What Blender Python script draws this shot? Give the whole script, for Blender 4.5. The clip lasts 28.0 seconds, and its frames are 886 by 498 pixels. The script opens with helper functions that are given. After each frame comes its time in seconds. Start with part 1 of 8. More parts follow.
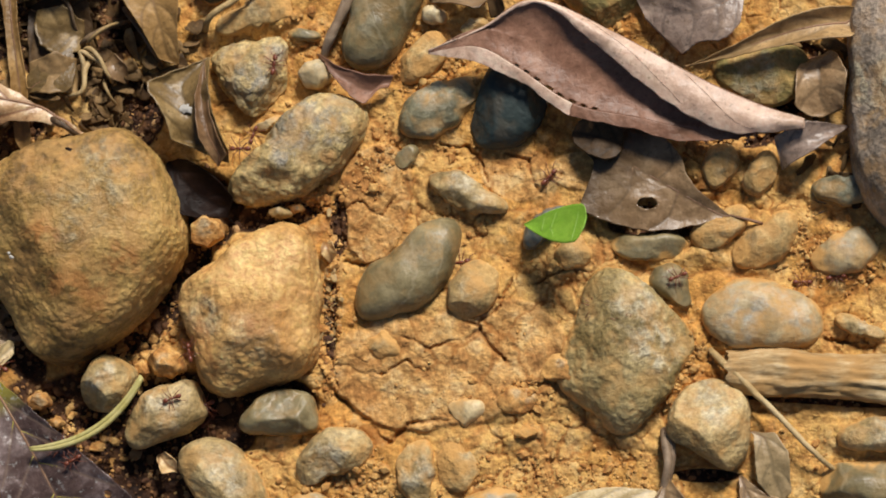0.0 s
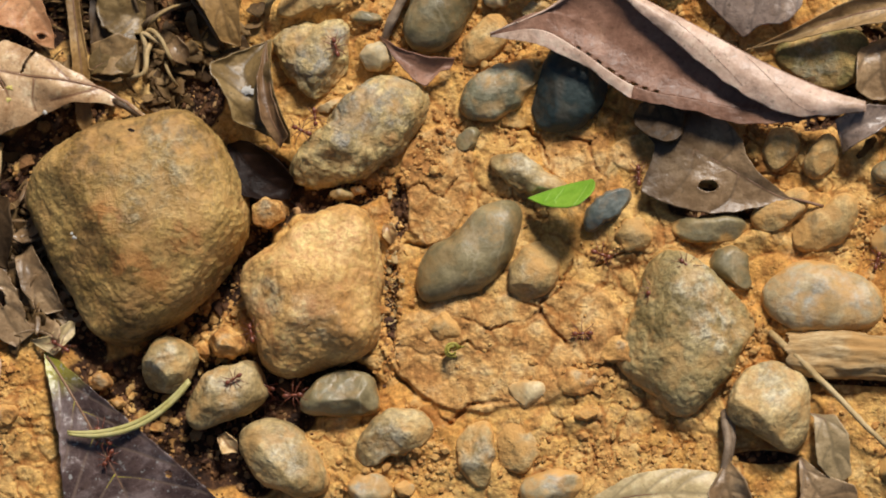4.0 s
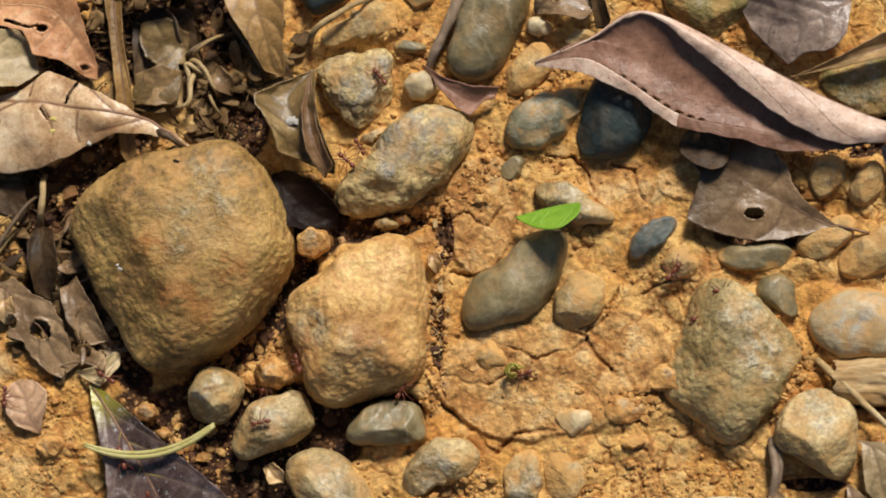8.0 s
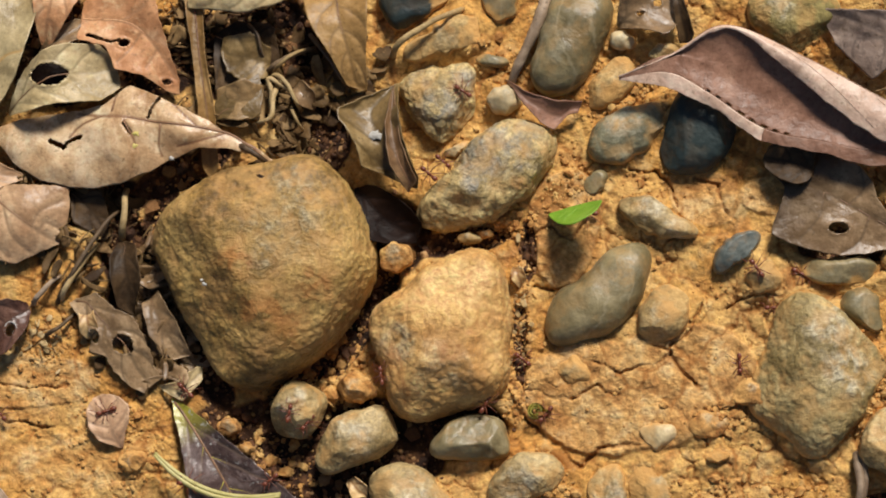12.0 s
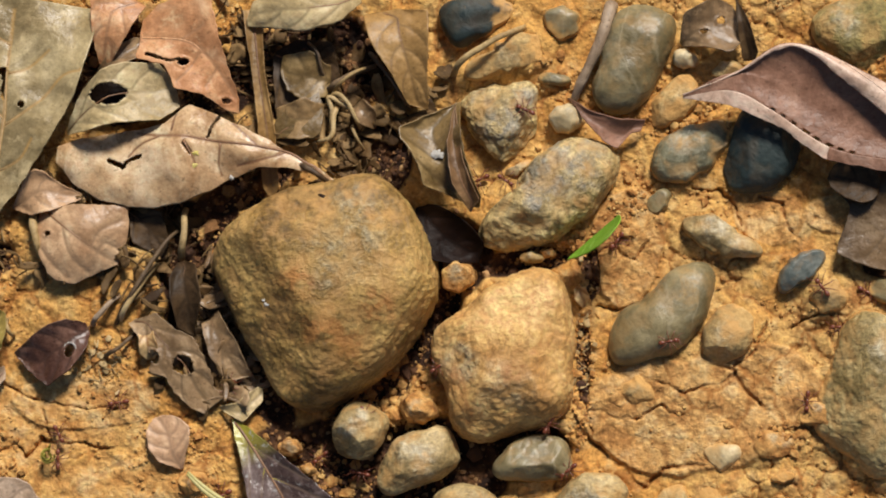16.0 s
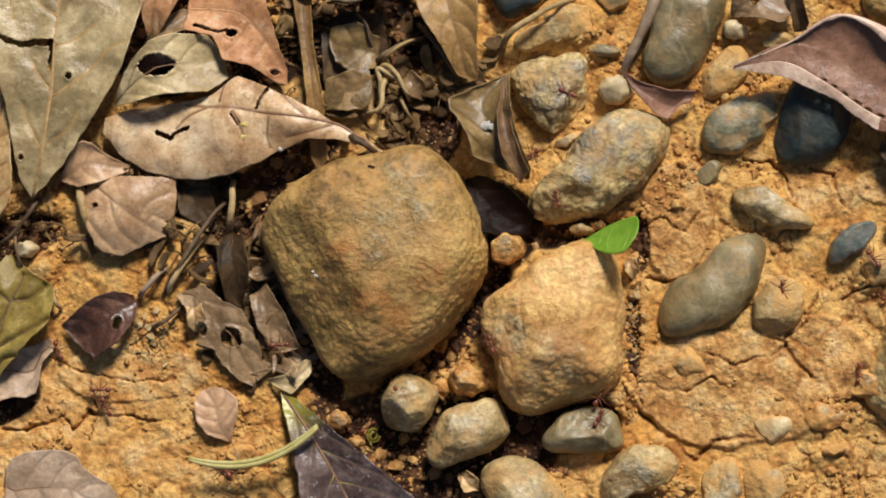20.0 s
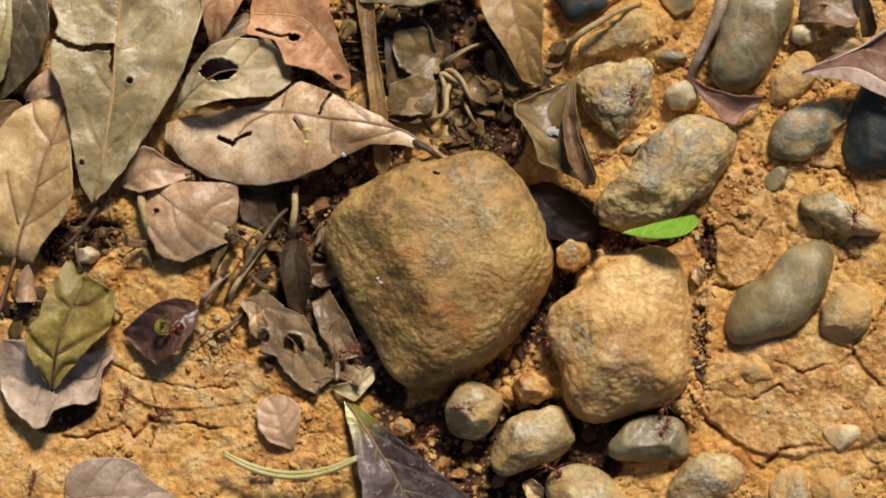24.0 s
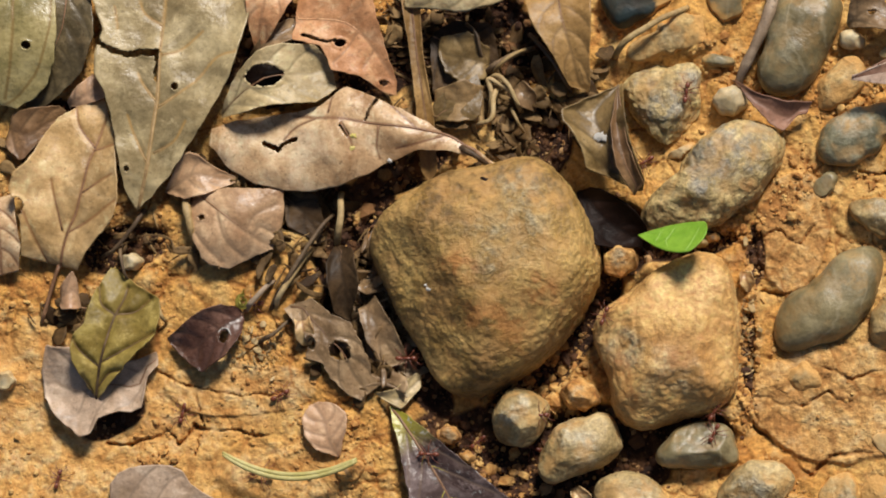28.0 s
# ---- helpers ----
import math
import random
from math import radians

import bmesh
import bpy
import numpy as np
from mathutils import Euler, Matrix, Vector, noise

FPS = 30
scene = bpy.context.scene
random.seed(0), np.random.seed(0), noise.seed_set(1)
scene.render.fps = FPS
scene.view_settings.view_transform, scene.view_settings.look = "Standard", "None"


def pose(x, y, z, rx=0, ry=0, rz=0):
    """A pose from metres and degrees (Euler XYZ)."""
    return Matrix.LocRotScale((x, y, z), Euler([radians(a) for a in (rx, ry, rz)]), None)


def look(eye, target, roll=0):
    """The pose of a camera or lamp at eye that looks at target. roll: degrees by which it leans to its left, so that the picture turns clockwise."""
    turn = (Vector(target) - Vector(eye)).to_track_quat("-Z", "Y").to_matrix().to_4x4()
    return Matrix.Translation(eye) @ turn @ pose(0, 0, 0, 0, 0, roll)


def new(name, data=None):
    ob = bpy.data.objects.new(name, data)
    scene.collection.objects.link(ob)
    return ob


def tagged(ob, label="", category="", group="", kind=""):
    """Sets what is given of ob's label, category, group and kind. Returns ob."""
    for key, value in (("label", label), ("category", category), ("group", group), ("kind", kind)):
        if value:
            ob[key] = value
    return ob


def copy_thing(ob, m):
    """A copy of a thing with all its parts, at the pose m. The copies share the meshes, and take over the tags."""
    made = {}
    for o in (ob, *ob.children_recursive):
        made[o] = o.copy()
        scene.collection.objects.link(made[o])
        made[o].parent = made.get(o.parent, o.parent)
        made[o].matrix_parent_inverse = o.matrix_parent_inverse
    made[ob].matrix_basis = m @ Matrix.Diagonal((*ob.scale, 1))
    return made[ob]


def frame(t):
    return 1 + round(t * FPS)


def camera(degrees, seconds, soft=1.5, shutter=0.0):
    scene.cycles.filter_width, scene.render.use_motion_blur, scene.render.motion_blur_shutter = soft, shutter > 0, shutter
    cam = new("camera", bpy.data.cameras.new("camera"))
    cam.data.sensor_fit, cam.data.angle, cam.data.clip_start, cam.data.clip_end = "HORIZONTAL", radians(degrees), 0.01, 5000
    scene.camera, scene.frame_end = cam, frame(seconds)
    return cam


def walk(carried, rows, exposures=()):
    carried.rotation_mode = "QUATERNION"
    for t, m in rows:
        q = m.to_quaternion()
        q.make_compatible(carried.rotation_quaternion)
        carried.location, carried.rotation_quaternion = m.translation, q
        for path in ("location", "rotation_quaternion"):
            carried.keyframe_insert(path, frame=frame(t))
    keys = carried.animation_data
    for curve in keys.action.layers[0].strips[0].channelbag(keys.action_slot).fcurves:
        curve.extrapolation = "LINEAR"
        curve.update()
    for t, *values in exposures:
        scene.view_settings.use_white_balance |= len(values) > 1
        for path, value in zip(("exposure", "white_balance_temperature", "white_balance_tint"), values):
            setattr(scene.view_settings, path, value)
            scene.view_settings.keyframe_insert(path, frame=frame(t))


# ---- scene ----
cam = camera(16, 28.0, soft=1.9)
# The camera hangs over the ground and glides along the ants' trail: seconds, metres, roll in degrees.
PATH = [
    (0, 0.17000, -0.05500, 0.8894, -0.00),
    (0.5, 0.16774, -0.05495, 0.8900, -0.02),
    (1, 0.16545, -0.05493, 0.8912, 0.03),
    (1.5, 0.16309, -0.05540, 0.8920, 0.02),
    (2, 0.16044, -0.05648, 0.8925, 0.08),
    (2.5, 0.15827, -0.05792, 0.8933, 0.13),
    (3, 0.15599, -0.05917, 0.8938, 0.18),
    (3.5, 0.15445, -0.05980, 0.8942, 0.17),
    (5.5, 0.14959, -0.06218, 0.8952, 0.23),
    (6, 0.14814, -0.06221, 0.8954, 0.16),
    (6.5, 0.14638, -0.06076, 0.8954, 0.11),
    (7, 0.14464, -0.05811, 0.8962, 0.07),
    (7.5, 0.14259, -0.05505, 0.8960, -0.08),
    (8, 0.14029, -0.05224, 0.8963, -0.18),
    (8.5, 0.13738, -0.05080, 0.8968, -0.27),
    (9, 0.13439, -0.05066, 0.8974, -0.37),
    (9.5, 0.13034, -0.05128, 0.8979, -0.40),
    (10, 0.12638, -0.05168, 0.8986, -0.44),
    (10.5, 0.12350, -0.05093, 0.8987, -0.40),
    (11, 0.12092, -0.04983, 0.8987, -0.36),
    (11.5, 0.11825, -0.04902, 0.8993, -0.33),
    (12, 0.11664, -0.04817, 0.8994, -0.24),
    (12.5, 0.11496, -0.04734, 0.8990, -0.17),
    (14.5, 0.10496, -0.04407, 0.8979, -0.36),
    (15, 0.10290, -0.04403, 0.8975, -0.38),
    (15.5, 0.10060, -0.04330, 0.8969, -0.38),
    (16, 0.09837, -0.04233, 0.8966, -0.37),
    (16.5, 0.09679, -0.04218, 0.8966, -0.35),
    (17, 0.09445, -0.04315, 0.8970, -0.39),
    (17.5, 0.09253, -0.04459, 0.8966, -0.41),
    (18, 0.09088, -0.04617, 0.8960, -0.45),
    (18.5, 0.08913, -0.04777, 0.8955, -0.49),
    (19, 0.08720, -0.04903, 0.8954, -0.48),
    (19.5, 0.08541, -0.04987, 0.8951, -0.43),
    (20, 0.08402, -0.05025, 0.8952, -0.35),
    (20.5, 0.08217, -0.05048, 0.8951, -0.31),
    (21, 0.07994, -0.05066, 0.8946, -0.32),
    (21.5, 0.07798, -0.05044, 0.8944, -0.29),
    (23.5, 0.06760, -0.04870, 0.8926, -0.24),
    (24, 0.06503, -0.04808, 0.8911, -0.29),
    (24.5, 0.06254, -0.04752, 0.8901, -0.32),
    (25, 0.06044, -0.04629, 0.8898, -0.40),
    (25.5, 0.05855, -0.04515, 0.8893, -0.50),
    (26, 0.05683, -0.04506, 0.8893, -0.48),
    (26.5, 0.05669, -0.04534, 0.8895, -0.38),
    (27, 0.05633, -0.04561, 0.8893, -0.30),
    (27.5, 0.05408, -0.04568, 0.8890, -0.27),
    (28, 0.05133, -0.04610, 0.8884, -0.35),
]
TILT = pose(0, 0, 0, 3.006) @ pose(0, 0, 0, 0, 7.156)
walk(cam, [(t, Matrix.Translation((x, y, z)) @ TILT @ pose(0, 0, 0, 0, 0, r)) for t, x, y, z, r in PATH])

# ---- light: soft forest daylight ----
SUN_EL, SUN_AZ = 43.0, 20.0  # degrees above the ground, and east of the trail's north
world = bpy.data.worlds.new("sky")
scene.world = world
world.use_nodes = True
wn, wl = world.node_tree.nodes, world.node_tree.links
sky = wn.new("ShaderNodeTexSky")
sky.sky_type, sky.sun_disc = "NISHITA", False
sky.sun_elevation, sky.sun_rotation = radians(SUN_EL), radians(SUN_AZ)
wl.new(sky.outputs[0], wn["Background"].inputs[0])
wn["Background"].inputs[1].default_value = 0.052
sun = new("sun", bpy.data.lights.new("sun", "SUN"))
sun.data.energy, sun.data.angle, sun.data.color = 4.75, radians(13), (1.0, 0.94, 0.87)
sun.matrix_world = look((1.0 * math.sin(radians(SUN_AZ)), 1.0 * math.cos(radians(SUN_AZ)), math.tan(radians(SUN_EL))), (0, 0, 0))
scene.view_settings.exposure = 0.0

MM = 0.001


# ---- materials ----
def nodes_of(name):
    m = bpy.data.materials.new(name)
    m.use_nodes = True
    return m, m.node_tree.nodes, m.node_tree.links, m.node_tree.nodes["Principled BSDF"]


def place_coords(n, l, spread=0.5):
    """Object coordinates, shifted by a random amount for each object."""
    tc, info = n.new("ShaderNodeTexCoord"), n.new("ShaderNodeObjectInfo")
    add = n.new("ShaderNodeVectorMath")
    add.operation = "MULTIPLY_ADD"
    comb = n.new("ShaderNodeCombineXYZ")
    for i in range(3):
        l.new(info.outputs["Random"], comb.inputs[i])
    l.new(comb.outputs[0], add.inputs[0])
    add.inputs[1].default_value = (spread, spread * 1.7, spread * 2.3)
    l.new(tc.outputs["Object"], add.inputs[2])
    return add.outputs[0], info


def tex(n, l, co, scale, detail=6, rough=0.6, kind="noise", warp=0.0):
    if kind == "noise":
        t = n.new("ShaderNodeTexNoise")
        t.inputs["Detail"].default_value, t.inputs["Roughness"].default_value = detail, rough
        t.inputs["Distortion"].default_value = warp
    else:
        t = n.new("ShaderNodeTexVoronoi")
    t.inputs["Scale"].default_value = scale
    l.new(co, t.inputs["Vector"])
    return t.outputs[0]


def ramp(n, l, fac, *stops):
    r = n.new("ShaderNodeValToRGB")
    e = r.color_ramp.elements
    while len(e) < len(stops):
        e.new(0.5)
    for k, (p, c) in zip(e, stops):
        k.position = p
        k.color = (*c, 1) if len(c) == 3 else (c[0], c[0], c[0], 1)
    l.new(fac, r.inputs[0])
    return r.outputs[0]


def mix(n, l, fac, a, b, how="MIX"):
    m = n.new("ShaderNodeMix")
    m.data_type, m.blend_type = "RGBA", how
    for k, v in ((0, fac), (6, a), (7, b)):
        if isinstance(v, (float, int)):
            m.inputs[k].default_value = v
        elif isinstance(v, tuple):
            m.inputs[k].default_value = (*v, 1)
        else:
            l.new(v, m.inputs[k])
    return m.outputs[2]


def bump(n, l, height, distance, strength, after=None):
    b = n.new("ShaderNodeBump")
    b.inputs["Distance"].default_value, b.inputs["Strength"].default_value = distance, strength
    l.new(height, b.inputs["Height"])
    if after is not None:
        l.new(after, b.inputs["Normal"])
    return b.outputs[0]


DUST = (0.34, 0.185, 0.053)


def rock_mat(name, dark, mid, light, dust=0.5, rough=0.62, size=14.0, grain=1.0, stain=None, streak=None, grey=(0.36, 0.325, 0.225)):
    """Stone: broad patches, fine grain, zones of bare grey rock and of painted sheen, clay in the pits and a film of
    dust. size: patch size in mm.
    """
    m, n, l, p = nodes_of(name)
    co, info = place_coords(n, l)

    def attr(name):
        a = n.new("ShaderNodeAttribute")
        a.attribute_name = name
        return a.outputs["Fac"]

    def times(a, b):
        k = n.new("ShaderNodeMath")
        k.operation = "MULTIPLY"
        l.new(a, k.inputs[0])
        l.new(b, k.inputs[1])
        return k.outputs[0]

    broad = tex(n, l, co, 1000 / size, 5, 0.62, warp=0.4)
    fine = tex(n, l, co, 800, 3, 0.66)
    ragged = tex(n, l, co, 220, 5, 0.66, warp=0.4)
    col = ramp(n, l, broad, (0.38, dark), (0.5, mid), (0.62, light))
    col = mix(n, l, times(attr("grey"), ramp(n, l, ragged, (0.40, (0.0,)), (0.56, (0.9,)))), col, mix(n, l, fine, tuple(0.6 * c for c in grey), tuple(min(0.8, 1.25 * c) for c in grey)))
    col = mix(n, l, 0.42 * min(1.3, grain), col, ramp(n, l, fine, (0.36, (0.24, 0.23, 0.22)), (0.64, (0.82, 0.81, 0.79))), "OVERLAY")
    col = mix(n, l, 0.36 * min(1.2, grain), col, ramp(n, l, ragged, (0.36, (0.28, 0.27, 0.26)), (0.64, (0.78, 0.77, 0.75))), "OVERLAY")
    speck = tex(n, l, co, 1500, 3, 0.6)
    col = mix(n, l, ramp(n, l, speck, (0.64, (0.0,)), (0.72, (0.42 * grain,))), col, tuple(0.4 * c for c in dark))
    if streak:
        wave = n.new("ShaderNodeTexWave")
        wave.inputs["Scale"].default_value, wave.inputs["Distortion"].default_value = 28, 9
        wave.inputs["Detail"].default_value, wave.inputs["Detail Scale"].default_value = 4, 1.4
        l.new(co, wave.inputs["Vector"])
        col = mix(n, l, ramp(n, l, wave.outputs[0], (0.97, (0.0,)), (0.998, (0.26,))), col, streak)
    if stain:
        patch = tex(n, l, co, 75, 7, 0.68, warp=0.8)
        col = mix(n, l, ramp(n, l, patch, (0.54, (0.0,)), (0.68, (0.7,))), col, stain)
    film = tex(n, l, co, 110, 5, 0.64, warp=0.3)
    lo = 0.68 - 0.34 * dust
    film = ramp(n, l, film, (lo, (0.0,)), (lo + 0.12, (0.55,)))
    dusty = mix(n, l, fine, DUST, (0.56, 0.35, 0.13))
    col = mix(n, l, film, col, dusty)
    pit = ramp(n, l, attr("pit"), (0.36, (0.0,)), (0.8, (min(0.9, 1.1 * dust),)))
    col = mix(n, l, pit, col, mix(n, l, ragged, (0.40, 0.19, 0.05), (0.60, 0.36, 0.125)))
    col = mix(n, l, times(attr("rust"), ramp(n, l, ragged, (0.42, (0.0,)), (0.56, (0.8,)))), col, mix(n, l, fine, (0.24, 0.07, 0.012), (0.44, 0.19, 0.045)))
    clay = mix(n, l, ragged, (0.46, 0.215, 0.052), (0.70, 0.42, 0.14))
    col = mix(n, l, attr("smear"), col, clay)
    l.new(col, p.inputs["Base Color"])
    l.new(ramp(n, l, film, (0.0, (rough,)), (0.6, (0.9,))), p.inputs["Roughness"])
    p.inputs["Specular IOR Level"].default_value = 0.45
    worn = ramp(n, l, tex(n, l, co, 48, 4, 0.6, warp=0.6), (0.42, (0.12,)), (0.58, (1.0,)))
    nrm = bump(n, l, times(ragged, worn), 0.0013, min(1.0, 0.7 * grain))
    nrm = bump(n, l, fine, 0.0005, min(1.0, 0.8 * grain), nrm)
    l.new(nrm, p.inputs["Normal"])
    return m


ROCK = {
    "tan": rock_mat("rock_olive_tan", (0.14, 0.078, 0.02), (0.285, 0.172, 0.046), (0.43, 0.28, 0.09), 0.5, 0.6, 22, 1.2, grey=(0.29, 0.25, 0.155)),
    "orange": rock_mat("rock_orange", (0.4, 0.2, 0.055), (0.57, 0.335, 0.11), (0.7, 0.46, 0.19), 0.42, 0.65, 18, 1.0, stain=(0.538, 0.238, 0.0779), grey=(0.66, 0.47, 0.26)),
    "speckle": rock_mat("rock_speckled", (0.27, 0.195, 0.08), (0.43, 0.32, 0.135), (0.58, 0.44, 0.20), 0.42, 0.6, 7, 1.3, stain=(0.21, 0.195, 0.155), grey=(0.22, 0.215, 0.19)),
    "olive": rock_mat("rock_olive_grey", (0.17, 0.122, 0.042), (0.285, 0.212, 0.085), (0.42, 0.325, 0.15), 0.4, 0.6, 16, 1.1, grey=(0.44, 0.395, 0.28)),
    "greygreen": rock_mat("stone_grey_green", (0.125, 0.096, 0.042), (0.19, 0.152, 0.074), (0.28, 0.228, 0.12), 0.2, 0.42, 20, 0.4, streak=(0.42, 0.353, 0.221), grey=(0.25, 0.22, 0.14)),
    "greytan": rock_mat("stone_grey_tan", (0.23, 0.16, 0.062), (0.37, 0.27, 0.12), (0.52, 0.4, 0.2), 0.5, 0.6, 14, 1.0, grey=(0.43, 0.385, 0.275)),
    "teal": rock_mat("stone_teal", (0.118, 0.108, 0.0623), (0.193, 0.18, 0.108), (0.286, 0.258, 0.164), 0.4, 0.42, 8, 0.7, streak=(0.286, 0.246, 0.156), grey=(0.21, 0.205, 0.148)),
    "darkteal": rock_mat("stone_dark_teal", (0.008, 0.016, 0.017), (0.013, 0.024, 0.024), (0.023, 0.036, 0.033), 0.05, 0.62, 12, 0.4, grey=(0.0235, 0.0369, 0.0344)),
    "slate": rock_mat("stone_slate", (0.0546, 0.0656, 0.059), (0.0966, 0.111, 0.0984), (0.16, 0.172, 0.148), 0.2, 0.36, 10, 0.4, streak=(0.21, 0.205, 0.164), grey=(0.134, 0.148, 0.131)),
    "bluegrey": rock_mat("stone_blue_grey", (0.302, 0.221, 0.107), (0.395, 0.307, 0.168), (0.487, 0.385, 0.221), 0.55, 0.5, 13, 0.5, grey=(0.353, 0.336, 0.283)),
    "pale": rock_mat("stone_pale", (0.42, 0.315, 0.16), (0.57, 0.445, 0.245), (0.7, 0.575, 0.35), 0.28, 0.55, 8, 0.4),
    "ochre": rock_mat("stone_clay_coated", (0.286, 0.193, 0.0738), (0.42, 0.287, 0.115), (0.538, 0.377, 0.164), 0.7, 0.75, 8, 1.0, grey=(0.353, 0.299, 0.189)),
    "ochregreen": rock_mat("stone_mossy", (0.134, 0.107, 0.0328), (0.227, 0.18, 0.0574), (0.319, 0.246, 0.0943), 0.42, 0.8, 12, 1.0),
    "clay": rock_mat("clay_lump", (0.319, 0.135, 0.0328), (0.487, 0.246, 0.0672), (0.588, 0.344, 0.119), 0.45, 0.95, 6, 1.3),
    "crumb": rock_mat("clay_crumb", (0.353, 0.156, 0.0394), (0.487, 0.262, 0.0779), (0.588, 0.369, 0.131), 0.3, 0.95, 5, 0.8),
    "darkgrey": rock_mat("rock_dark_grey", (0.12, 0.094, 0.07), (0.205, 0.165, 0.125), (0.31, 0.25, 0.195), 0.3, 0.7, 14, 1.3),
}


def ground_mat():
    m, n, l, p = nodes_of("clay_ground")
    tc = n.new("ShaderNodeTexCoord")
    co = tc.outputs["Object"]
    broad = tex(n, l, co, 28, 6, 0.6, warp=0.6)
    mid = tex(n, l, co, 140, 5, 0.64, warp=0.3)
    patch = tex(n, l, co, 62, 6, 0.64, warp=0.9)
    fine = tex(n, l, co, 640, 3, 0.66)
    col = ramp(n, l, broad, (0.34, (0.424, 0.186, 0.0407)), (0.45, (0.52, 0.275, 0.0702)), (0.55, (0.581, 0.348, 0.111)), (0.66, (0.492, 0.302, 0.105)))
    col = mix(n, l, ramp(n, l, mid, (0.34, (0.7,)), (0.45, (0.0,))), col, (0.247, 0.102, 0.0238))
    col = mix(n, l, ramp(n, l, mid, (0.53, (0.0,)), (0.66, (0.75,))), col, (0.534, 0.366, 0.155))
    col = mix(n, l, ramp(n, l, patch, (0.54, (0.0,)), (0.68, (0.6,))), col, (0.342, 0.123, 0.0281))
    col = mix(n, l, ramp(n, l, patch, (0.30, (0.5,)), (0.42, (0.0,))), col, (0.36, 0.20, 0.078))
    col = mix(n, l, 0.48, col, ramp(n, l, fine, (0.36, (0.24, 0.22, 0.20)), (0.64, (0.80, 0.78, 0.75))), "OVERLAY")
    crust = n.new("ShaderNodeAttribute")
    crust.attribute_name = "crust"
    brown = ramp(n, l, mid, (0.40, (0.369, 0.18, 0.0597)), (0.5, (0.52, 0.299, 0.113)), (0.60, (0.574, 0.393, 0.19)))
    half = n.new("ShaderNodeMath")
    half.operation = "MULTIPLY"
    l.new(crust.outputs["Fac"], half.inputs[0])
    half.inputs[1].default_value = 0.6
    col = mix(n, l, half.outputs[0], col, mix(n, l, 0.6, brown, ramp(n, l, fine, (0.36, (0.24, 0.22, 0.20)), (0.64, (0.80, 0.78, 0.75))), "OVERLAY"))
    # dry: yellower clay, brightened where a sun patch is painted on
    dry = n.new("ShaderNodeAttribute")
    dry.attribute_name = "dry"
    pale = ramp(n, l, mid, (0.36, (0.47, 0.215, 0.055)), (0.5, (0.60, 0.335, 0.11)), (0.62, (0.65, 0.43, 0.19)))
    col = mix(n, l, ramp(n, l, dry.outputs["Fac"], (0.0, (0.0,)), (1.0, (0.8,))), col, mix(n, l, 0.4, pale, ramp(n, l, fine, (0.36, (0.24, 0.22, 0.20)), (0.64, (0.80, 0.78, 0.75))), "OVERLAY"))
    gap = n.new("ShaderNodeAttribute")
    gap.attribute_name = "gap"
    col = mix(n, l, ramp(n, l, gap.outputs["Fac"], (0.28, (0.0,)), (0.85, (0.74,))), col, mix(n, l, fine, (0.232, 0.0808, 0.0168), (0.369, 0.155, 0.0351)))
    # dark litter soil, with the shade of gaps and hollows put into its colour
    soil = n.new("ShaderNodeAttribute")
    soil.attribute_name = "humus_shade"
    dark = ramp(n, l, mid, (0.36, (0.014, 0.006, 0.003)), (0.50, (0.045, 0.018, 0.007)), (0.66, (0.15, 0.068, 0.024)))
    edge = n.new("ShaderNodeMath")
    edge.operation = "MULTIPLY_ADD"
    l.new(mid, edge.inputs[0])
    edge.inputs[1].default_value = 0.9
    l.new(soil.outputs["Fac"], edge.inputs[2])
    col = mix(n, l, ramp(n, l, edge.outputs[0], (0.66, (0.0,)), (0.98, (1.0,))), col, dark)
    l.new(col, p.inputs["Base Color"])
    p.inputs["Roughness"].default_value, p.inputs["Specular IOR Level"].default_value = 0.88, 0.3
    warped = n.new("ShaderNodeVectorMath")
    warped.operation = "MULTIPLY_ADD"
    nz = n.new("ShaderNodeTexNoise")
    nz.inputs["Scale"].default_value, nz.inputs["Detail"].default_value = 180, 4
    l.new(co, nz.inputs["Vector"])
    l.new(nz.outputs["Color"], warped.inputs[0])
    warped.inputs[1].default_value = (0.007, 0.007, 0.007)
    l.new(co, warped.inputs[2])

    def net(scale, width):
        v = n.new("ShaderNodeTexVoronoi")
        v.feature = "DISTANCE_TO_EDGE"
        v.inputs["Scale"].default_value = scale
        l.new(warped.outputs[0], v.inputs["Vector"])
        return ramp(n, l, v.outputs["Distance"], (0.0, (0.0,)), (width, (1.0,)))

    nodule = n.new("ShaderNodeTexVoronoi")
    nodule.inputs["Scale"].default_value = 330
    l.new(warped.outputs[0], nodule.inputs["Vector"])
    nrm = bump(n, l, mid, 0.0016, 0.75)
    nrm = bump(n, l, tex(n, l, co, 330, 4, 0.62, warp=0.4), 0.0009, 0.7, nrm)
    nrm = bump(n, l, net(120, 0.03), 0.0009, 0.3, nrm)
    nrm = bump(n, l, nodule.outputs["Distance"], -0.0012, 0.3, nrm)
    nrm = bump(n, l, fine, 0.0005, 0.75, nrm)
    l.new(nrm, p.inputs["Normal"])
    return m


GROUND = ground_mat()


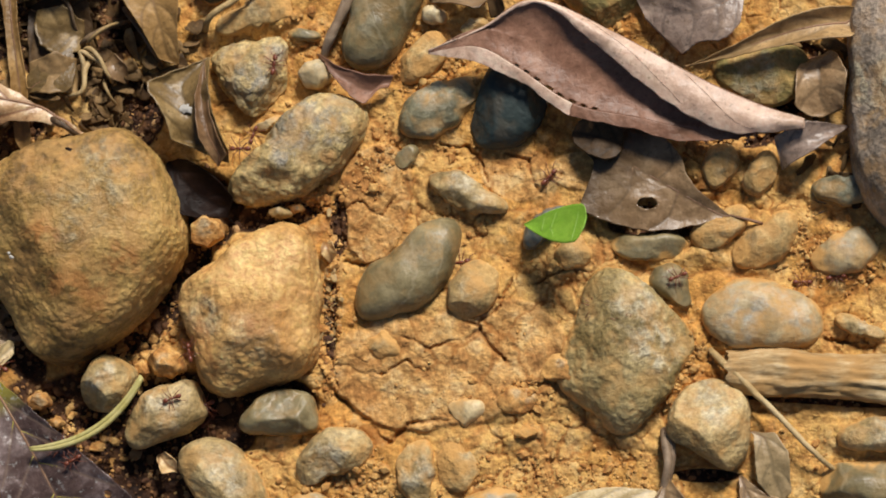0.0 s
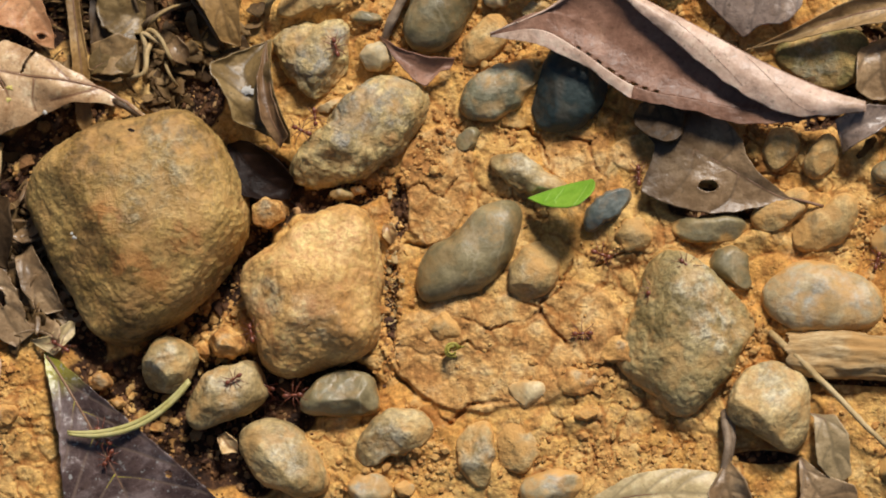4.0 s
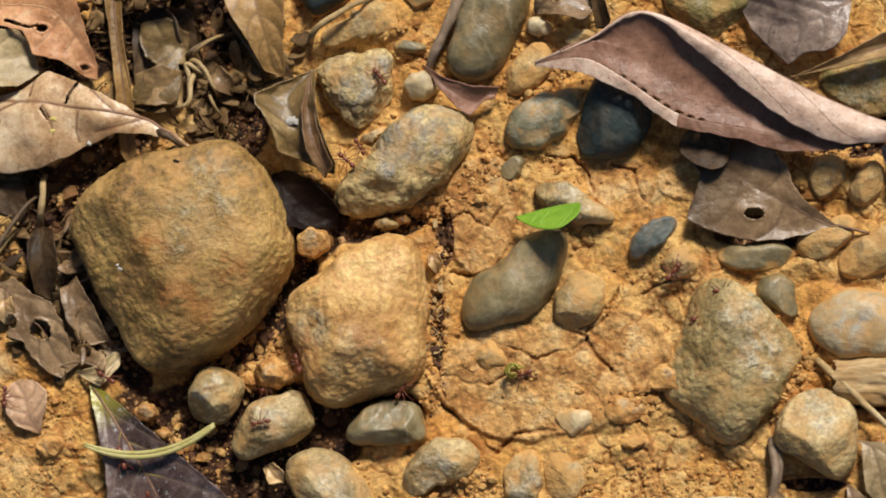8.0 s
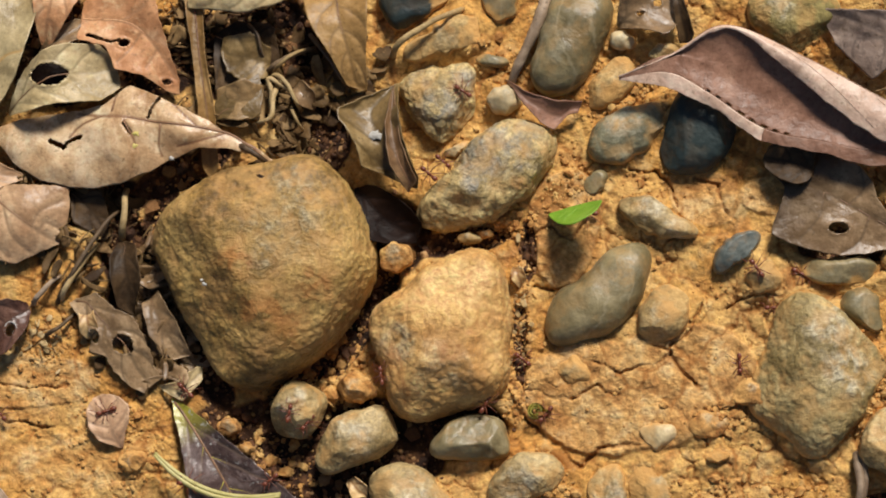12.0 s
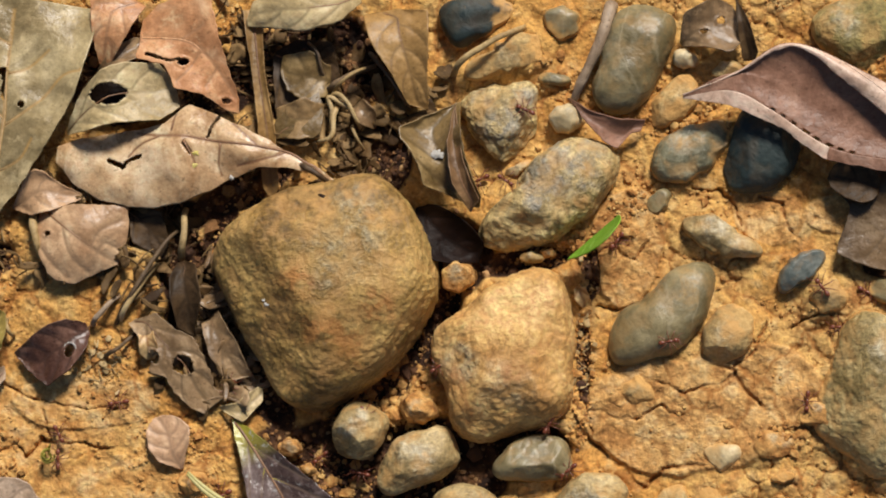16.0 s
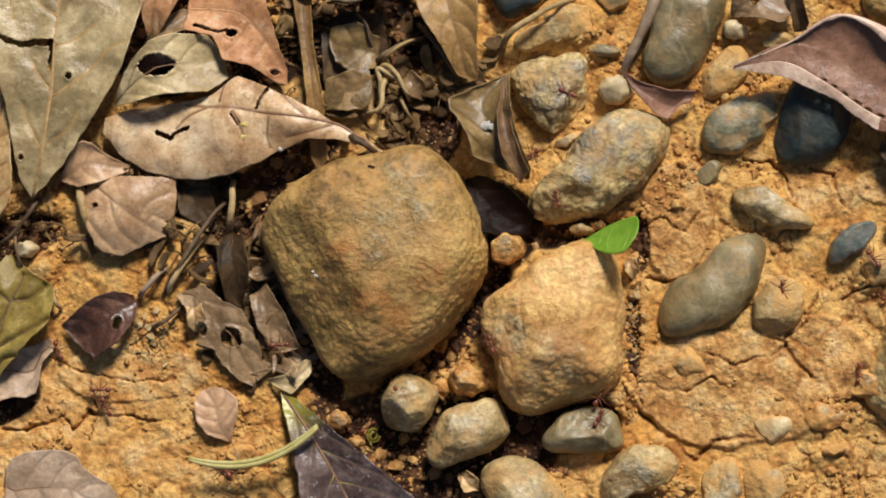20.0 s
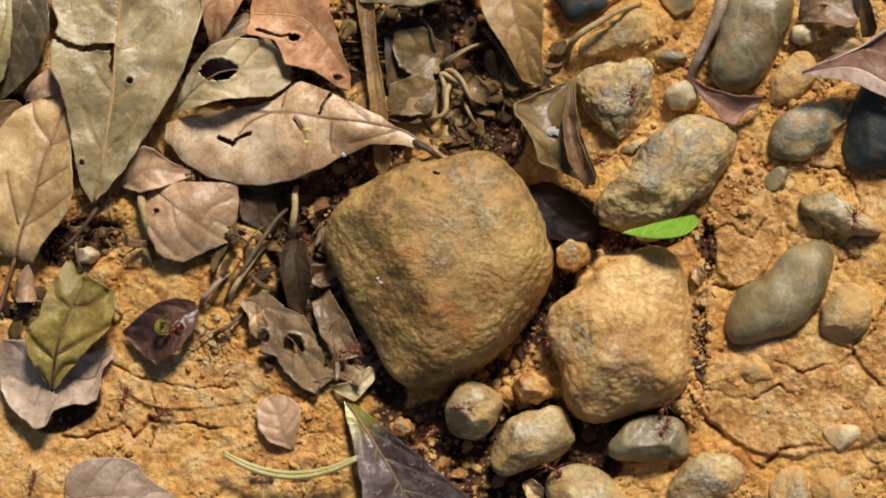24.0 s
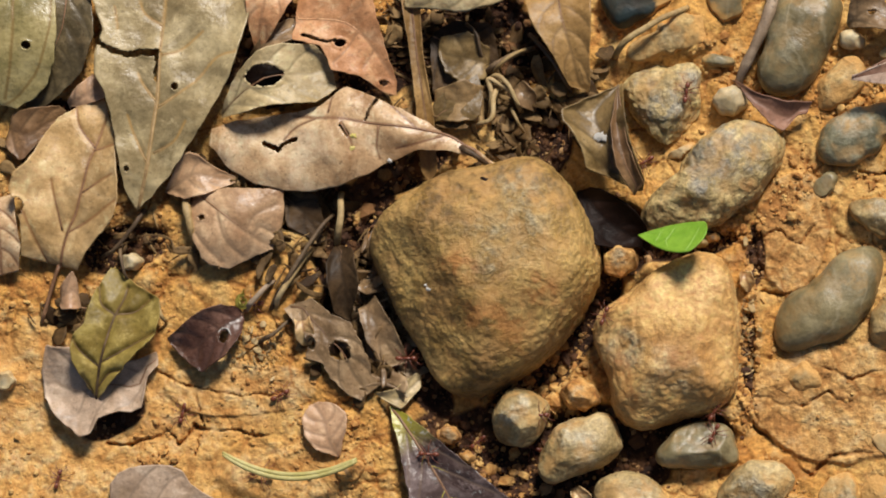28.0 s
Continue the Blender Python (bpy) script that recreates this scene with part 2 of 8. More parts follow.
def leaf_mat(name, dark, mid, light, rough=0.5, spots=0.4, island=False, base=None, dust=0.3, gloss=0.45, ribs=None, scuffs=0.6, mould=False, reach=0.24):
    """A dead leaf: mottled, blotched, finely wrinkled, and a little translucent."""
    m, n, l, p = nodes_of(name)
    co, info = place_coords(n, l)
    if island:
        geo = n.new("ShaderNodeNewGeometry")
        shade = geo.outputs["Random Per Island"]
    broad = tex(n, l, co, 65, 6, 0.62, warp=0.7)
    fine = tex(n, l, co, 520, 8, 0.7)
    col = ramp(n, l, broad, (0.36, dark), (0.51, mid), (0.65, light))
    if island:
        col = mix(n, l, 0.8, col, ramp(n, l, shade, (0.0, dark), (0.5, mid), (1.0, light)))
    stain = tex(n, l, co, 34, 7, 0.66, warp=0.8)
    col = mix(n, l, ramp(n, l, stain, (0.52, (0.0,)), (0.62, (0.55,))), col, tuple(0.55 * c for c in dark))
    scuff = tex(n, l, co, 160, 8, 0.75, warp=0.4)
    col = mix(n, l, ramp(n, l, scuff, (0.55, (0.0,)), (0.68, (scuffs,))), col, tuple(min(0.8, 1.25 * c) for c in light))
    speck = tex(n, l, co, 760, 3, 0.6)
    col = mix(n, l, ramp(n, l, speck, (0.63, (0.0,)), (0.68, (0.7 * spots + 0.2,))), col, tuple(0.3 * c for c in dark))
    col = mix(n, l, 0.25, col, ramp(n, l, fine, (0.36, (0.2, 0.19, 0.18)), (0.64, (0.84, 0.83, 0.82))), "OVERLAY")
    # base: own colour of one end; on umber, painted shade
    if base:
        grad = n.new("ShaderNodeAttribute")
        grad.attribute_name = "along"
        near = ramp(n, l, grad.outputs["Fac"], (0.25 * reach, (0.95,)), (reach, (0.0,)))
        col = mix(n, l, near, col, base)
    if mould:
        white = tex(n, l, co, 420, 4, 0.75)
        col = mix(n, l, ramp(n, l, white, (0.60, (0.0,)), (0.66, (0.6,))), col, (0.45, 0.45, 0.42))
    blot = tex(n, l, co, 210, 6, 0.75, warp=0.5)
    col = mix(n, l, ramp(n, l, blot, (0.60, (0.0,)), (0.70, (spots,))), col, tuple(0.35 * c for c in dark))
    dusty = tex(n, l, co, 95, 9, 0.75)
    col = mix(n, l, ramp(n, l, dusty, (0.54, (0.0,)), (0.74, (dust,))), col, (0.46, 0.30, 0.14))
    near_rib = n.new("ShaderNodeAttribute")
    near_rib.attribute_name = "rib"
    col = mix(n, l, ramp(n, l, near_rib.outputs["Fac"], (0.2, (0.0,)), (0.9, (0.8,))), col, ribs or tuple(0.5 * a + 0.2 * c for a, c in zip(dark, light)))
    l.new(col, p.inputs["Base Color"])
    l.new(ramp(n, l, fine, (0.3, (max(0.2, rough - 0.2),)), (0.7, (rough + 0.06,))), p.inputs["Roughness"])
    p.inputs["Specular IOR Level"].default_value = gloss
    nrm = bump(n, l, tex(n, l, co, 85, 5, 0.55), 0.0026, 0.5)
    net = n.new("ShaderNodeTexVoronoi")
    net.feature = "DISTANCE_TO_EDGE"
    net.inputs["Scale"].default_value = 430
    l.new(co, net.inputs["Vector"])
    nrm = bump(n, l, ramp(n, l, net.outputs["Distance"], (0.0, (0.0,)), (0.12, (1.0,))), 0.00015, 0.12, nrm)
    nrm = bump(n, l, fine, 0.0003, 0.4, nrm)
    l.new(nrm, p.inputs["Normal"])
    tr, ms = n.new("ShaderNodeBsdfTranslucent"), n.new("ShaderNodeMixShader")
    l.new(col, tr.inputs["Color"])
    ms.inputs[0].default_value = 0.12
    l.new(p.outputs[0], ms.inputs[1])
    l.new(tr.outputs[0], ms.inputs[2])
    l.new(ms.outputs[0], n["Material Output"].inputs["Surface"])
    return m


LEAF = {
    "mauve": leaf_mat("leaf_mauve", (0.195, 0.095, 0.058), (0.29, 0.15, 0.095), (0.37, 0.21, 0.14), 0.5, 0.3, dust=0.1, scuffs=0.08, gloss=0.3),
    "rim": leaf_mat("leaf_pale_underside", (0.5, 0.33, 0.235), (0.66, 0.465, 0.345), (0.78, 0.59, 0.46), 0.5, 0.4, scuffs=0.2),
    "greybrown": leaf_mat("leaf_grey_brown", (0.17, 0.1, 0.045), (0.3, 0.19, 0.095), (0.45, 0.31, 0.17), 0.45, 0.5),
    # umber's dark half is the curled leaf's shade, put into the colour
    "umber": leaf_mat("leaf_umber", (0.13, 0.075, 0.034), (0.24, 0.15, 0.075), (0.38, 0.26, 0.145), 0.42, 0.4, dust=0.15, scuffs=0.3, base=(0.048, 0.028, 0.014), reach=0.52),
    "greyviolet": leaf_mat("leaf_grey_violet", (0.197, 0.14, 0.108), (0.313, 0.23, 0.18), (0.441, 0.34, 0.272), 0.38, 0.6),
    "tanleaf": leaf_mat("leaf_tan", (0.278, 0.17, 0.068), (0.418, 0.265, 0.116), (0.545, 0.37, 0.176), 0.55, 0.45),
    "darkbrown": leaf_mat("leaf_dark_brown", (0.03, 0.017, 0.008), (0.07, 0.04, 0.018), (0.13, 0.08, 0.038), 0.6, 0.5, dust=0.08, gloss=0.2, scuffs=0.15),
    "pinktan": leaf_mat("leaf_pink_tan", (0.381, 0.217, 0.101), (0.588, 0.384, 0.205), (0.75, 0.563, 0.354), 0.36, 0.4, ribs=(0.19, 0.085, 0.04)),
    "olivegrey": leaf_mat("leaf_olive_grey", (0.28, 0.203, 0.0915), (0.409, 0.313, 0.156), (0.538, 0.429, 0.238), 0.45, 0.35, ribs=(0.46, 0.27, 0.085)),
    "paleolive": leaf_mat("leaf_pale_olive", (0.403, 0.29, 0.128), (0.56, 0.423, 0.213), (0.717, 0.568, 0.323), 0.5, 0.35),
    "orangeleaf": leaf_mat("leaf_orange_brown", (0.493, 0.22, 0.0915), (0.672, 0.342, 0.159), (0.784, 0.487, 0.275), 0.5, 0.4),
    "veintan": leaf_mat("leaf_veined_tan", (0.448, 0.273, 0.104), (0.627, 0.406, 0.177), (0.762, 0.551, 0.287), 0.5, 0.3, ribs=(0.26, 0.12, 0.04)),
    "yellowgreen": leaf_mat("leaf_yellow_green", (0.23, 0.16, 0.036), (0.37, 0.275, 0.072), (0.52, 0.41, 0.15), 0.5, 0.3, gloss=0.25, ribs=(0.13, 0.072, 0.018)),
    "greypink": leaf_mat("leaf_grey_pink", (0.38, 0.255, 0.16), (0.5, 0.355, 0.24), (0.61, 0.46, 0.33), 0.5, 0.3),
    "oliveleaf": leaf_mat("leaf_olive", (0.25, 0.205, 0.075), (0.36, 0.285, 0.115), (0.45, 0.365, 0.165), 0.4, 0.25, dust=0.2, ribs=(0.24, 0.15, 0.045)),
    "oliveDark": leaf_mat("leaf_olive_dark", (0.075, 0.055, 0.026), (0.13, 0.096, 0.045), (0.22, 0.16, 0.08), 0.45, 0.6),
    "palepink": leaf_mat("leaf_pale_pink", (0.441, 0.25, 0.136), (0.557, 0.34, 0.192), (0.65, 0.43, 0.264), 0.5, 0.3),
    "redbrown": leaf_mat("leaf_red_brown", (0.14, 0.072, 0.03), (0.215, 0.118, 0.052), (0.31, 0.18, 0.085), 0.5, 0.4),
    "pinkbrown": leaf_mat("leaf_pink_brown", (0.414, 0.237, 0.121), (0.549, 0.343, 0.187), (0.672, 0.462, 0.274), 0.45, 0.3),
    "purple": leaf_mat("leaf_purple", (0.05, 0.022, 0.014), (0.1, 0.046, 0.03), (0.19, 0.1, 0.068), 0.32, 0.4, dust=0.1),
    "violetleaf": leaf_mat("leaf_violet", (0.04, 0.023, 0.019), (0.1, 0.064, 0.055), (0.24, 0.18, 0.165), 0.24, 0.5, base=(0.46, 0.40, 0.05), dust=0.12, ribs=(0.17, 0.115, 0.085), mould=True),
    "olivebrown": leaf_mat("leaf_olive_brown", (0.115, 0.07, 0.024), (0.21, 0.135, 0.05), (0.33, 0.225, 0.095), 0.45, 0.6),
    "blackpurple": leaf_mat("leaf_black_purple", (0.007, 0.0035, 0.0025), (0.013, 0.006, 0.004), (0.022, 0.011, 0.007), 0.6, 0.3, dust=0.08, gloss=0.12, scuffs=0.2),
    "strip": leaf_mat("leaf_strip_brown", (0.232, 0.125, 0.036), (0.336, 0.19, 0.06), (0.441, 0.265, 0.096), 0.55, 0.4),
    "greyolive": leaf_mat("leaf_grey_olive", (0.244, 0.175, 0.08), (0.348, 0.25, 0.124), (0.441, 0.325, 0.176), 0.5, 0.3),
    "litter": leaf_mat("leaf_litter", (0.03, 0.015, 0.006), (0.125, 0.07, 0.027), (0.33, 0.21, 0.09), 0.7, 0.5, island=True, dust=0.25, gloss=0.15),
    "white": leaf_mat("dropping_white", (0.42, 0.40, 0.36), (0.56, 0.54, 0.49), (0.66, 0.65, 0.60), 0.7, 0.3),
    "fleck": leaf_mat("fleck_yellow", (0.45, 0.36, 0.08), (0.6, 0.5, 0.14), (0.7, 0.6, 0.25), 0.7, 0.1),
    "vein": leaf_mat("leaf_vein", (0.174, 0.085, 0.04), (0.255, 0.13, 0.064), (0.336, 0.185, 0.096), 0.55, 0.2),
    "veinpale": leaf_mat("leaf_vein_pale", (0.348, 0.22, 0.096), (0.464, 0.3, 0.136), (0.557, 0.38, 0.192), 0.55, 0.2),
    "greybark": leaf_mat("bark_grey", (0.174, 0.115, 0.068), (0.29, 0.205, 0.132), (0.418, 0.31, 0.212), 0.7, 0.5),
    "palebark": leaf_mat("bark_pale", (0.34, 0.22, 0.085), (0.47, 0.325, 0.14), (0.60, 0.45, 0.235), 0.7, 0.3),
    "darkbark": leaf_mat("bark_dark", (0.06, 0.034, 0.016), (0.12, 0.075, 0.038), (0.21, 0.14, 0.075), 0.7, 0.4),
}


def grain_mat():
    m, n, l, p = nodes_of("soil_grains")
    geo = n.new("ShaderNodeNewGeometry")
    tc = n.new("ShaderNodeTexCoord")
    fine = tex(n, l, tc.outputs["Object"], 900, 6, 0.7)
    col = ramp(n, l, geo.outputs["Random Per Island"], (0.0, (0.05, 0.02, 0.009)), (0.45, (0.13, 0.055, 0.019)), (0.8, (0.26, 0.125, 0.042)), (1.0, (0.46, 0.28, 0.12)))
    col = mix(n, l, 0.5, col, ramp(n, l, fine, (0.25, (0.25, 0.24, 0.22)), (0.75, (0.8, 0.79, 0.77))), "OVERLAY")
    l.new(col, p.inputs["Base Color"])
    p.inputs["Roughness"].default_value = 0.9
    l.new(bump(n, l, fine, 0.0006, 0.8), p.inputs["Normal"])
    return m


GRAIN = grain_mat()


# ---- noise on arrays ----
def lattice(ix, iy, seed):
    h = (ix.astype(np.int64) * 374761393 + iy.astype(np.int64) * 668265263 + seed * 974634541) & 0x7FFFFFFF
    h = ((h ^ (h >> 13)) * 1274126177) & 0x7FFFFFFF
    h = ((h ^ (h >> 16)) * 69069) & 0x7FFFFFFF
    return (h & 0xFFFFF) / 0xFFFFF


def vnoise(x, y, seed):
    ix, iy = np.floor(x), np.floor(y)
    fx, fy = x - ix, y - iy
    fx, fy = fx * fx * (3 - 2 * fx), fy * fy * (3 - 2 * fy)
    a, b = lattice(ix, iy, seed), lattice(ix + 1, iy, seed)
    c, d = lattice(ix, iy + 1, seed), lattice(ix + 1, iy + 1, seed)
    return (a + (b - a) * fx) * (1 - fy) + (c + (d - c) * fx) * fy


def fbm(x, y, size, octaves, seed):
    """About -1 to 1; size in mm."""
    total, amp, norm = 0 * x, 1.0, 0.0
    for k in range(octaves):
        total = total + amp * (vnoise(x / size + 17.3 * k, y / size - 9.1 * k, seed + k) * 2 - 1)
        norm, amp, size = norm + amp, amp * 0.5, size * 0.5
    return total / norm


def cells(x, y, size, seed):
    """Distance to the border between jittered cells, in mm, and the cell's own random number."""
    wx, wy = x + 0.3 * size * fbm(x, y, size * 0.6, 4, seed + 50), y + 0.3 * size * fbm(x, y, size * 0.6, 4, seed + 60)
    gx, gy = np.floor(wx / size), np.floor(wy / size)
    f1, f2, own = np.full(x.shape, 1e9), np.full(x.shape, 1e9), np.zeros(x.shape)
    for i in (-1, 0, 1):
        for j in (-1, 0, 1):
            px = (gx + i + lattice(gx + i, gy + j, seed)) * size
            py = (gy + j + lattice(gx + i, gy + j, seed + 7)) * size
            d = np.hypot(px - wx, py - wy)
            r = lattice(gx + i, gy + j, seed + 13)
            near = d < f1
            f2 = np.where(near, f1, np.minimum(f2, d))
            own = np.where(near, r, own)
            f1 = np.where(near, d, f1)
    return (f2 - f1) * 0.5, own


# Hollows of loose dark soil and litter, their shade painted in too: x, y, half-lengths and turn (mm, degrees), depth in
# mm.
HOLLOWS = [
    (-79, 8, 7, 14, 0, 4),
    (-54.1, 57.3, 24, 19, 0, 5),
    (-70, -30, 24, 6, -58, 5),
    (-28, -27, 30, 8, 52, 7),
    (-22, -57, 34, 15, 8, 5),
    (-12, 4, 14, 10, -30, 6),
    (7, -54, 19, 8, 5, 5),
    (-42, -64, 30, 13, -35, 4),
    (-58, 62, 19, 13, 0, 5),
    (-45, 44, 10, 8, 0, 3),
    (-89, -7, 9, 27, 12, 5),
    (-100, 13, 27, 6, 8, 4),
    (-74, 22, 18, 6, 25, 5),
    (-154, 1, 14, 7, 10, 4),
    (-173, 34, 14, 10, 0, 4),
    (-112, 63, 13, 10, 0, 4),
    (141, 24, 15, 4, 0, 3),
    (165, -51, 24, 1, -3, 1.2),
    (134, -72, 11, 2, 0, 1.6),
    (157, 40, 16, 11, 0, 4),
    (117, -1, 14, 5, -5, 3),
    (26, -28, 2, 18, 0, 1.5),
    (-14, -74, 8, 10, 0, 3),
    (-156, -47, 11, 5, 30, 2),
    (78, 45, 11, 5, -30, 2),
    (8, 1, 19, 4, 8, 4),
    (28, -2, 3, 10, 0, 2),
    # shade under the holed leaf, painted as dark soil
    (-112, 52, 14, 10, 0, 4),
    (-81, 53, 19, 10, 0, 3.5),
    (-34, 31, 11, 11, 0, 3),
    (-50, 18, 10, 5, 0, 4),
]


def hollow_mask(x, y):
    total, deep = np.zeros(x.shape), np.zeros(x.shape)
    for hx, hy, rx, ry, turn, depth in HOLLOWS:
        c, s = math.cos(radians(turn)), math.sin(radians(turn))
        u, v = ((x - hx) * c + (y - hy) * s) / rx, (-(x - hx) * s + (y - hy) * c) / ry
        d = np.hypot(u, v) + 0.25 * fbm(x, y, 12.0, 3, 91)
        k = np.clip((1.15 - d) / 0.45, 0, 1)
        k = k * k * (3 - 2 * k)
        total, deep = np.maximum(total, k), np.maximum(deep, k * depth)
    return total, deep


# Open cracks in the clay: polylines in mm, with the width of the gap.
CRACKS = [
    (0.72, [(26.9, -48.5), (35.1, -56.8), (43.3, -63.2), (50.6, -57.7), (59.5, -56.6)]),
    (0.56, [(60.9, -27.4), (69.0, -31.9), (75.5, -40.2), (79.6, -45.3), (86.8, -46.9), (91.6, -40.2), (93.5, -33.7)]),
    (0.4, [(29.4, 2.4), (34.7, 4.2), (40.4, 1.2), (45.2, 6.4)]),
    (0.36, [(39.2, 13.7), (37.1, 6.4)]),
    (0.48, [(76.0, 19.6), (81.7, 16.8), (84.9, 9.5), (87.8, 6.0), (91.7, 13.1)]),
    (0.4, [(84.2, -17.0), (93.1, -14.5), (97.9, -14.5)]),
    (0.4, [(44.6, -10.6), (36.4, -11.7), (30.2, -13.0)]),
    (0.48, [(25.9, -27.5), (26.8, -37.2), (28.6, -48.5)]),
    (0.36, [(28.5, -42.0), (41.5, -43.6), (48.0, -40.3), (54.5, -41.9)]),
    (0.4, [(48.0, -33.9), (54.5, -37.1), (69.0, -32.2)]),
    (0.4, [(77.0, -16.2), (73.8, -24.2), (68.2, -30.6)]),
    (0.4, [(57.3, 22.5), (63.8, 20.9), (68.7, 16.0), (70.4, 11.2)]),
    (0.44, [(-157.5, -54.3), (-150.1, -55.6), (-145.1, -52.3), (-141.0, -51.5), (-137.4, -55.6), (-131.9, -50.7), (-119.6, -51.2), (-111.4, -52.6)]),
    (0.275, [(-147.7, -31.3), (-134.5, -37.8), (-119.6, -41.0), (-106.5, -39.4)]),
    (0.275, [(-132.8, -41.0), (-129.5, -49.9), (-131.1, -57.2)]),
    (0.4, [(128.3, -36.8), (134.6, -40.0), (137.8, -41.5)]),
    (0.4, [(165.4, -33.5), (172.5, -35.0), (183.1, -37.4)]),
]


# Raised plates of browner, crusted clay: x, y, half-lengths, turn, height.
PLATES = [
    (52, -43, 26, 17, 0, 1.6),
    (39, 5, 10, 17, -8, 1.8),
    (81, -34, 14, 10, -30, 1),
    (78, 14, 11, 8, -20, 0.6),
    (99, 14, 10, 6, 0, 1),
    (-120, -39, 22, 8, 0, 0.9),
    (146, -40, 10, 3, 0, 0.8),
]


def plate_mask(x, y):
    total, high = np.zeros(x.shape), np.zeros(x.shape)
    for hx, hy, rx, ry, turn, tall in PLATES:
        c, s = math.cos(radians(turn)), math.sin(radians(turn))
        u, v = ((x - hx) * c + (y - hy) * s) / rx, (-(x - hx) * s + (y - hy) * c) / ry
        d = np.hypot(u, v) + 0.22 * fbm(x, y, 14.0, 4, 191)
        k = np.clip((1.04 - d) / 0.07, 0, 1)
        total, high = np.maximum(total, k), np.maximum(high, k * tall)
    return total, high


# Paler, yellower clay, with a patch of sunlight put into its colour: x, y and half-lengths in mm.
SUN_PATCHES = [
    (-179, -38, 18, 19),
    (-134, -47, 30, 14),
    (-110, -62, 26, 10),
    (-172, -60, 26, 13),
]


def sun_patch_mask(x, y):
    total = np.zeros(x.shape)
    for hx, hy, rx, ry in SUN_PATCHES:
        d = np.hypot((x - hx) / rx, (y - hy) / ry) + 0.5 * fbm(x, y, 16.0, 5, 291)
        total = np.maximum(total, np.clip((1.1 - d) / 0.4, 0, 1))
    return total


# Clay banked up round the feet of stones: x, y, mean radius, waves and how high, in mm; stone() fills it.
BANKS = []


def outline(waves, a):
    r = 1.0 + 0 * a
    for k in range(len(waves) // 2):
        r = r + waves[2 * k] * np.cos((k + 1) * a) + waves[2 * k + 1] * np.sin((k + 1) * a)
    return r


def bank_height(x, y):
    z = np.zeros(x.shape)
    x0, x1, y0, y1 = x.min(), x.max(), y.min(), y.max()
    for bx, by, radius, waves, high in BANKS:
        far = radius * 1.7 + 9
        if bx + far < x0 or bx - far > x1 or by + far < y0 or by - far > y1:
            continue
        near = (np.abs(x - bx) < far) & (np.abs(y - by) < far)
        dx, dy = x[near] - bx, y[near] - by
        d = np.hypot(dx, dy) - radius * outline(waves, np.arctan2(dy, dx))
        rise = high * np.exp(-(np.clip(d, 0, None) / 3.4) ** 2) * np.clip(0.75 + 1.1 * fbm(x[near], y[near], 7.0, 3, 131), 0.1, 1.6)
        z[near] = np.maximum(z[near], rise)
    return z


def clods(x, y, size, seed):
    """Domed lumps between sunken joints, and how deep a place lies in a joint, both 0 to 1."""
    edge, own = cells(x, y, size, seed)
    wide = 0.10 * size
    dome = 1 - np.exp(-edge / wide)
    return dome * (0.55 + 0.45 * own), np.clip(1 - edge / (0.045 * size + 0.18), 0, 1)


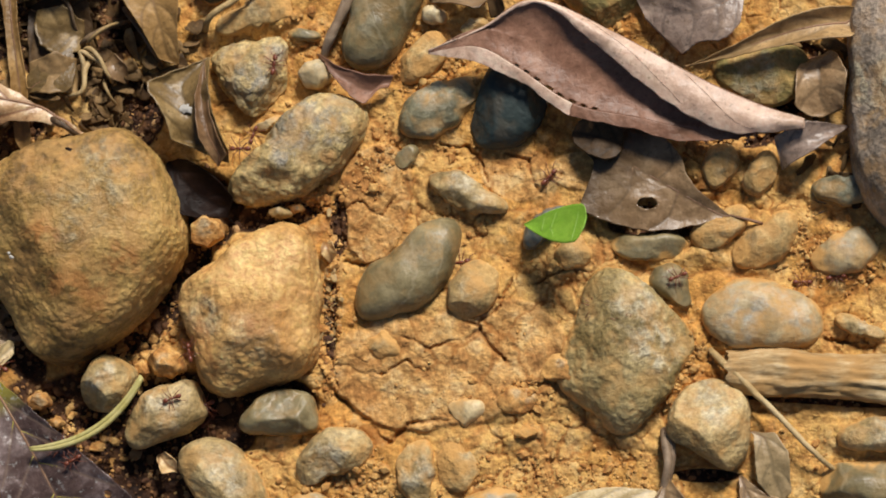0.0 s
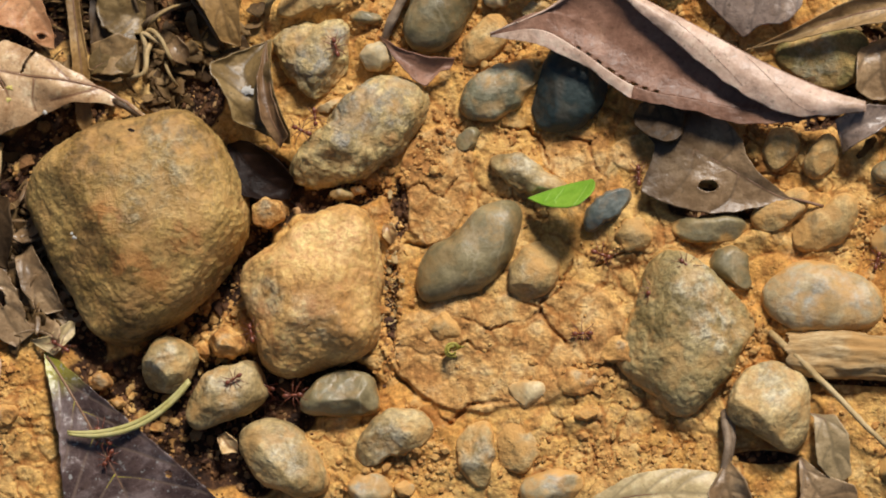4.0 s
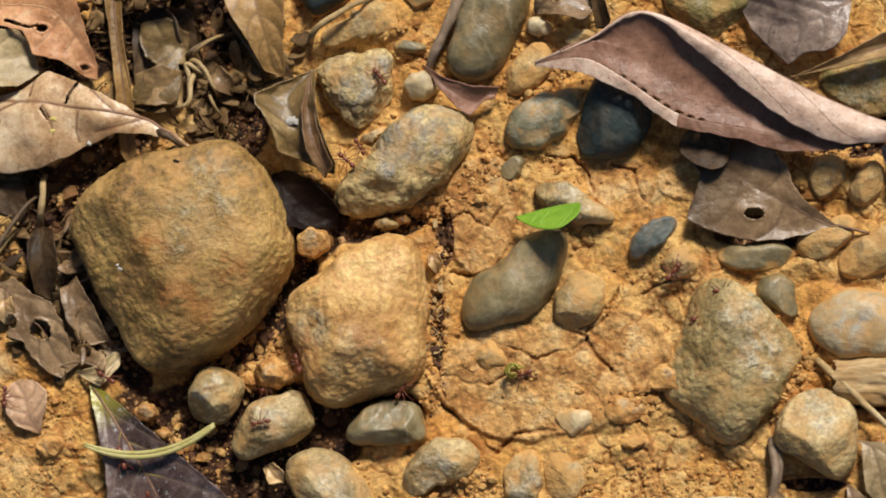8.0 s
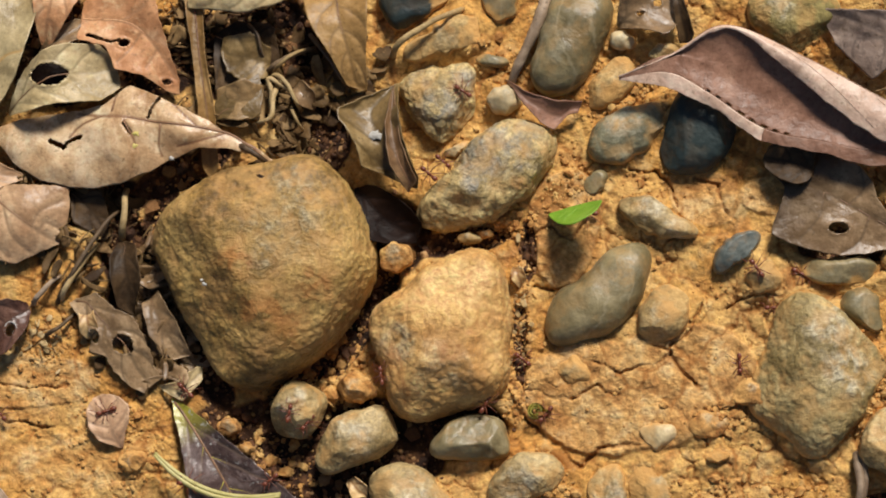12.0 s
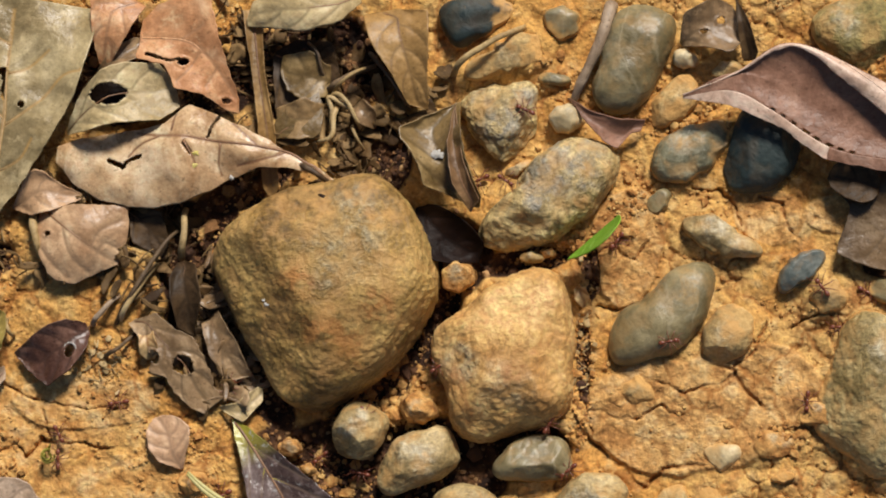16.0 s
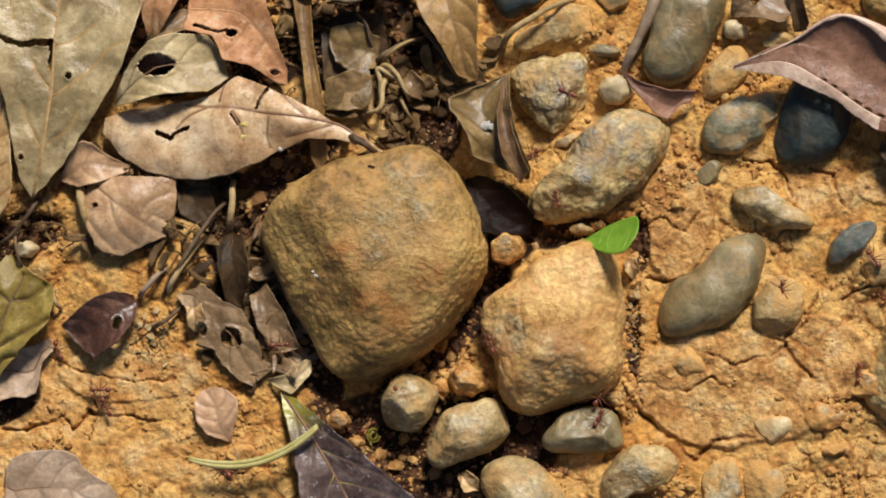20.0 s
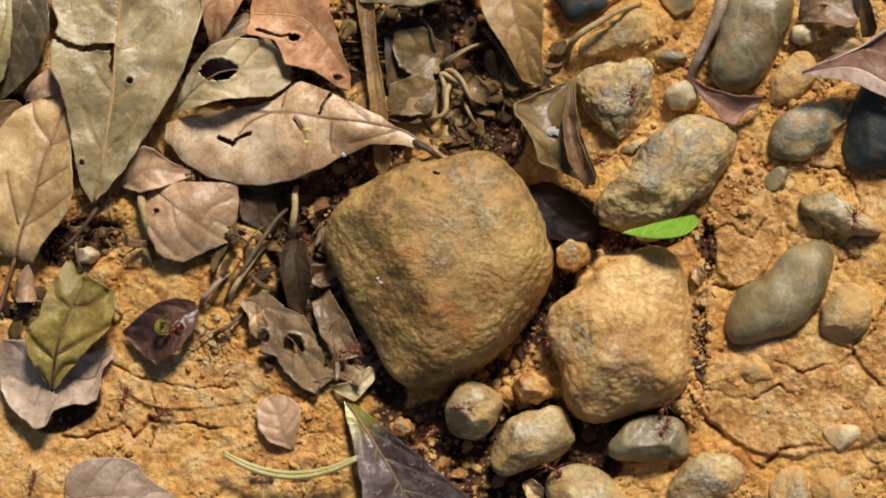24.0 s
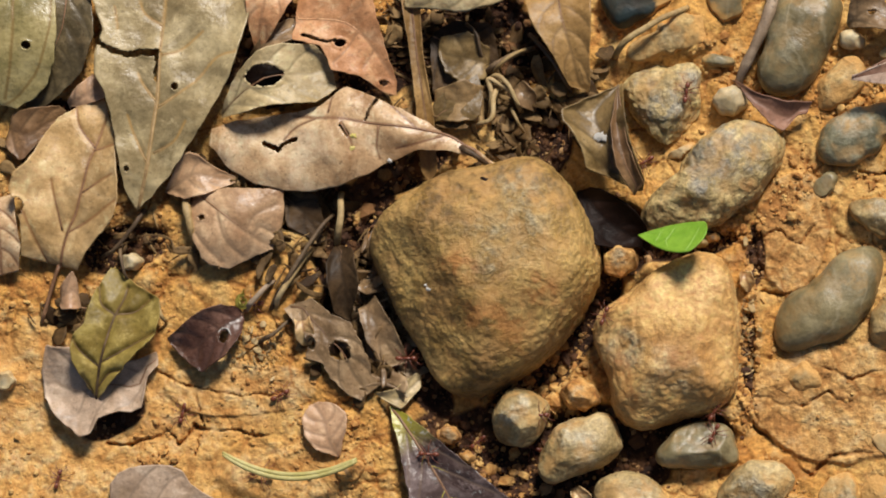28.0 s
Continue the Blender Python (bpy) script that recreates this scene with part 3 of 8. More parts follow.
def ground_form(x, y):
    """Height of the clay in mm at x, y in mm, and how far each place is a gap between clods."""
    loose, deep = hollow_mask(x, y)
    plate, high = plate_mask(x, y)
    dry = sun_patch_mask(x, y)
    calm = (1 - 0.72 * plate) * (1 - 0.6 * dry)
    z = 2.2 * fbm(x, y, 55.0, 3, 1) + 1.3 * fbm(x, y, 13.0, 4, 2)
    big, gap1 = clods(x, y, 17.0, 3)
    joint = np.exp(-cells(x, y, 17.0, 3)[0] / 1.5)
    here1 = np.clip(fbm(x, y, 34.0, 2, 5) * 2.4 + 0.6, 0, 1) * (1 - loose)
    mid, gap2 = clods(x, y, 7.5, 43)
    here2 = np.clip(fbm(x, y, 24.0, 3, 46) * 3 + 0.45, 0, 1) * (1 - 0.6 * loose) * calm * (0.3 + 0.7 * joint)
    small, gap3 = clods(x, y, 3.1, 23)
    here3 = np.clip(fbm(x, y, 18.0, 3, 15) * 3 + 0.35, 0, 1) * calm * (0.15 + 0.85 * joint)
    z = z + 1.5 * here1 * calm * (big - 0.5) + 1.5 * here2 * (mid - 0.5) + 0.8 * here3 * (small - 0.5)
    gap = np.maximum(np.maximum(gap1 * here1 * (1 - 0.5 * dry), 0.9 * gap2 * here2), 0.5 * gap3 * here3)
    fissure = np.clip(1.3 - cells(x, y, 8.5, 63)[0] / 0.22, 0, 1) * np.clip(fbm(x, y, 21.0, 3, 66) * 4 + 0.5, 0, 1) * (1 - loose) * (1 - 0.7 * dry) * (1 - 0.5 * plate)
    z = z - 0.8 * fissure
    gap = np.maximum(gap, fissure)
    wx, wy = x + 2.2 * fbm(x, y, 6.0, 5, 33), y + 2.2 * fbm(x, y, 6.0, 5, 44)
    for width, line in CRACKS:
        for (ax, ay), (bx, by) in zip(line, line[1:]):
            box = (x > min(ax, bx) - 6) & (x < max(ax, bx) + 6) & (y > min(ay, by) - 6) & (y < max(ay, by) + 6)
            if not box.any():
                continue
            px, py = wx[box] - ax, wy[box] - ay
            q = np.clip((px * (bx - ax) + py * (by - ay)) / ((bx - ax) ** 2 + (by - ay) ** 2), 0, 1)
            cut = np.clip(1.5 - np.hypot(px - q * (bx - ax), py - q * (by - ay)) / (0.9 * width), 0, 1) * np.clip(0.9 + 1.3 * fbm(x[box], y[box], 9.0, 2, 77), 0, 1)
            z[box] -= 2.0 * cut
            gap[box] = np.maximum(gap[box], cut)
    z = z * (1 - 0.35 * plate) + high
    z = z + 0.55 * fbm(x, y, 3.2, 4, 8) + loose * 1.4 * fbm(x, y, 4.0, 3, 9) - deep
    if BANKS:
        z = z + bank_height(x, y) * (1 - loose)
    far = np.clip((np.hypot(x / 260, y / 170) - 1) * 2, 0, 1)
    return z * (1 - 0.7 * far), gap * (1 - loose) * (1 - far)


def ground_height(x, y):
    return ground_form(x, y)[0]


def build_ground():
    dense_x, dense_y = np.arange(-200, 194.1, 0.41), np.arange(-86, 86.1, 0.41)
    out = 3.0 * 1.42 ** np.arange(1, 27)
    xs = np.concatenate([dense_x[0] - out[::-1], dense_x, dense_x[-1] + out])
    ys = np.concatenate([dense_y[0] - out[::-1], dense_y, dense_y[-1] + out])
    gx, gy = np.meshgrid(xs, ys)
    z, gap = ground_form(gx, gy)
    nx, ny = len(xs), len(ys)
    co = np.stack([gx, gy, z], -1).reshape(-1, 3) * MM
    i = np.arange(nx * ny).reshape(ny, nx)
    quads = np.stack([i[:-1, :-1], i[:-1, 1:], i[1:, 1:], i[1:, :-1]], -1).reshape(-1, 4)
    me = bpy.data.meshes.new("ground")
    me.vertices.add(len(co))
    me.vertices.foreach_set("co", co.ravel())
    me.loops.add(quads.size)
    me.loops.foreach_set("vertex_index", quads.ravel().astype(np.int32))
    me.polygons.add(len(quads))
    me.polygons.foreach_set("loop_start", np.arange(0, quads.size, 4, dtype=np.int32))
    me.polygons.foreach_set("use_smooth", np.ones(len(quads), dtype=bool))
    me.update(calc_edges=True)
    # litter soil and the painted shade of the hollows
    soil = me.attributes.new("humus_shade", "FLOAT", "POINT")
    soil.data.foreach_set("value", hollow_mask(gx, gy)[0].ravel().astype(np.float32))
    crust = me.attributes.new("crust", "FLOAT", "POINT")
    crust.data.foreach_set("value", plate_mask(gx, gy)[0].ravel().astype(np.float32))
    # dry holds the painted sun patch on the paler clay
    me.attributes.new("dry", "FLOAT", "POINT").data.foreach_set("value", sun_patch_mask(gx, gy).ravel().astype(np.float32))
    me.attributes.new("gap", "FLOAT", "POINT").data.foreach_set("value", gap.ravel().astype(np.float32))
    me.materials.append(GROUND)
    return tagged(new("ground", me), "bare orange clay soil, cracked and crumbly, with shade-darkened litter hollows", "ground", kind="structure")


# ---- mesh helpers ----
def mesh_of(name, verts, faces, material, smooth=True):
    me = bpy.data.meshes.new(name)
    me.from_pydata([tuple(v) for v in verts], [], faces)
    me.materials.append(material)
    if smooth:
        me.polygons.foreach_set("use_smooth", [True] * len(me.polygons))
    me.update()
    return me


def part(name, me, parent, label=""):
    ob = new(name, me)
    ob.parent = parent
    return tagged(ob, label)


def tube(points, radii, sides=8):
    """Verts and faces of a closed tube through points."""
    verts, faces = [], []
    pts = [Vector(p) for p in points]
    for i, p in enumerate(pts):
        d = (pts[min(i + 1, len(pts) - 1)] - pts[max(i - 1, 0)]).normalized()
        a = d.cross(Vector((0, 0, 1)))
        a = a.normalized() if a.length > 1e-6 else Vector((1, 0, 0))
        b = a.cross(d).normalized()
        for k in range(sides):
            w = 2 * math.pi * k / sides
            verts.append(p + (a * math.cos(w) + b * math.sin(w)) * radii[i])
    for i in range(len(pts) - 1):
        for k in range(sides):
            q = (k + 1) % sides
            faces.append((i * sides + k, i * sides + q, (i + 1) * sides + q, (i + 1) * sides + k))
    faces.append(tuple(range(sides - 1, -1, -1)))
    faces.append(tuple((len(pts) - 1) * sides + k for k in range(sides)))
    return verts, faces


def smooth_line(points, steps=6):
    pts = [Vector(p) for p in points]
    pts = [2 * pts[0] - pts[1], *pts, 2 * pts[-1] - pts[-2]]
    out = []
    for i in range(1, len(pts) - 2):
        a, b, c, d = pts[i - 1:i + 3]
        for k in range(steps):
            t = k / steps
            out.append(0.5 * (2 * b + (c - a) * t + (2 * a - 5 * b + 4 * c - d) * t * t + (3 * b - a - 3 * c + d) * t ** 3))
    return out + [pts[-2]]


def level(x, y):
    return float(ground_height(np.array([float(x)]), np.array([float(y)]))[0])


# ---- stones ----
BALLS = {}


def ball(level_of_detail):
    """Directions and faces of a ball of even triangles."""
    if level_of_detail not in BALLS:
        bm = bmesh.new()
        bmesh.ops.create_icosphere(bm, subdivisions=level_of_detail, radius=1.0)
        BALLS[level_of_detail] = ([v.co.copy() for v in bm.verts], [tuple(v.index for v in f.verts) for f in bm.faces])
        bm.free()
    return BALLS[level_of_detail]


def stone(name, x, y, radius, waves, height, rock, label, res=1, face=2, peak=(0, 0), rough=0.75, seed=0, square=0.5, under=0.55, planes=(), rust=(), grey=None, smear=1.6, bank=None):
    """A stone: an uneven outline (waves: cosine and sine parts round it, of the mean radius), domed, cut by flat faces,
    pitted. mm.
    planes: way, slope and depth of each flat face; rust, grey: x, y and size of rusty zones and of bare grey or painted
    sheen zones; bank: height of the clay at its foot."""
    rnd = random.Random(seed * 977 + int(abs(x * 31 + y * 17)))
    dirs, faces = ball(4 + res)
    d = np.array([tuple(v) for v in dirs])
    drop = height * under + 2
    c, a = d[:, 2], np.arctan2(d[:, 1], d[:, 0])
    s = np.sqrt(np.clip(1 - c * c, 0, 1)) ** square
    z = np.where(c > 0, height * np.abs(c) ** 0.9, -drop * np.abs(c) ** 0.9)
    r = radius * s * outline(waves, a) * (1 - 0.8 * np.clip(-c, 0, 1) ** 0.6)
    up = np.clip(c, 0, 1) ** 1.5
    co = np.stack([r * np.cos(a) + peak[0] * up, r * np.sin(a) + peak[1] * up, z], -1)
    cuts = [(radians(w), radians(el), deep) for w, el, deep in planes]
    cuts += [(rnd.uniform(0, 2 * math.pi), rnd.uniform(0.55, 1.3), rnd.uniform(0.74, 0.92)) for k in range(face)]
    for w, el, deep in cuts:
        nrm = np.array((math.cos(w) * math.cos(el), math.sin(w) * math.cos(el), math.sin(el)))
        far = co @ nrm
        over = far - far.max() * deep
        soft = 0.035 * radius
        over = np.where(over > soft, over, np.clip((over + soft), 0, None) ** 2 / (4 * soft))
        co = co - (over * 0.95)[:, None] * nrm
    shift = Vector((rnd.uniform(-99, 99), rnd.uniform(-99, 99), rnd.uniform(-99, 99)))
    big = radius * 0.9
    small = min(1.0, radius / 10)
    pits = np.zeros(len(co))
    ways = co + np.array((0, 0, drop * 0.3))
    ways /= np.linalg.norm(ways, axis=1)[:, None]
    for k, row in enumerate(co):
        v = Vector(row)
        rumple = noise.fractal(v / 6.0 + shift, 0.75, 2.1, 5)
        chip = noise.voronoi(v / 3.6 + shift)[0]
        hollow = max(0.0, noise.noise(v / 2.4 - shift) - 0.12)
        bumps = 0.05 * radius * noise.noise(v / big * 1.6 + shift) + small * rough * (0.26 * rumple + 0.5 * min(0.45, chip[1] - chip[0]) - 0.2 - 0.3 * hollow)
        pits[k] = 0.5 - 0.75 * rumple + 0.5 * hollow - 0.4 * min(0.5, chip[1] - chip[0])
        co[k] += ways[k] * bumps
    me = mesh_of(name, co * MM, faces, ROCK[rock])
    wx, wy = co[:, 0] + x, co[:, 1] + y
    if bank is None:
        bank = 0.0 if smear < 1 else 0.28 * min(height, 8) * min(1.2, smear / 1.6)
    # clay splashed up round the foot, rusty patches, bare grey zones and painted sheen
    foot = co[:, 2] - ground_height(wx, wy) - bank - smear * (0.5 + 2.0 * fbm(wx, wy, 5.0, 5, 71 + seed))
    clay = np.clip(0.6 - foot / 1.6, 0, 0.85) * min(1.0, smear)
    zones = {"rust": np.zeros(len(co)), "grey": np.zeros(len(co))}
    if grey is None:
        grey = [(radius * rnd.uniform(-0.4, 0.4), radius * rnd.uniform(-0.1, 0.5), radius * rnd.uniform(0.35, 0.75)) for k in range(2)]
    for zone, spots in (("rust", rust), ("grey", grey)):
        for px, py, size in spots:
            far = np.hypot(co[:, 0] - px, co[:, 1] - py) / size + 0.75 * fbm(wx, wy, 6.0, 5, 83)
            zones[zone] = np.maximum(zones[zone], np.clip((1 - far) * 1.6, 0, 0.85))
    for attribute, values in (("smear", clay), ("pit", pits), *zones.items()):
        me.attributes.new(attribute, "FLOAT", "POINT").data.foreach_set("value", values.astype(np.float32))
    if bank > 0:
        BANKS.append((x, y, radius, waves, bank))
    ob = new(name, me)
    ob.location = (x * MM, y * MM, 0)
    return tagged(ob, label, "clod" if name == "clod" else "rock" if name in ("boulder", "rock") else "stone", group="stones on the trail")


# the grey zones here are sky sheen on the upper right, put into the colour
stone("boulder", -47.1, -6.5, 31.69, (0.002, 0.002, -0.022, 0.02, -0.008, 0.08, 0.018, -0.054, 0.006, -0.006, 0.003, -0.001, 0.013, 0.011, -0.011, -0.002), 24, "tan", "large olive-tan rounded rock with rusty stains, half buried in clay", res=3, face=0, seed=3, smear=0.4, rust=((8, -15, 10), (17, -6, 8), (-4, -13, 5), (-6, 2, 6)), peak=(3, 6), rough=1.2, grey=((8, 10, 13), (12, 20, 9)), planes=((213, 52, 0.84), (85, 74, 0.94), (300, 60, 0.92), (25, 55, 0.94), (105, 56, 0.93)))
stone("boulder", 4.7, -26.6, 22.14, (-0.004, -0.006, -0.086, 0.08, -0.051, -0.001, -0.025, -0.076, -0.012, 0.024, 0.027, 0.001, 0.004, 0.011, -0.009, 0.006), 18, "orange", "orange-tan angular rock with a rough dusty face", res=3, face=0, peak=(1, 3), seed=8, smear=0.4, grey=((2, -6, 9), (-12, -2, 6)), rust=((-15, -8, 5), (-12, -17, 5), (4, -3, 5)), rough=1.3, planes=((272, 56, 0.88), (80, 74, 0.9), (188, 56, 0.9), (355, 56, 0.92)))
stone("rock", 17.0, 19.3, 15.60, (0.026, 0.007, 0.078, 0.329, 0.01, -0.06, -0.067, 0.063, 0.028, -0.02, -0.043, 0.004, 0.006, 0.005, -0.019, -0.004), 12, "speckle", "speckled grey and yellow rock embedded in clay", res=2, seed=5, smear=0.9, grey=((5, 7, 10), (-2, -1, 7), (3, 12, 7)), rust=((-8, -6, 3), (9, -2, 3)), rough=2.0, bank=0.8, planes=((60, 60, 0.9), (255, 54, 0.86), (150, 58, 0.9)), peak=(3, 3), face=0)
stone("rock", 3.0, 42.3, 10.97, (0.002, -0.003, 0.008, 0.003, -0.042, 0.11, -0.004, -0.031, -0.014, -0.023, -0.008, -0.017, 0.014, 0.012, 0.002, -0.0), 8, "speckle", "weathered grey rock with orange clay in its pits", res=2, seed=11, planes=((80, 60, 0.9), (250, 50, 0.88)), face=2, smear=0.8, grey=((-2, -2, 9), (6, 4, 6)), rough=2.0, bank=0)
stone("pebble", 21.4, 41.7, 4.70, (0.0, -0.001, 0.074, 0.022, -0.002, 0.017, 0.021, -0.008, 0.001, 0.0, 0.002, -0.014, -0.036, -0.007, 0.006, -0.01), 7, "pale", "small smooth cream pebble in clay soil")
stone("pebble", 40.4, 58.9, 12.68, (0.004, 0.014, -0.221, 0.223, 0.045, 0.026, -0.025, -0.018, -0.024, 0.006, 0.004, -0.024), 10, "greygreen", "long smooth grey-green river pebble", res=2, smear=0.3, face=0, square=0.6, rough=0.5)
stone("pebble", 55.3, 58.5, 3.31, (-0.007, 0.002, 0.125, -0.077, 0.035, -0.043, 0.012, -0.026, 0.018, 0.001, -0.035, 0.024), 5, "pale", "small pale grey pebble in clay soil")
stone("stone", 52.2, 46.3, 6.84, (0.013, -0.003, -0.007, 0.281, -0.003, -0.044, -0.03, -0.015, 0.024, 0.004, 0.022, 0.008), 4, "ochre", "clay-coated buried stone in clay soil", square=0.72, smear=2.2)
stone("pebble", 56.5, 32, 9.49, (-0.012, -0.01, 0.132, 0.247, -0.008, 0.044, -0.044, 0.051, -0.022, 0.003, -0.03, -0.001), 6, "teal", "grey-teal river pebble smeared with clay", res=2)
stone("pebble", 76.6, 32.2, 11.6, (0.012, -0.002, -0.106, 0.086, 0.058, -0.047, -0.011, 0.022, -0.012, 0.002, -0.001, -0.014), 8, "darkteal", "dark blue-green smooth pebble under a leaf", res=2, smear=0.3)
stone("pebble", 47.7, 17.9, 3.39, (-0.005, -0.007, -0.035, 0.204, -0.04, 0.015, -0.025, -0.035, -0.026, 0.006, -0.023, -0.003), 4, "greygreen", "small grey pebble set in clay", smear=0.3)
stone("stone", 65.1, 7.5, 7.17, (-0.043, -0.005, 0.251, -0.347, 0.032, -0.045, 0.008, -0.15, -0.009, -0.028, -0.04, -0.09, -0.006, -0.025, -0.059, -0.01), 8, "greytan", "angular grey stone with a dusty ridge", face=1, planes=((55, 60, 0.86), (235, 54, 0.84)), smear=1.0, bank=1.0, grey=((-2, 2, 5), (5, -3, 4)))
stone("pebble", 49.1, -14.9, 12.90, (0.016, -0.025, 0.042, 0.354, -0.069, -0.032, -0.078, 0.01, 0.008, -0.018, 0.005, -0.028, -0.007, 0.009, 0.016, -0.006), 9, "greygreen", "smooth oblong grey-brown pebble with pale streaks", res=2, seed=4, smear=0.3, face=0, square=0.62, grey=((4, 5, 8),), rough=0.4)
stone("stone", 67.1, -19.9, 8.11, (0.003, 0.001, -0.065, 0.107, 0.019, -0.016, -0.016, -0.015, -0.007, 0.005, 0.003, -0.009, -0.0, 0.007, -0.005, -0.002), 7.5, "ochre", "clay-smeared grey stone in clay soil", square=0.72, grey=((1, 0, 5), (0, -5, 4)), bank=1.2, smear=1.6)
stone("pebble", 87.6, -1.9, 5.57, (-0.008, 0.012, 0.082, 0.356, 0.013, 0.002, -0.12, 0.024, -0.018, 0.032, -0.003, -0.025, -0.039, -0.02, 0.007, 0.005), 6, "slate", "small blue-grey wet-looking pebble in clay soil", smear=0.3)
stone("pebble", 95.8, -9.4, 5.27, (-0.001, 0.002, 0.032, 0.004, 0.018, -0.034, 0.015, -0.025, -0.008, 0.006, 0.05, 0.015), 5, "ochre", "small clay-dusted pebble in clay soil", square=0.72, smear=2.2)
stone("stone", 117.1, -7.6, 6.44, (0.012, -0.013, 0.52, 0.033, -0.018, 0.011, 0.153, 0.008, -0.017, 0.012, 0.032, -0.024, -0.007, 0.002, -0.003, -0.035), 6, "greygreen", "flat slaty stone with a dusty front edge", face=5)
stone("stone", 137, -2.4, 6.64, (-0.005, -0.015, 0.178, 0.315, -0.021, 0.034, -0.025, 0.057, -0.022, -0.008, 0.003, -0.002), 5, "ochre", "muddy rounded stone under a leaf tip", square=0.72, smear=2.2)
stone("stone", 150, -6.3, 8.08, (0.01, -0.017, 0.086, 0.294, -0.049, -0.018, -0.056, 0.012, 0.002, -0.024, 0.008, -0.009), 6, "ochre", "clay-coated oval stone in clay soil", square=0.72, smear=2.2)
stone("pebble", 123.3, -18.3, 5.78, (-0.01, 0.028, -0.018, -0.171, -0.127, -0.005, -0.055, 0.036, -0.015, 0.037, 0.008, 0.016, 0.013, -0.013, 0.015, -0.009), 6, "greygreen", "small pale green-grey pebble in clay soil", smear=0.3)
# grey zones: the right facets' pale sheen, painted on
stone("rock", 109.4, -37.4, 19.83, (0.004, -0.002, -0.103, 0.027, 0.052, -0.014, 0.06, 0.059, 0.005, -0.008, -0.023, -0.003, 0.007, 0.02, 0.009, 0.004), 11, "olive", "broad wedge-shaped grey rock dusted with clay", res=3, seed=21, grey=((10, 2, 9), (6, 12, 8)), planes=((8, 54, 0.80), (172, 58, 0.84)), square=0.62, peak=(4, 3), face=0, bank=2.8, smear=1.2, rough=1.2)
stone("pebble", 148.4, -27.3, 13.03, (-0.007, 0.009, 0.27, -0.054, 0.021, -0.032, 0.042, -0.023, -0.007, -0.007, -0.002, -0.013, -0.009, 0.001, -0.005, 0.0), 7, "bluegrey", "flat oval blue-grey stone with a clay-filled groove", res=2, square=0.72, grey=((-6, 1, 9), (9, 0, 7)), smear=1.3, face=0, rough=0.5, planes=((60, 62, 0.9),))
stone("rock", 134.8, -57.2, 12.15, (-0.0, 0.012, -0.005, -0.066, -0.088, -0.002, -0.002, 0.058, 0.003, 0.003, 0.012, 0.006, 0.001, -0.019, -0.006, -0.002), 13, "greytan", "blocky tan-grey rock standing proud of the clay", res=2, seed=7, square=0.6, planes=((80, 66, 0.88), (215, 48, 0.86), (330, 48, 0.88)), face=1, grey=((0, 5, 8),), bank=1.4, smear=1.0)
stone("boulder", 190.8, 31.5, 26.69, (0.014, -0.009, -0.331, -0.059, 0.031, -0.016, 0.047, 0.045, -0.029, -0.005, 0.002, -0.018), 20, "darkgrey", "large rough dark grey rock beside dry leaves", res=3, face=4, seed=31, smear=0.4)
stone("stone", 136.9, 15.3, 5.88, (0.002, 0.003, -0.082, 0.099, 0.031, 0.008, -0.008, -0.006, -0.019, -0.014, 0.003, 0.014), 7, "ochre", "small rounded brown stone in clay soil", square=0.72, smear=2.2)
stone("stone", 148.3, 12.8, 5.52, (0.004, -0.005, -0.122, 0.208, -0.004, -0.024, -0.008, -0.045, 0.007, -0.019, -0.007, 0.017), 7, "ochre", "small rounded yellow-brown stone in clay soil", square=0.72, smear=2.2)
stone("stone", 171.3, 8.4, 6.15, (0.024, -0.002, 0.323, -0.016, -0.053, 0.023, 0.085, 0, -0.043, -0.034, 0.03, -0.029), 6, "teal", "greenish grey stone by a large rock")
stone("pebble", -38.2, -47.3, 8.31, (-0.0, 0.001, -0.037, 0.051, 0.023, 0.015, -0.012, 0.027, -0.006, 0.01, -0.0, -0.005, -0.01, 0.005, -0.001, 0.004), 10, "greytan", "small rounded tan pebble in clay soil", res=2, face=3, square=0.6, smear=1.8)
stone("stone", -21.4, -55.7, 10.06, (0.004, 0.015, 0.141, 0.217, 0.038, -0.03, -0.066, 0.016, 0.034, -0.017, -0.001, -0.02, 0.007, 0.001, 0.011, 0.01), 10, "greytan", "blocky brown-grey stone in clay soil", res=2, seed=12, square=0.6, smear=1.8, planes=((80, 68, 0.88), (275, 48, 0.88), (180, 50, 0.9)), face=1)
stone("clod", -21.2, -41.0, 4.99, (-0.001, 0.002, 0.09, -0.052, 0.006, -0.024, 0.018, -0.021, -0.023, 0.016, -0.0, -0.037, -0.022, -0.013, -0.002, -0.007), 7, "clay", "crumbly orange clay clod in clay soil", face=5, rough=2.5)
stone("stone", 12.2, -55.6, 8.79, (0.011, 0.031, 0.277, 0.054, -0.019, -0.087, 0.026, 0.018, -0.008, -0.054, -0.03, 0.012, -0.007, -0.024, -0.016, 0.01), 9, "greygreen", "faceted green-grey stone with a white vein", res=2, seed=2, planes=((80, 56, 0.84), (275, 50, 0.86), (0, 50, 0.9)), face=1)
stone("stone", -4.4, -73.8, 11.57, (-0.005, 0.007, 0.062, -0.219, -0.019, -0.024, -0.049, -0.039, -0.006, 0.016, -0.007, 0.018, -0.004, 0.005, -0.0, 0.007), 10, "greytan", "smooth grey-brown stone with a pale crest", res=2, square=0.6, smear=1.8, planes=((50, 52, 0.84), (220, 56, 0.86)), face=1, grey=((2, 2, 7),))
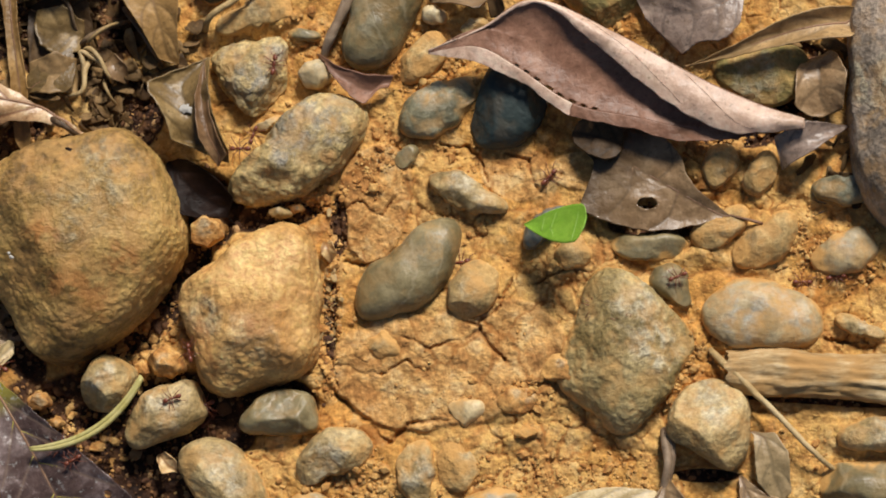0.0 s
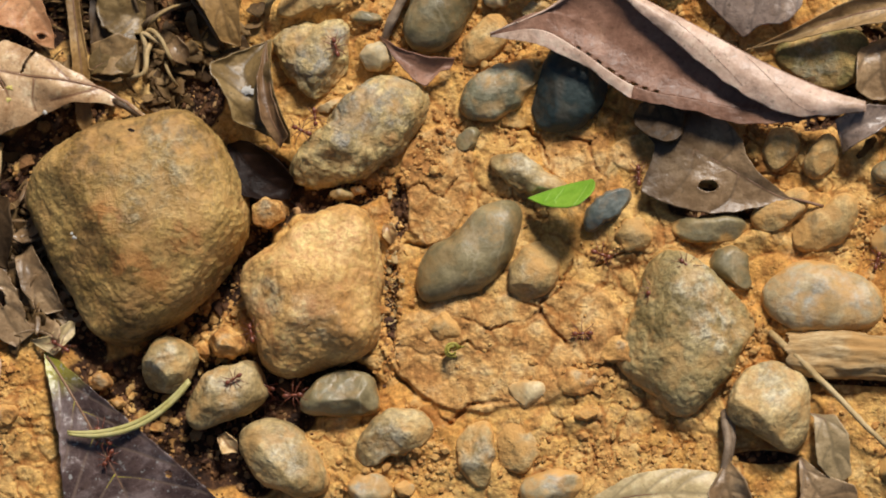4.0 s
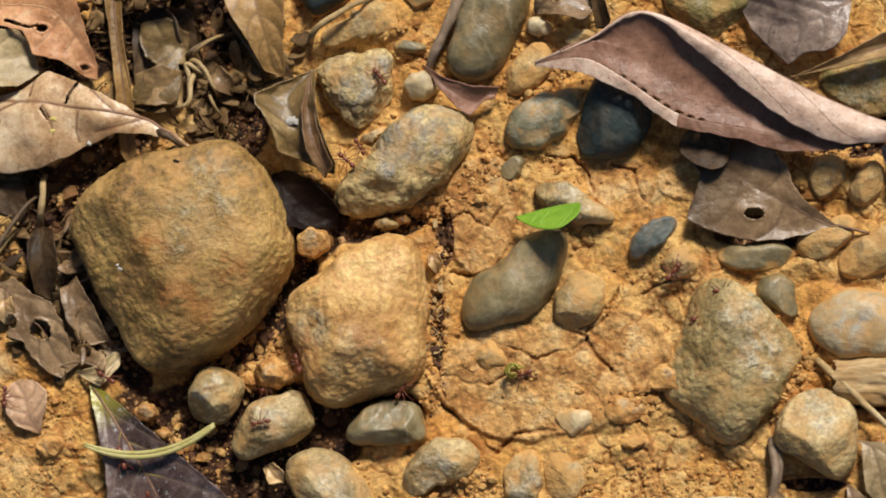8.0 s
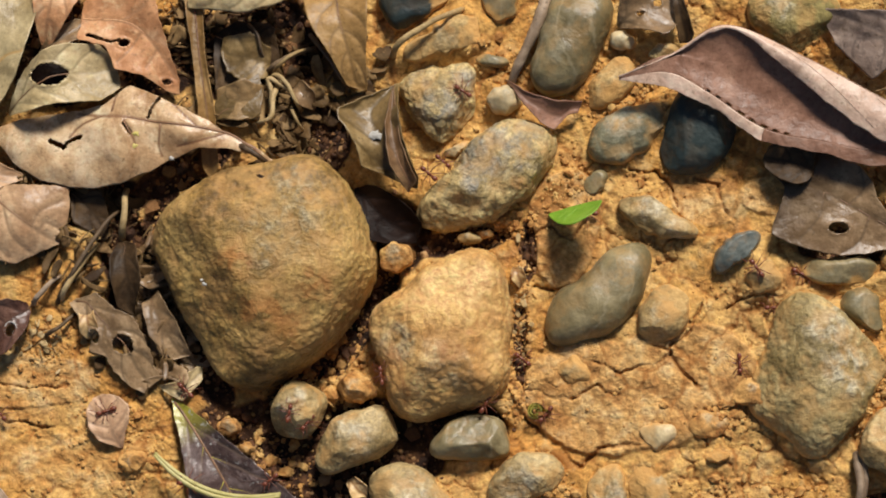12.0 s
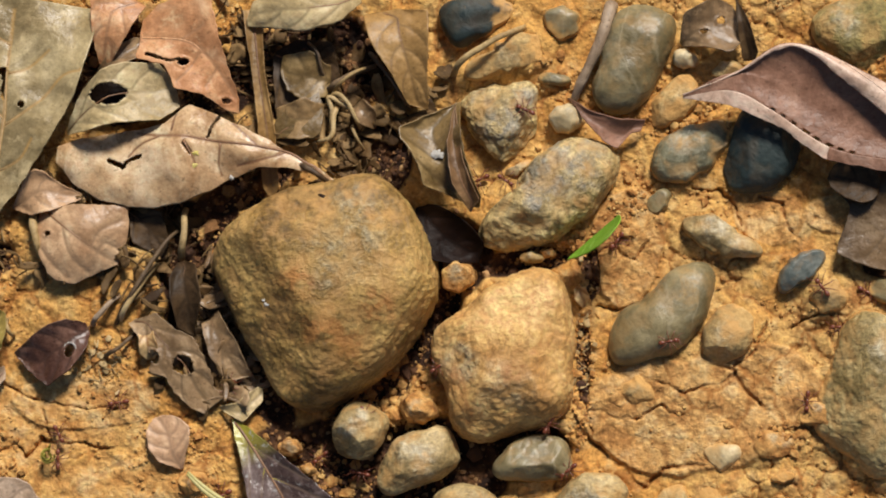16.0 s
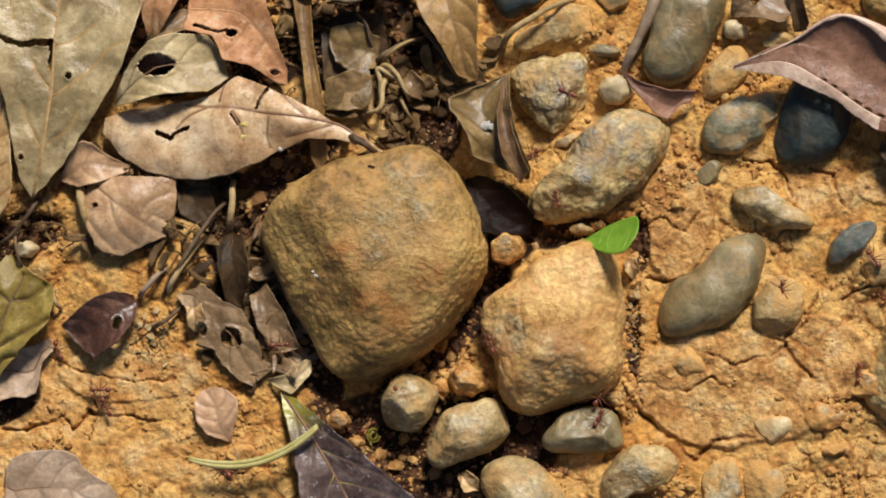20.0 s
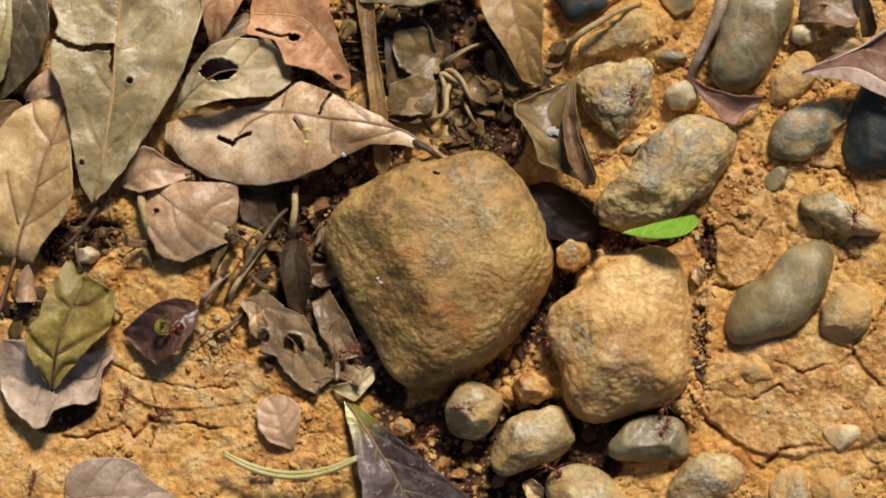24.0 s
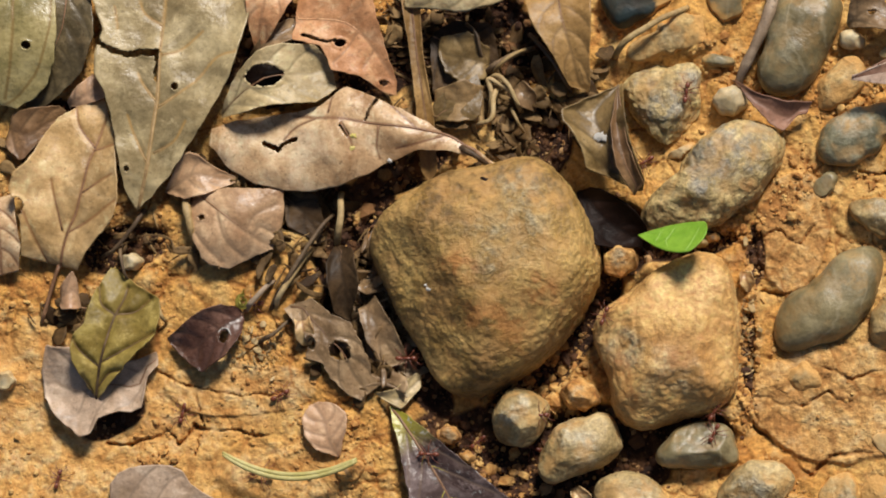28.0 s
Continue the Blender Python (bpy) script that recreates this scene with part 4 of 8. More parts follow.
stone("stone", 27.3, -67.0, 9.09, (0.001, 0.04, 0.184, 0.228, 0.077, -0.068, -0.029, 0.044, 0.035, 0.023, 0.002, -0.025, -0.02, 0.001, 0.013, 0.019), 10, "greytan", "wedge-shaped dusty grey stone in clay soil", res=2, face=5, square=0.6, smear=1.8)
stone("stone", 65.5, -54.2, 4.74, (-0.006, -0.015, 0.16, 0.037, 0.017, 0.113, 0.059, 0.001, -0.009, 0.033, -0.025, 0.005, 0.021, 0.021, -0.008, -0.005), 4.8, "pale", "pale triangular stone lying on clay", square=0.6, bank=0.3, smear=0.8, face=2, grey=((0, 0, 0.5),))
stone("stone", 51.1, -71.8, 7.22, (-0.02, 0.008, -0.268, 0.011, -0.052, 0.029, 0.039, -0.002, 0.058, -0.004, -0.004, -0.025), 5, "greytan", "flat clay-covered stone in clay soil", face=3, square=0.6, smear=1.8)
stone("stone", 63, -69.7, 7.06, (0.004, 0.002, -0.086, -0.004, 0.04, 0.014, 0.006, -0.02, 0.01, 0.002, 0.002, -0.046), 4, "ochre", "lump of clay-covered stone in clay soil", face=4, square=0.72, smear=2.2)
stone("pebble", 72.3, -81.4, 6.95, (0.001, 0.002, 0.281, 0.13, -0.001, -0.011, 0.027, 0.039, 0.001, 0.025, 0.009, 0.018), 6, "bluegrey", "smooth blue-grey pebble in clay soil", square=0.72, smear=2.2)
stone("pebble", 20.7, -82.4, 6.01, (0, 0.003, 0.097, 0.008, 0.014, -0.002, -0.001, -0.045, -0.032, 0.018, 0.022, 0.01), 7, "bluegrey", "rounded blue-grey pebble in clay soil", square=0.72, smear=2.2)
stone("pebble", 30.6, -82.2, 2.75, (0.002, 0.001, 0.127, -0.02, 0.005, -0.015, 0.025, -0.031, -0.026, 0.071, 0, -0), 4, "bluegrey", "tiny grey pebble in clay soil", square=0.72, smear=2.2)
stone("stone", 42, -35.8, 5.09, (0.006, -0.003, 0.136, 0.024, -0.022, 0.018, 0.018, -0.043, -0.076, 0.025, -0.008, -0.023), 4.2, "ochre", "low stone bulging out of the clay slab", face=3, square=0.72, smear=1.2, grey=((0, -1, 4),), bank=0.9)
stone("clod", -9.9, -3.4, 4.72, (-0.001, 0.002, 0.039, 0.043, 0.032, -0.01, 0.012, 0.001, 0.005, 0.006, -0.037, -0.04), 8, "clay", "square reddish clay clod in clay soil", face=6, rough=1.6)
stone("stone", 17.9, 53.1, 2.94, (-0.019, 0.001, 0.484, -0.124, 0.03, -0.023, 0.136, -0.049, 0.014, -0.007, 0.043, -0.01), 4, "greygreen", "small flat grey stone in clay soil")
stone("stone", 7.6, 27.7, 2.41, (0.009, -0.052, 0.268, 0.458, -0.044, 0.054, -0.026, 0.183, -0.073, -0.043, -0.052, 0.082), 3, "pale", "thin pale stone chip in clay soil")
stone("stone", 11.4, 2.1, 2.4, (-0.001, 0.02, 0.366, -0.057, -0.019, -0.066, 0.13, -0.03, 0.011, 0.003, 0.042, -0.012), 4, "greytan", "small pale pebble chip in clay soil", square=0.6, smear=1.8)
stone("stone", 15.9, 3.3, 1.74, (0.001, -0.014, 0.276, 0.062, 0.021, 0.053, 0.037, -0.088, -0.008, 0.024, 0.026, -0.075), 3, "clay", "small tan chip in clay soil")
stone("stone", 4.9, 59.7, 7.92, (0.062, 0.045, 0.342, 0.325, -0.01, -0.098, 0.051, 0.155, 0.054, -0.076, -0.038, 0.079), 7, "ochre", "long brown stone coated in clay", res=2, face=4, square=0.72, smear=2.2)
stone("stone", -5.1, 71.2, 8.75, (-0.026, -0.006, 0.185, 0.14, 0.069, 0.08, 0.013, 0.029, -0.017, 0.076, 0.006, 0.006), 7, "darkteal", "dark green-grey stone among leaf litter")
stone("stone", 20.1, 69.5, 5.13, (0.004, -0.003, 0.04, -0.058, 0.008, 0.061, 0.003, -0.017, -0.009, 0.011, -0.051, 0.028), 5, "greygreen", "small grey stone coated in clay")
stone("stone", 67.5, 55.1, 3.38, (0.011, 0.008, 0.259, 0.065, -0.017, -0.007, 0.048, 0.077, 0.023, -0.057, 0.026, 0.029), 5, "greytan", "small grey-brown pebble in clay soil", square=0.6, smear=1.8)
stone("stone", 67.6, 54.9, 2.99, (0.003, 0.001, 0.105, 0.138, 0.011, 0.004, -0.005, 0.061, 0.007, -0.071, -0.013, -0.002), 4, "greytan", "small grey pebble by a leaf", square=0.6, smear=1.8)
stone("rock", 105.1, 65.1, 12.1, (0.005, 0.001, 0.101, -0.079, -0.029, 0.023, 0.027, -0.014, -0.007, -0, 0.015, -0.003), 8, "ochregreen", "mossy green-brown rock behind a leaf", res=2)
stone("stone", 82.2, -60.3, 2.42, (0.002, 0.019, 0.23, 0.093, 0.023, -0.078, 0.143, 0.084, 0.033, -0.035, 0.028, 0.045), 4, "clay", "small tan clay lump in clay soil", face=4)
stone("clod", 80.1, -51.2, 5.23, (-0.006, 0.004, 0.272, 0.055, 0.03, -0.009, 0.041, 0.059, 0.007, -0.017, 0.032, 0.003), 5, "clay", "red-brown clay clod in clay soil", face=5, rough=2.2)
stone("clod", -86.7, -62.5, 3.84, (-0.001, 0.005, 0.126, 0.124, 0.035, -0.014, -0.038, 0.037, -0.003, -0.014, 0.012, 0.028), 6, "clay", "yellow-brown clay clod in clay soil", face=5, rough=1.6)
stone("clod", 93.6, -42, 5.96, (0.011, 0.005, 0.169, 0.016, -0.062, -0.004, 0.019, 0.047, 0.04, -0.021, 0.026, 0.036), 5, "clay", "broken clay lump in clay soil", face=5, rough=2.2)
stone("stone", 175.9, -30.3, 4.09, (-0.072, -0.013, 0.435, -0.422, 0.047, -0.05, 0.015, -0.234, 0.008, -0.074, -0.041, -0.093), 5, "greytan", "pale tan stone half sunk in clay", face=3, square=0.6, smear=1.8)
stone("stone", 181.6, -60.7, 7.48, (-0.013, 0.062, 0.454, -0.049, 0.017, -0.085, 0.179, -0.031, 0.01, -0.074, 0.054, -0.002), 8, "greytan", "grey stone in clay in clay soil", face=3, square=0.6, smear=1.8)
stone("stone", 179, -74.4, 10.46, (-0.011, 0.015, 0.378, -0.006, 0.017, -0.039, 0.085, -0.03, 0.031, -0.004, 0.015, -0.005), 8, "greygreen", "broad grey stone in clay soil", face=4)
stone("stone", 172, -9.3, 7.69, (0.008, 0.003, 0.174, 0.144, -0.018, -0.035, -0.017, 0.035, 0.006, -0.018, 0.029, 0.021), 5, "bluegrey", "clay-smeared blue-grey stone in clay soil", face=3, square=0.72, smear=2.2)
stone("stone", 140.1, -51, 1.97, (0.011, 0.025, -0.245, -0.196, -0.013, 0.05, 0.089, -0.005, 0.06, -0.021, -0.079, -0.017), 3, "pale", "white chip beside a rock")
stone("stone", -187.1, -36.7, 2.79, (0.006, 0.002, -0.076, 0.022, 0.067, -0, -0.014, -0.025, 0.064, -0.003, 0.025, -0.001), 5, "pale", "small white pebble in clay soil")
stone("stone", -150.3, -2.7, 2.85, (0.001, -0.004, 0.124, -0.018, 0.006, 0.017, 0.004, -0.023, 0.061, 0.059, 0.008, -0.004), 6, "pale", "broken pale chip in dark litter")
stone("clod", -86.8, -62.1, 3.88, (0.002, 0.001, 0.105, 0.042, 0, -0.007, 0.011, -0.013, -0.08, 0.01, -0, -0.012), 5, "clay", "yellow clay crumb beside a grass blade", face=4, rough=1.6)
stone("stone", -58.3, -52.3, 2.9, (-0.001, 0, 0.076, 0.004, 0.032, -0.004, -0.016, 0.002, 0.042, -0.073, -0.006, -0.008), 5, "clay", "tan crumb of clay in clay soil")
stone("stone", -59.4, -52.3, 2.74, (-0.001, -0.002, -0.028, 0.054, -0.026, 0.006, 0.019, 0, 0.029, 0.074, 0.006, -0.003), 4, "clay", "clay crumb beside a leaf", face=4, rough=1.5)
stone("stone", -53.3, -58.4, 1.95, (0.014, 0.004, 0.137, -0.103, -0.053, -0.002, 0.128, -0.054, 0.009, 0.006, 0.026, -0.046), 4, "clay", "brown clay crumb in clay soil", face=4, rough=1.5)
stone("rock", 149.2, 41, 10.94, (0.018, -0.017, 0.243, -0.013, -0.059, 0.064, 0.038, -0.009, -0.033, 0.011, -0.001, -0.02), 6, "ochregreen", "olive-brown clay-coated rock under dry leaves", res=1, face=2, square=0.7)


build_ground()


# ---- leaves ----
def profile(values, u):
    k = u * (len(values) - 1)
    i = min(int(k), len(values) - 2)
    f = k - i
    f = f * f * (3 - 2 * f) * 0.5 + f * 0.5
    return values[i] * (1 - f) + values[i + 1] * f


def leaf(base, tip, left, right, blade, label, z=4, cup=0.1, wave=0.8, holes=(), veins=4, stalk=None, rim=None, seed=0, rib="vein", thick=0.28, ends=0.45, bold=1.0, spine=(), lines=(), slits=(), quilt=0.3, ragged=0.25):
    """A dead leaf from its stalk end to its tip. left, right: how far it reaches to either side of that line along it; cup: how far
    its sides rise; holes: x, y and half-widths; spine, lines: the courses of its midrib and side veins; slits: half-width and
    course of each tear; quilt: how far the blade bulges between the veins; ragged: how frayed its margin is; all in mm."""
    rnd = random.Random(seed * 31 + int(abs(base[0] * 7 + tip[1] * 13)))
    b, t = Vector((*base, 0)), Vector((*tip, 0))
    axis = t - b
    length = axis.length
    e = axis / length
    side = Vector((-e.y, e.x, 0))
    lo0 = level(*base), level(*tip)
    shift = Vector((rnd.uniform(-50, 50), rnd.uniform(-50, 50), 0))

    def surface(u, v):
        hi, lo = profile(left, u), profile(right, u)
        centre, half = (hi + lo) / 2, (hi - lo) / 2
        w = centre + v * half
        p = e * (u * length) + side * w
        edge = ragged * (0.9 * noise.noise((p + shift) / 4.5) + 0.5 * noise.noise((p + shift) / 1.6)) * abs(v) ** 4
        p += side * edge + e * edge
        bend = z * (ends + (1 - ends) * math.sin(math.pi * min(1, max(0, u)) ** 0.8)) + lo0[0] * (1 - u) * 0.5 + lo0[1] * u * 0.5
        p.z = bend + 1.7 * cup * half * abs(v) ** 2.2 + wave * (1.5 * noise.noise((p + shift) / 13.0) + 0.35 * noise.noise((p - shift) / 5.0))
        return p

    def on_blade(x, y):
        p = Vector((x, y, 0)) - b
        u = min(0.99, max(0.0, p.dot(e) / length))
        hi, lo = profile(left, u), profile(right, u)
        return surface(u, max(-0.97, min(0.97, (p.dot(side) - (hi + lo) / 2) / max(0.3, (hi - lo) / 2))))

    if spine:
        line = [on_blade(p.x, p.y) for p in smooth_line([(x, y, 0) for x, y in spine], 6)]
    else:
        line = [surface(0.02 + 0.95 * k / 24, 0) for k in range(25)]
    if lines:
        runs = [[on_blade(p.x, p.y) for p in smooth_line([(x, y, 0) for x, y in path], 5)] for path in lines]
    else:
        runs = []
        for k in range(veins):
            for way in (-1, 1):
                u0 = 0.10 + 0.72 * (k + 0.25 * (way > 0) + rnd.uniform(-0.1, 0.1)) / veins
                runs.append([surface(min(0.97, u0 + 0.13 * q / 10 + 0.13 * (q / 10) ** 2.5), way * 0.095 * q) for q in range(11)])

    fine = bool(holes or lines or slits)
    nu, nv = (int(length / 0.36), 66) if fine else (max(16, int(length / 0.55)), 40 if max(left) - min(right) > 14 else 24)
    verts = [surface(i / nu, 2 * j / nv - 1) for i in range(nu + 1) for j in range(nv + 1)]
    along = [i / nu for i in range(nu + 1) for j in range(nv + 1)]
    flat = np.array([(p.x, p.y) for p in verts])

    def away(path):
        """How far each vertex lies from a course, seen from above."""
        best = np.full(len(flat), 1e9)
        for p, q in zip(path, path[1:]):
            d = np.array((q[0] - p[0], q[1] - p[1]))
            k = np.clip(((flat - (p[0], p[1])) @ d) / max(1e-6, d @ d), 0, 1)
            best = np.minimum(best, np.hypot(*(flat - (p[0], p[1]) - k[:, None] * d).T))
        return best

    close = away(line)
    for run in runs:
        close = np.minimum(close, away(run) * 1.25)
    rib_near = np.exp(-(close / (0.32 + 0.28 * bold)) ** 2)
    sink = quilt * bold * np.exp(-(close / 1.3) ** 2)
    for p, d in zip(verts, sink):
        p.z -= d
    torn = np.full(len(flat), 9.0)
    for wide, path in slits:
        torn = np.minimum(torn, away([(x - b.x, y - b.y) for x, y in path]) / wide)
    faces = []
    for i in range(nu):
        for j in range(nv):
            q = (i * (nv + 1) + j, i * (nv + 1) + j + 1, (i + 1) * (nv + 1) + j + 1, (i + 1) * (nv + 1) + j)
            c = (verts[q[0]] + verts[q[2]]) / 2 + b
            gone = min(torn[q[0]], torn[q[2]]) < 1 + 0.5 * noise.noise(c / 1.1)
            for hx, hy, rx, ry, turn in holes:
                cs, sn = math.cos(turn), math.sin(turn)
                dx, dy = (c.x - hx) * cs + (c.y - hy) * sn, -(c.x - hx) * sn + (c.y - hy) * cs
                if math.hypot(dx / rx, dy / ry) < 1 + 0.2 * noise.noise(c / 2.0):
                    gone = True
            if not gone:
                faces.append(q)
    # draw the blade's vertices onto the holes' rims and turn those rims up a little
    for p in verts:
        for hx, hy, rx, ry, turn in holes:
            cs, sn = math.cos(turn), math.sin(turn)
            ox, oy = p.x + b.x - hx, p.y + b.y - hy
            if abs(ox) > rx + ry or abs(oy) > rx + ry:
                continue
            dx, dy = (ox * cs + oy * sn) / rx, (-ox * sn + oy * cs) / ry
            d = math.hypot(dx, dy)
            rim = 1 + 0.2 * noise.noise(Vector((p.x + b.x, p.y + b.y, 0)) / 2.0)
            if 0.2 < d and abs(d - rim) * min(rx, ry) < 0.3:
                k = rim / d
                dx, dy = dx * k * rx, dy * k * ry
                p.x, p.y = hx - b.x + dx * cs - dy * sn, hy - b.y + dx * sn + dy * cs
            p.z += 0.35 * math.exp(-((d - 1) * min(rx, ry) / 0.6) ** 2)
    thing = tagged(new("dry_leaf"), label, "leaf", group="fallen leaves")
    thing.location = (b.x * MM, b.y * MM, 0)
    me = mesh_of("blade", [v * MM for v in verts], faces, LEAF[blade])
    me.attributes.new("along", "FLOAT", "POINT").data.foreach_set("value", along)
    me.attributes.new("rib", "FLOAT", "POINT").data.foreach_set("value", rib_near.astype(np.float32))
    blade_ob = part("blade", me, thing)
    mod = blade_ob.modifiers.new("thickness", "SOLIDIFY")
    mod.thickness, mod.offset = thick * MM, -1
    low = Vector((0, 0, 0.05 - 0.88 * quilt * bold))
    line = [p + low for p in line]
    if stalk:
        s0 = Vector((stalk[0] - b.x, stalk[1] - b.y, max(0.8, level(*stalk) + 0.8)))
        line = [s0 + (line[0] - s0) * (k / 6) + Vector((0, 0, 0.6 * math.sin(math.pi * k / 6))) for k in range(6)] + line
    width = (0.006 * length + 0.14) * bold
    rad = [width * (1 - 0.75 * k / (len(line) - 1)) for k in range(len(line))]
    part("midrib", mesh_of("midrib", [v * MM for v in tube(line, rad, 6)[0]], tube(line, rad, 6)[1], LEAF[rib]), thing)
    for run in runs:
        keep = [p + low for p in run if not any(math.hypot((p.x + b.x - h[0]), (p.y + b.y - h[1])) < max(h[2], h[3]) for h in holes)]
        if len(keep) < 3:
            continue
        vs, fs = tube(keep, [0.55 * width * (1 - 0.7 * q / (len(keep) - 1)) for q in range(len(keep))], 5)
        part("vein", mesh_of("vein", [v * MM for v in vs], fs, LEAF[rib if lines else blade]), thing)
    return thing


def hole_rim(thing, x, y, z, rx, ry, label):
    """A pale rim of dried tissue round a hole, a part of its leaf."""
    line = [Vector((x + rx * math.cos(a), y + ry * math.sin(a), z + 0.25 * math.sin(2 * a))) - thing.location / MM for a in [2 * math.pi * k / 24 for k in range(25)]]
    vs, fs = tube(line, [0.2 + 0.2 * noise.noise(p * 1.4) for p in line], 6)
    part("hole_rim", mesh_of("hole_rim", [v * MM for v in vs], fs, LEAF["white"]), thing, label)


# The curled leaf lies between five lines that run from its tip to its stalk end, in mm.
RIM_EDGE = [(55.1, 46.3, 11.6), (68.1, 43.6, 12.2), (80.9, 38.4, 12.6), (95.3, 28.8, 12.4), (112.8, 24.8, 12), (130.1, 21.1, 11.5), (160.7, 24.8, 11)]
RIM_INNER = [(55.2, 46.6, 11.8), (68.9, 48.0, 12.8), (80.2, 42.3, 13), (96.1, 31.9, 12.6), (113.5, 28.0, 11.6), (130.9, 24.8, 11.2), (160.7, 25.1, 11.2)]
VALLEY = [(55.2, 46.7, 12), (69.7, 52.8, 13), (85.6, 48.0, 11.6), (101.5, 40.1, 10.8), (119.0, 32.1, 10.6), (136.4, 26.4, 10.8), (160.7, 25.4, 11.4)]
FOLD = [(55.2, 47.0, 12), (70.5, 53.5, 13.6), (85.8, 61.0, 15.5), (108.0, 51.5, 15), (131.7, 38.7, 14.5), (147.4, 31.7, 13), (160.6, 27.4, 11.8)]
FREE_EDGE = [(55.2, 47.2, 12.2), (70.7, 53.0, 13.8), (86.8, 59.6, 16), (103.4, 47.4, 16), (122.3, 32.3, 15.5), (139.6, 23.4, 14.4), (160.7, 24.5, 12.2)]


def curled_leaf(lines, label):
    """A leaf rolled over on one side: a pale lower margin, the hollow blade, and the underside of the edge that folds back over it."""
    guides = [smooth_line(g, 26) for g in lines]
    o = guides[0][-1].copy()
    o.z = 0

    def spot(i, v):
        # across the guides from 0 to 4
        k = min(3, int(v))
        f = v - k
        a, b, c, d = (guides[max(0, k - 1)][i], guides[k][i], guides[k + 1][i], guides[min(4, k + 2)][i])
        if k == 3:
            p = b + (c - b) * f + Vector((0, 0, 1.6 * math.sin(math.pi * f) * min(1, (c - b).length / 6)))
        elif k == 2:
            p = b + (c - b) * f - Vector((0, 0, 0.9 * math.sin(math.pi * f)))
        else:
            p = 0.5 * (2 * b + (c - a) * f + (2 * a - 5 * b + 4 * c - d) * f * f + (3 * b - a - 3 * c + d) * f ** 3)
        wild = 0.6 * noise.noise(p / 12.0) + 0.22 * noise.noise(p / 4.0)
        fray = (0.5 * noise.noise(p / 5.0) + 0.22 * noise.noise(p / 1.5)) * (max(0, 1 - v / 0.3) + max(0, (v - 3.7) / 0.3))
        return p + Vector((0.4 * fray, fray, wild)) - o

    thing = tagged(new("dry_leaf"), label, "leaf", group="fallen leaves")
    thing.location = o * MM
    n = len(guides[0]) - 1
    half = round(0.5 * n)
    for name, v0, v1, steps, i0, i1, material, note in (("lower_margin", 0, 1, 14, 0, half, "rim", "pale lower margin"), ("lower_lobe", 0, 1, 14, half, n, "mauve", "brown lower lobe"), ("blade", 1, 3, 52, 0, n, "mauve", ""), ("rolled_margin", 3, 4, 30, 0, n, "rim", "pale rolled-over margin")):
        verts = [spot(i, v0 + (v1 - v0) * j / steps) for i in range(n + 1) for j in range(steps + 1)]
        faces = []
        for i in range(i0, i1):
            for j in range(steps):
                pricked = v0 == 1 and j < 3 and 0.32 < i / n < 0.56 and math.sin(i * 1.25) + 0.9 * noise.noise(Vector((i * 0.3, 3.0, j * 0.5))) > 0.1
                if not pricked:
                    faces.append((i * (steps + 1) + j, i * (steps + 1) + j + 1, (i + 1) * (steps + 1) + j + 1, (i + 1) * (steps + 1) + j))
        ob = part(name, mesh_of(name, [v * MM for v in verts], faces, LEAF[material]), thing, note)
        mod = ob.modifiers.new("thickness", "SOLIDIFY")
        mod.thickness = 0.3 * MM
    for i0, i1, va, vb in ((30, 62, 2.9, 1.6), (58, 92, 2.9, 1.3), (88, 122, 2.9, 1.4), (18, 40, 2.6, 1.2), (70, 108, 3.1, 3.85), (100, 136, 3.1, 3.8)):
        run = [spot(min(n, round(i0 + (i1 - i0) * q / 12)), va + (vb - va) * q / 12) + Vector((0, 0, 0.08)) for q in range(13)]
        vs, fs = tube(run, [0.13 - 0.007 * q for q in range(13)], 5)
        part("vein", mesh_of("vein", [v * MM for v in vs], fs, LEAF["mauve" if va < 3 else "rim"]), thing)
    return thing


curled_leaf([RIM_EDGE, RIM_INNER, VALLEY, FOLD, FREE_EDGE], "large curled mauve-brown dry leaf with a pale rolled margin")
leaf((99.6, 30.1), (142.7, -0.3), (-0.7, 5.0, 6.3, 7.0, 6.7, 6.5, 4.9, 1.4, 0.1, -0.3, -0.6, -0.1), (-7.8, -9.3, -10.2, -23.7, -23.0, -21.6, -19.8, -17.5, -13.8, -8.8, -2.8, -0.4), "umber", "dark grey-brown dry leaf with a hole, lying on stones", z=5, cup=0.05, wave=0.8, veins=3, holes=[(116.6, 4.2, 2.7, 1.6, 0)], stalk=(148.9, -1.3), spine=[(140.5, 1.0), (136.1, 1.6), (119.5, 10.9), (106.3, 18.4), (96.7, 24.2)], lines=[[(119.5, 10.9), (123.7, 15.3), (122.9, 21.7)], [(125.3, 7.4), (122.2, 0.2), (117.5, -2.9)], [(106.3, 18.4), (109.4, 23.3), (111.0, 28.1)], [(112.6, 14.5), (111.1, 7.4), (105.5, 1.0)]])
leaf((145.7, 66.1), (126, 46.3), (0.0, 0.2, 2.2, 4.1, 5.9, 6.1, 6.3, 5.3, 3.1, 1.2, 0.7, 0.3), (0.0, -0.3, -3.2, -6.1, -8.9, -11.8, -14.7, -17.5, -20.4, -23.2, -20.5, -14.3), "greyviolet", "broken greyish violet dry leaf", z=9, cup=0.05, wave=1, veins=3)
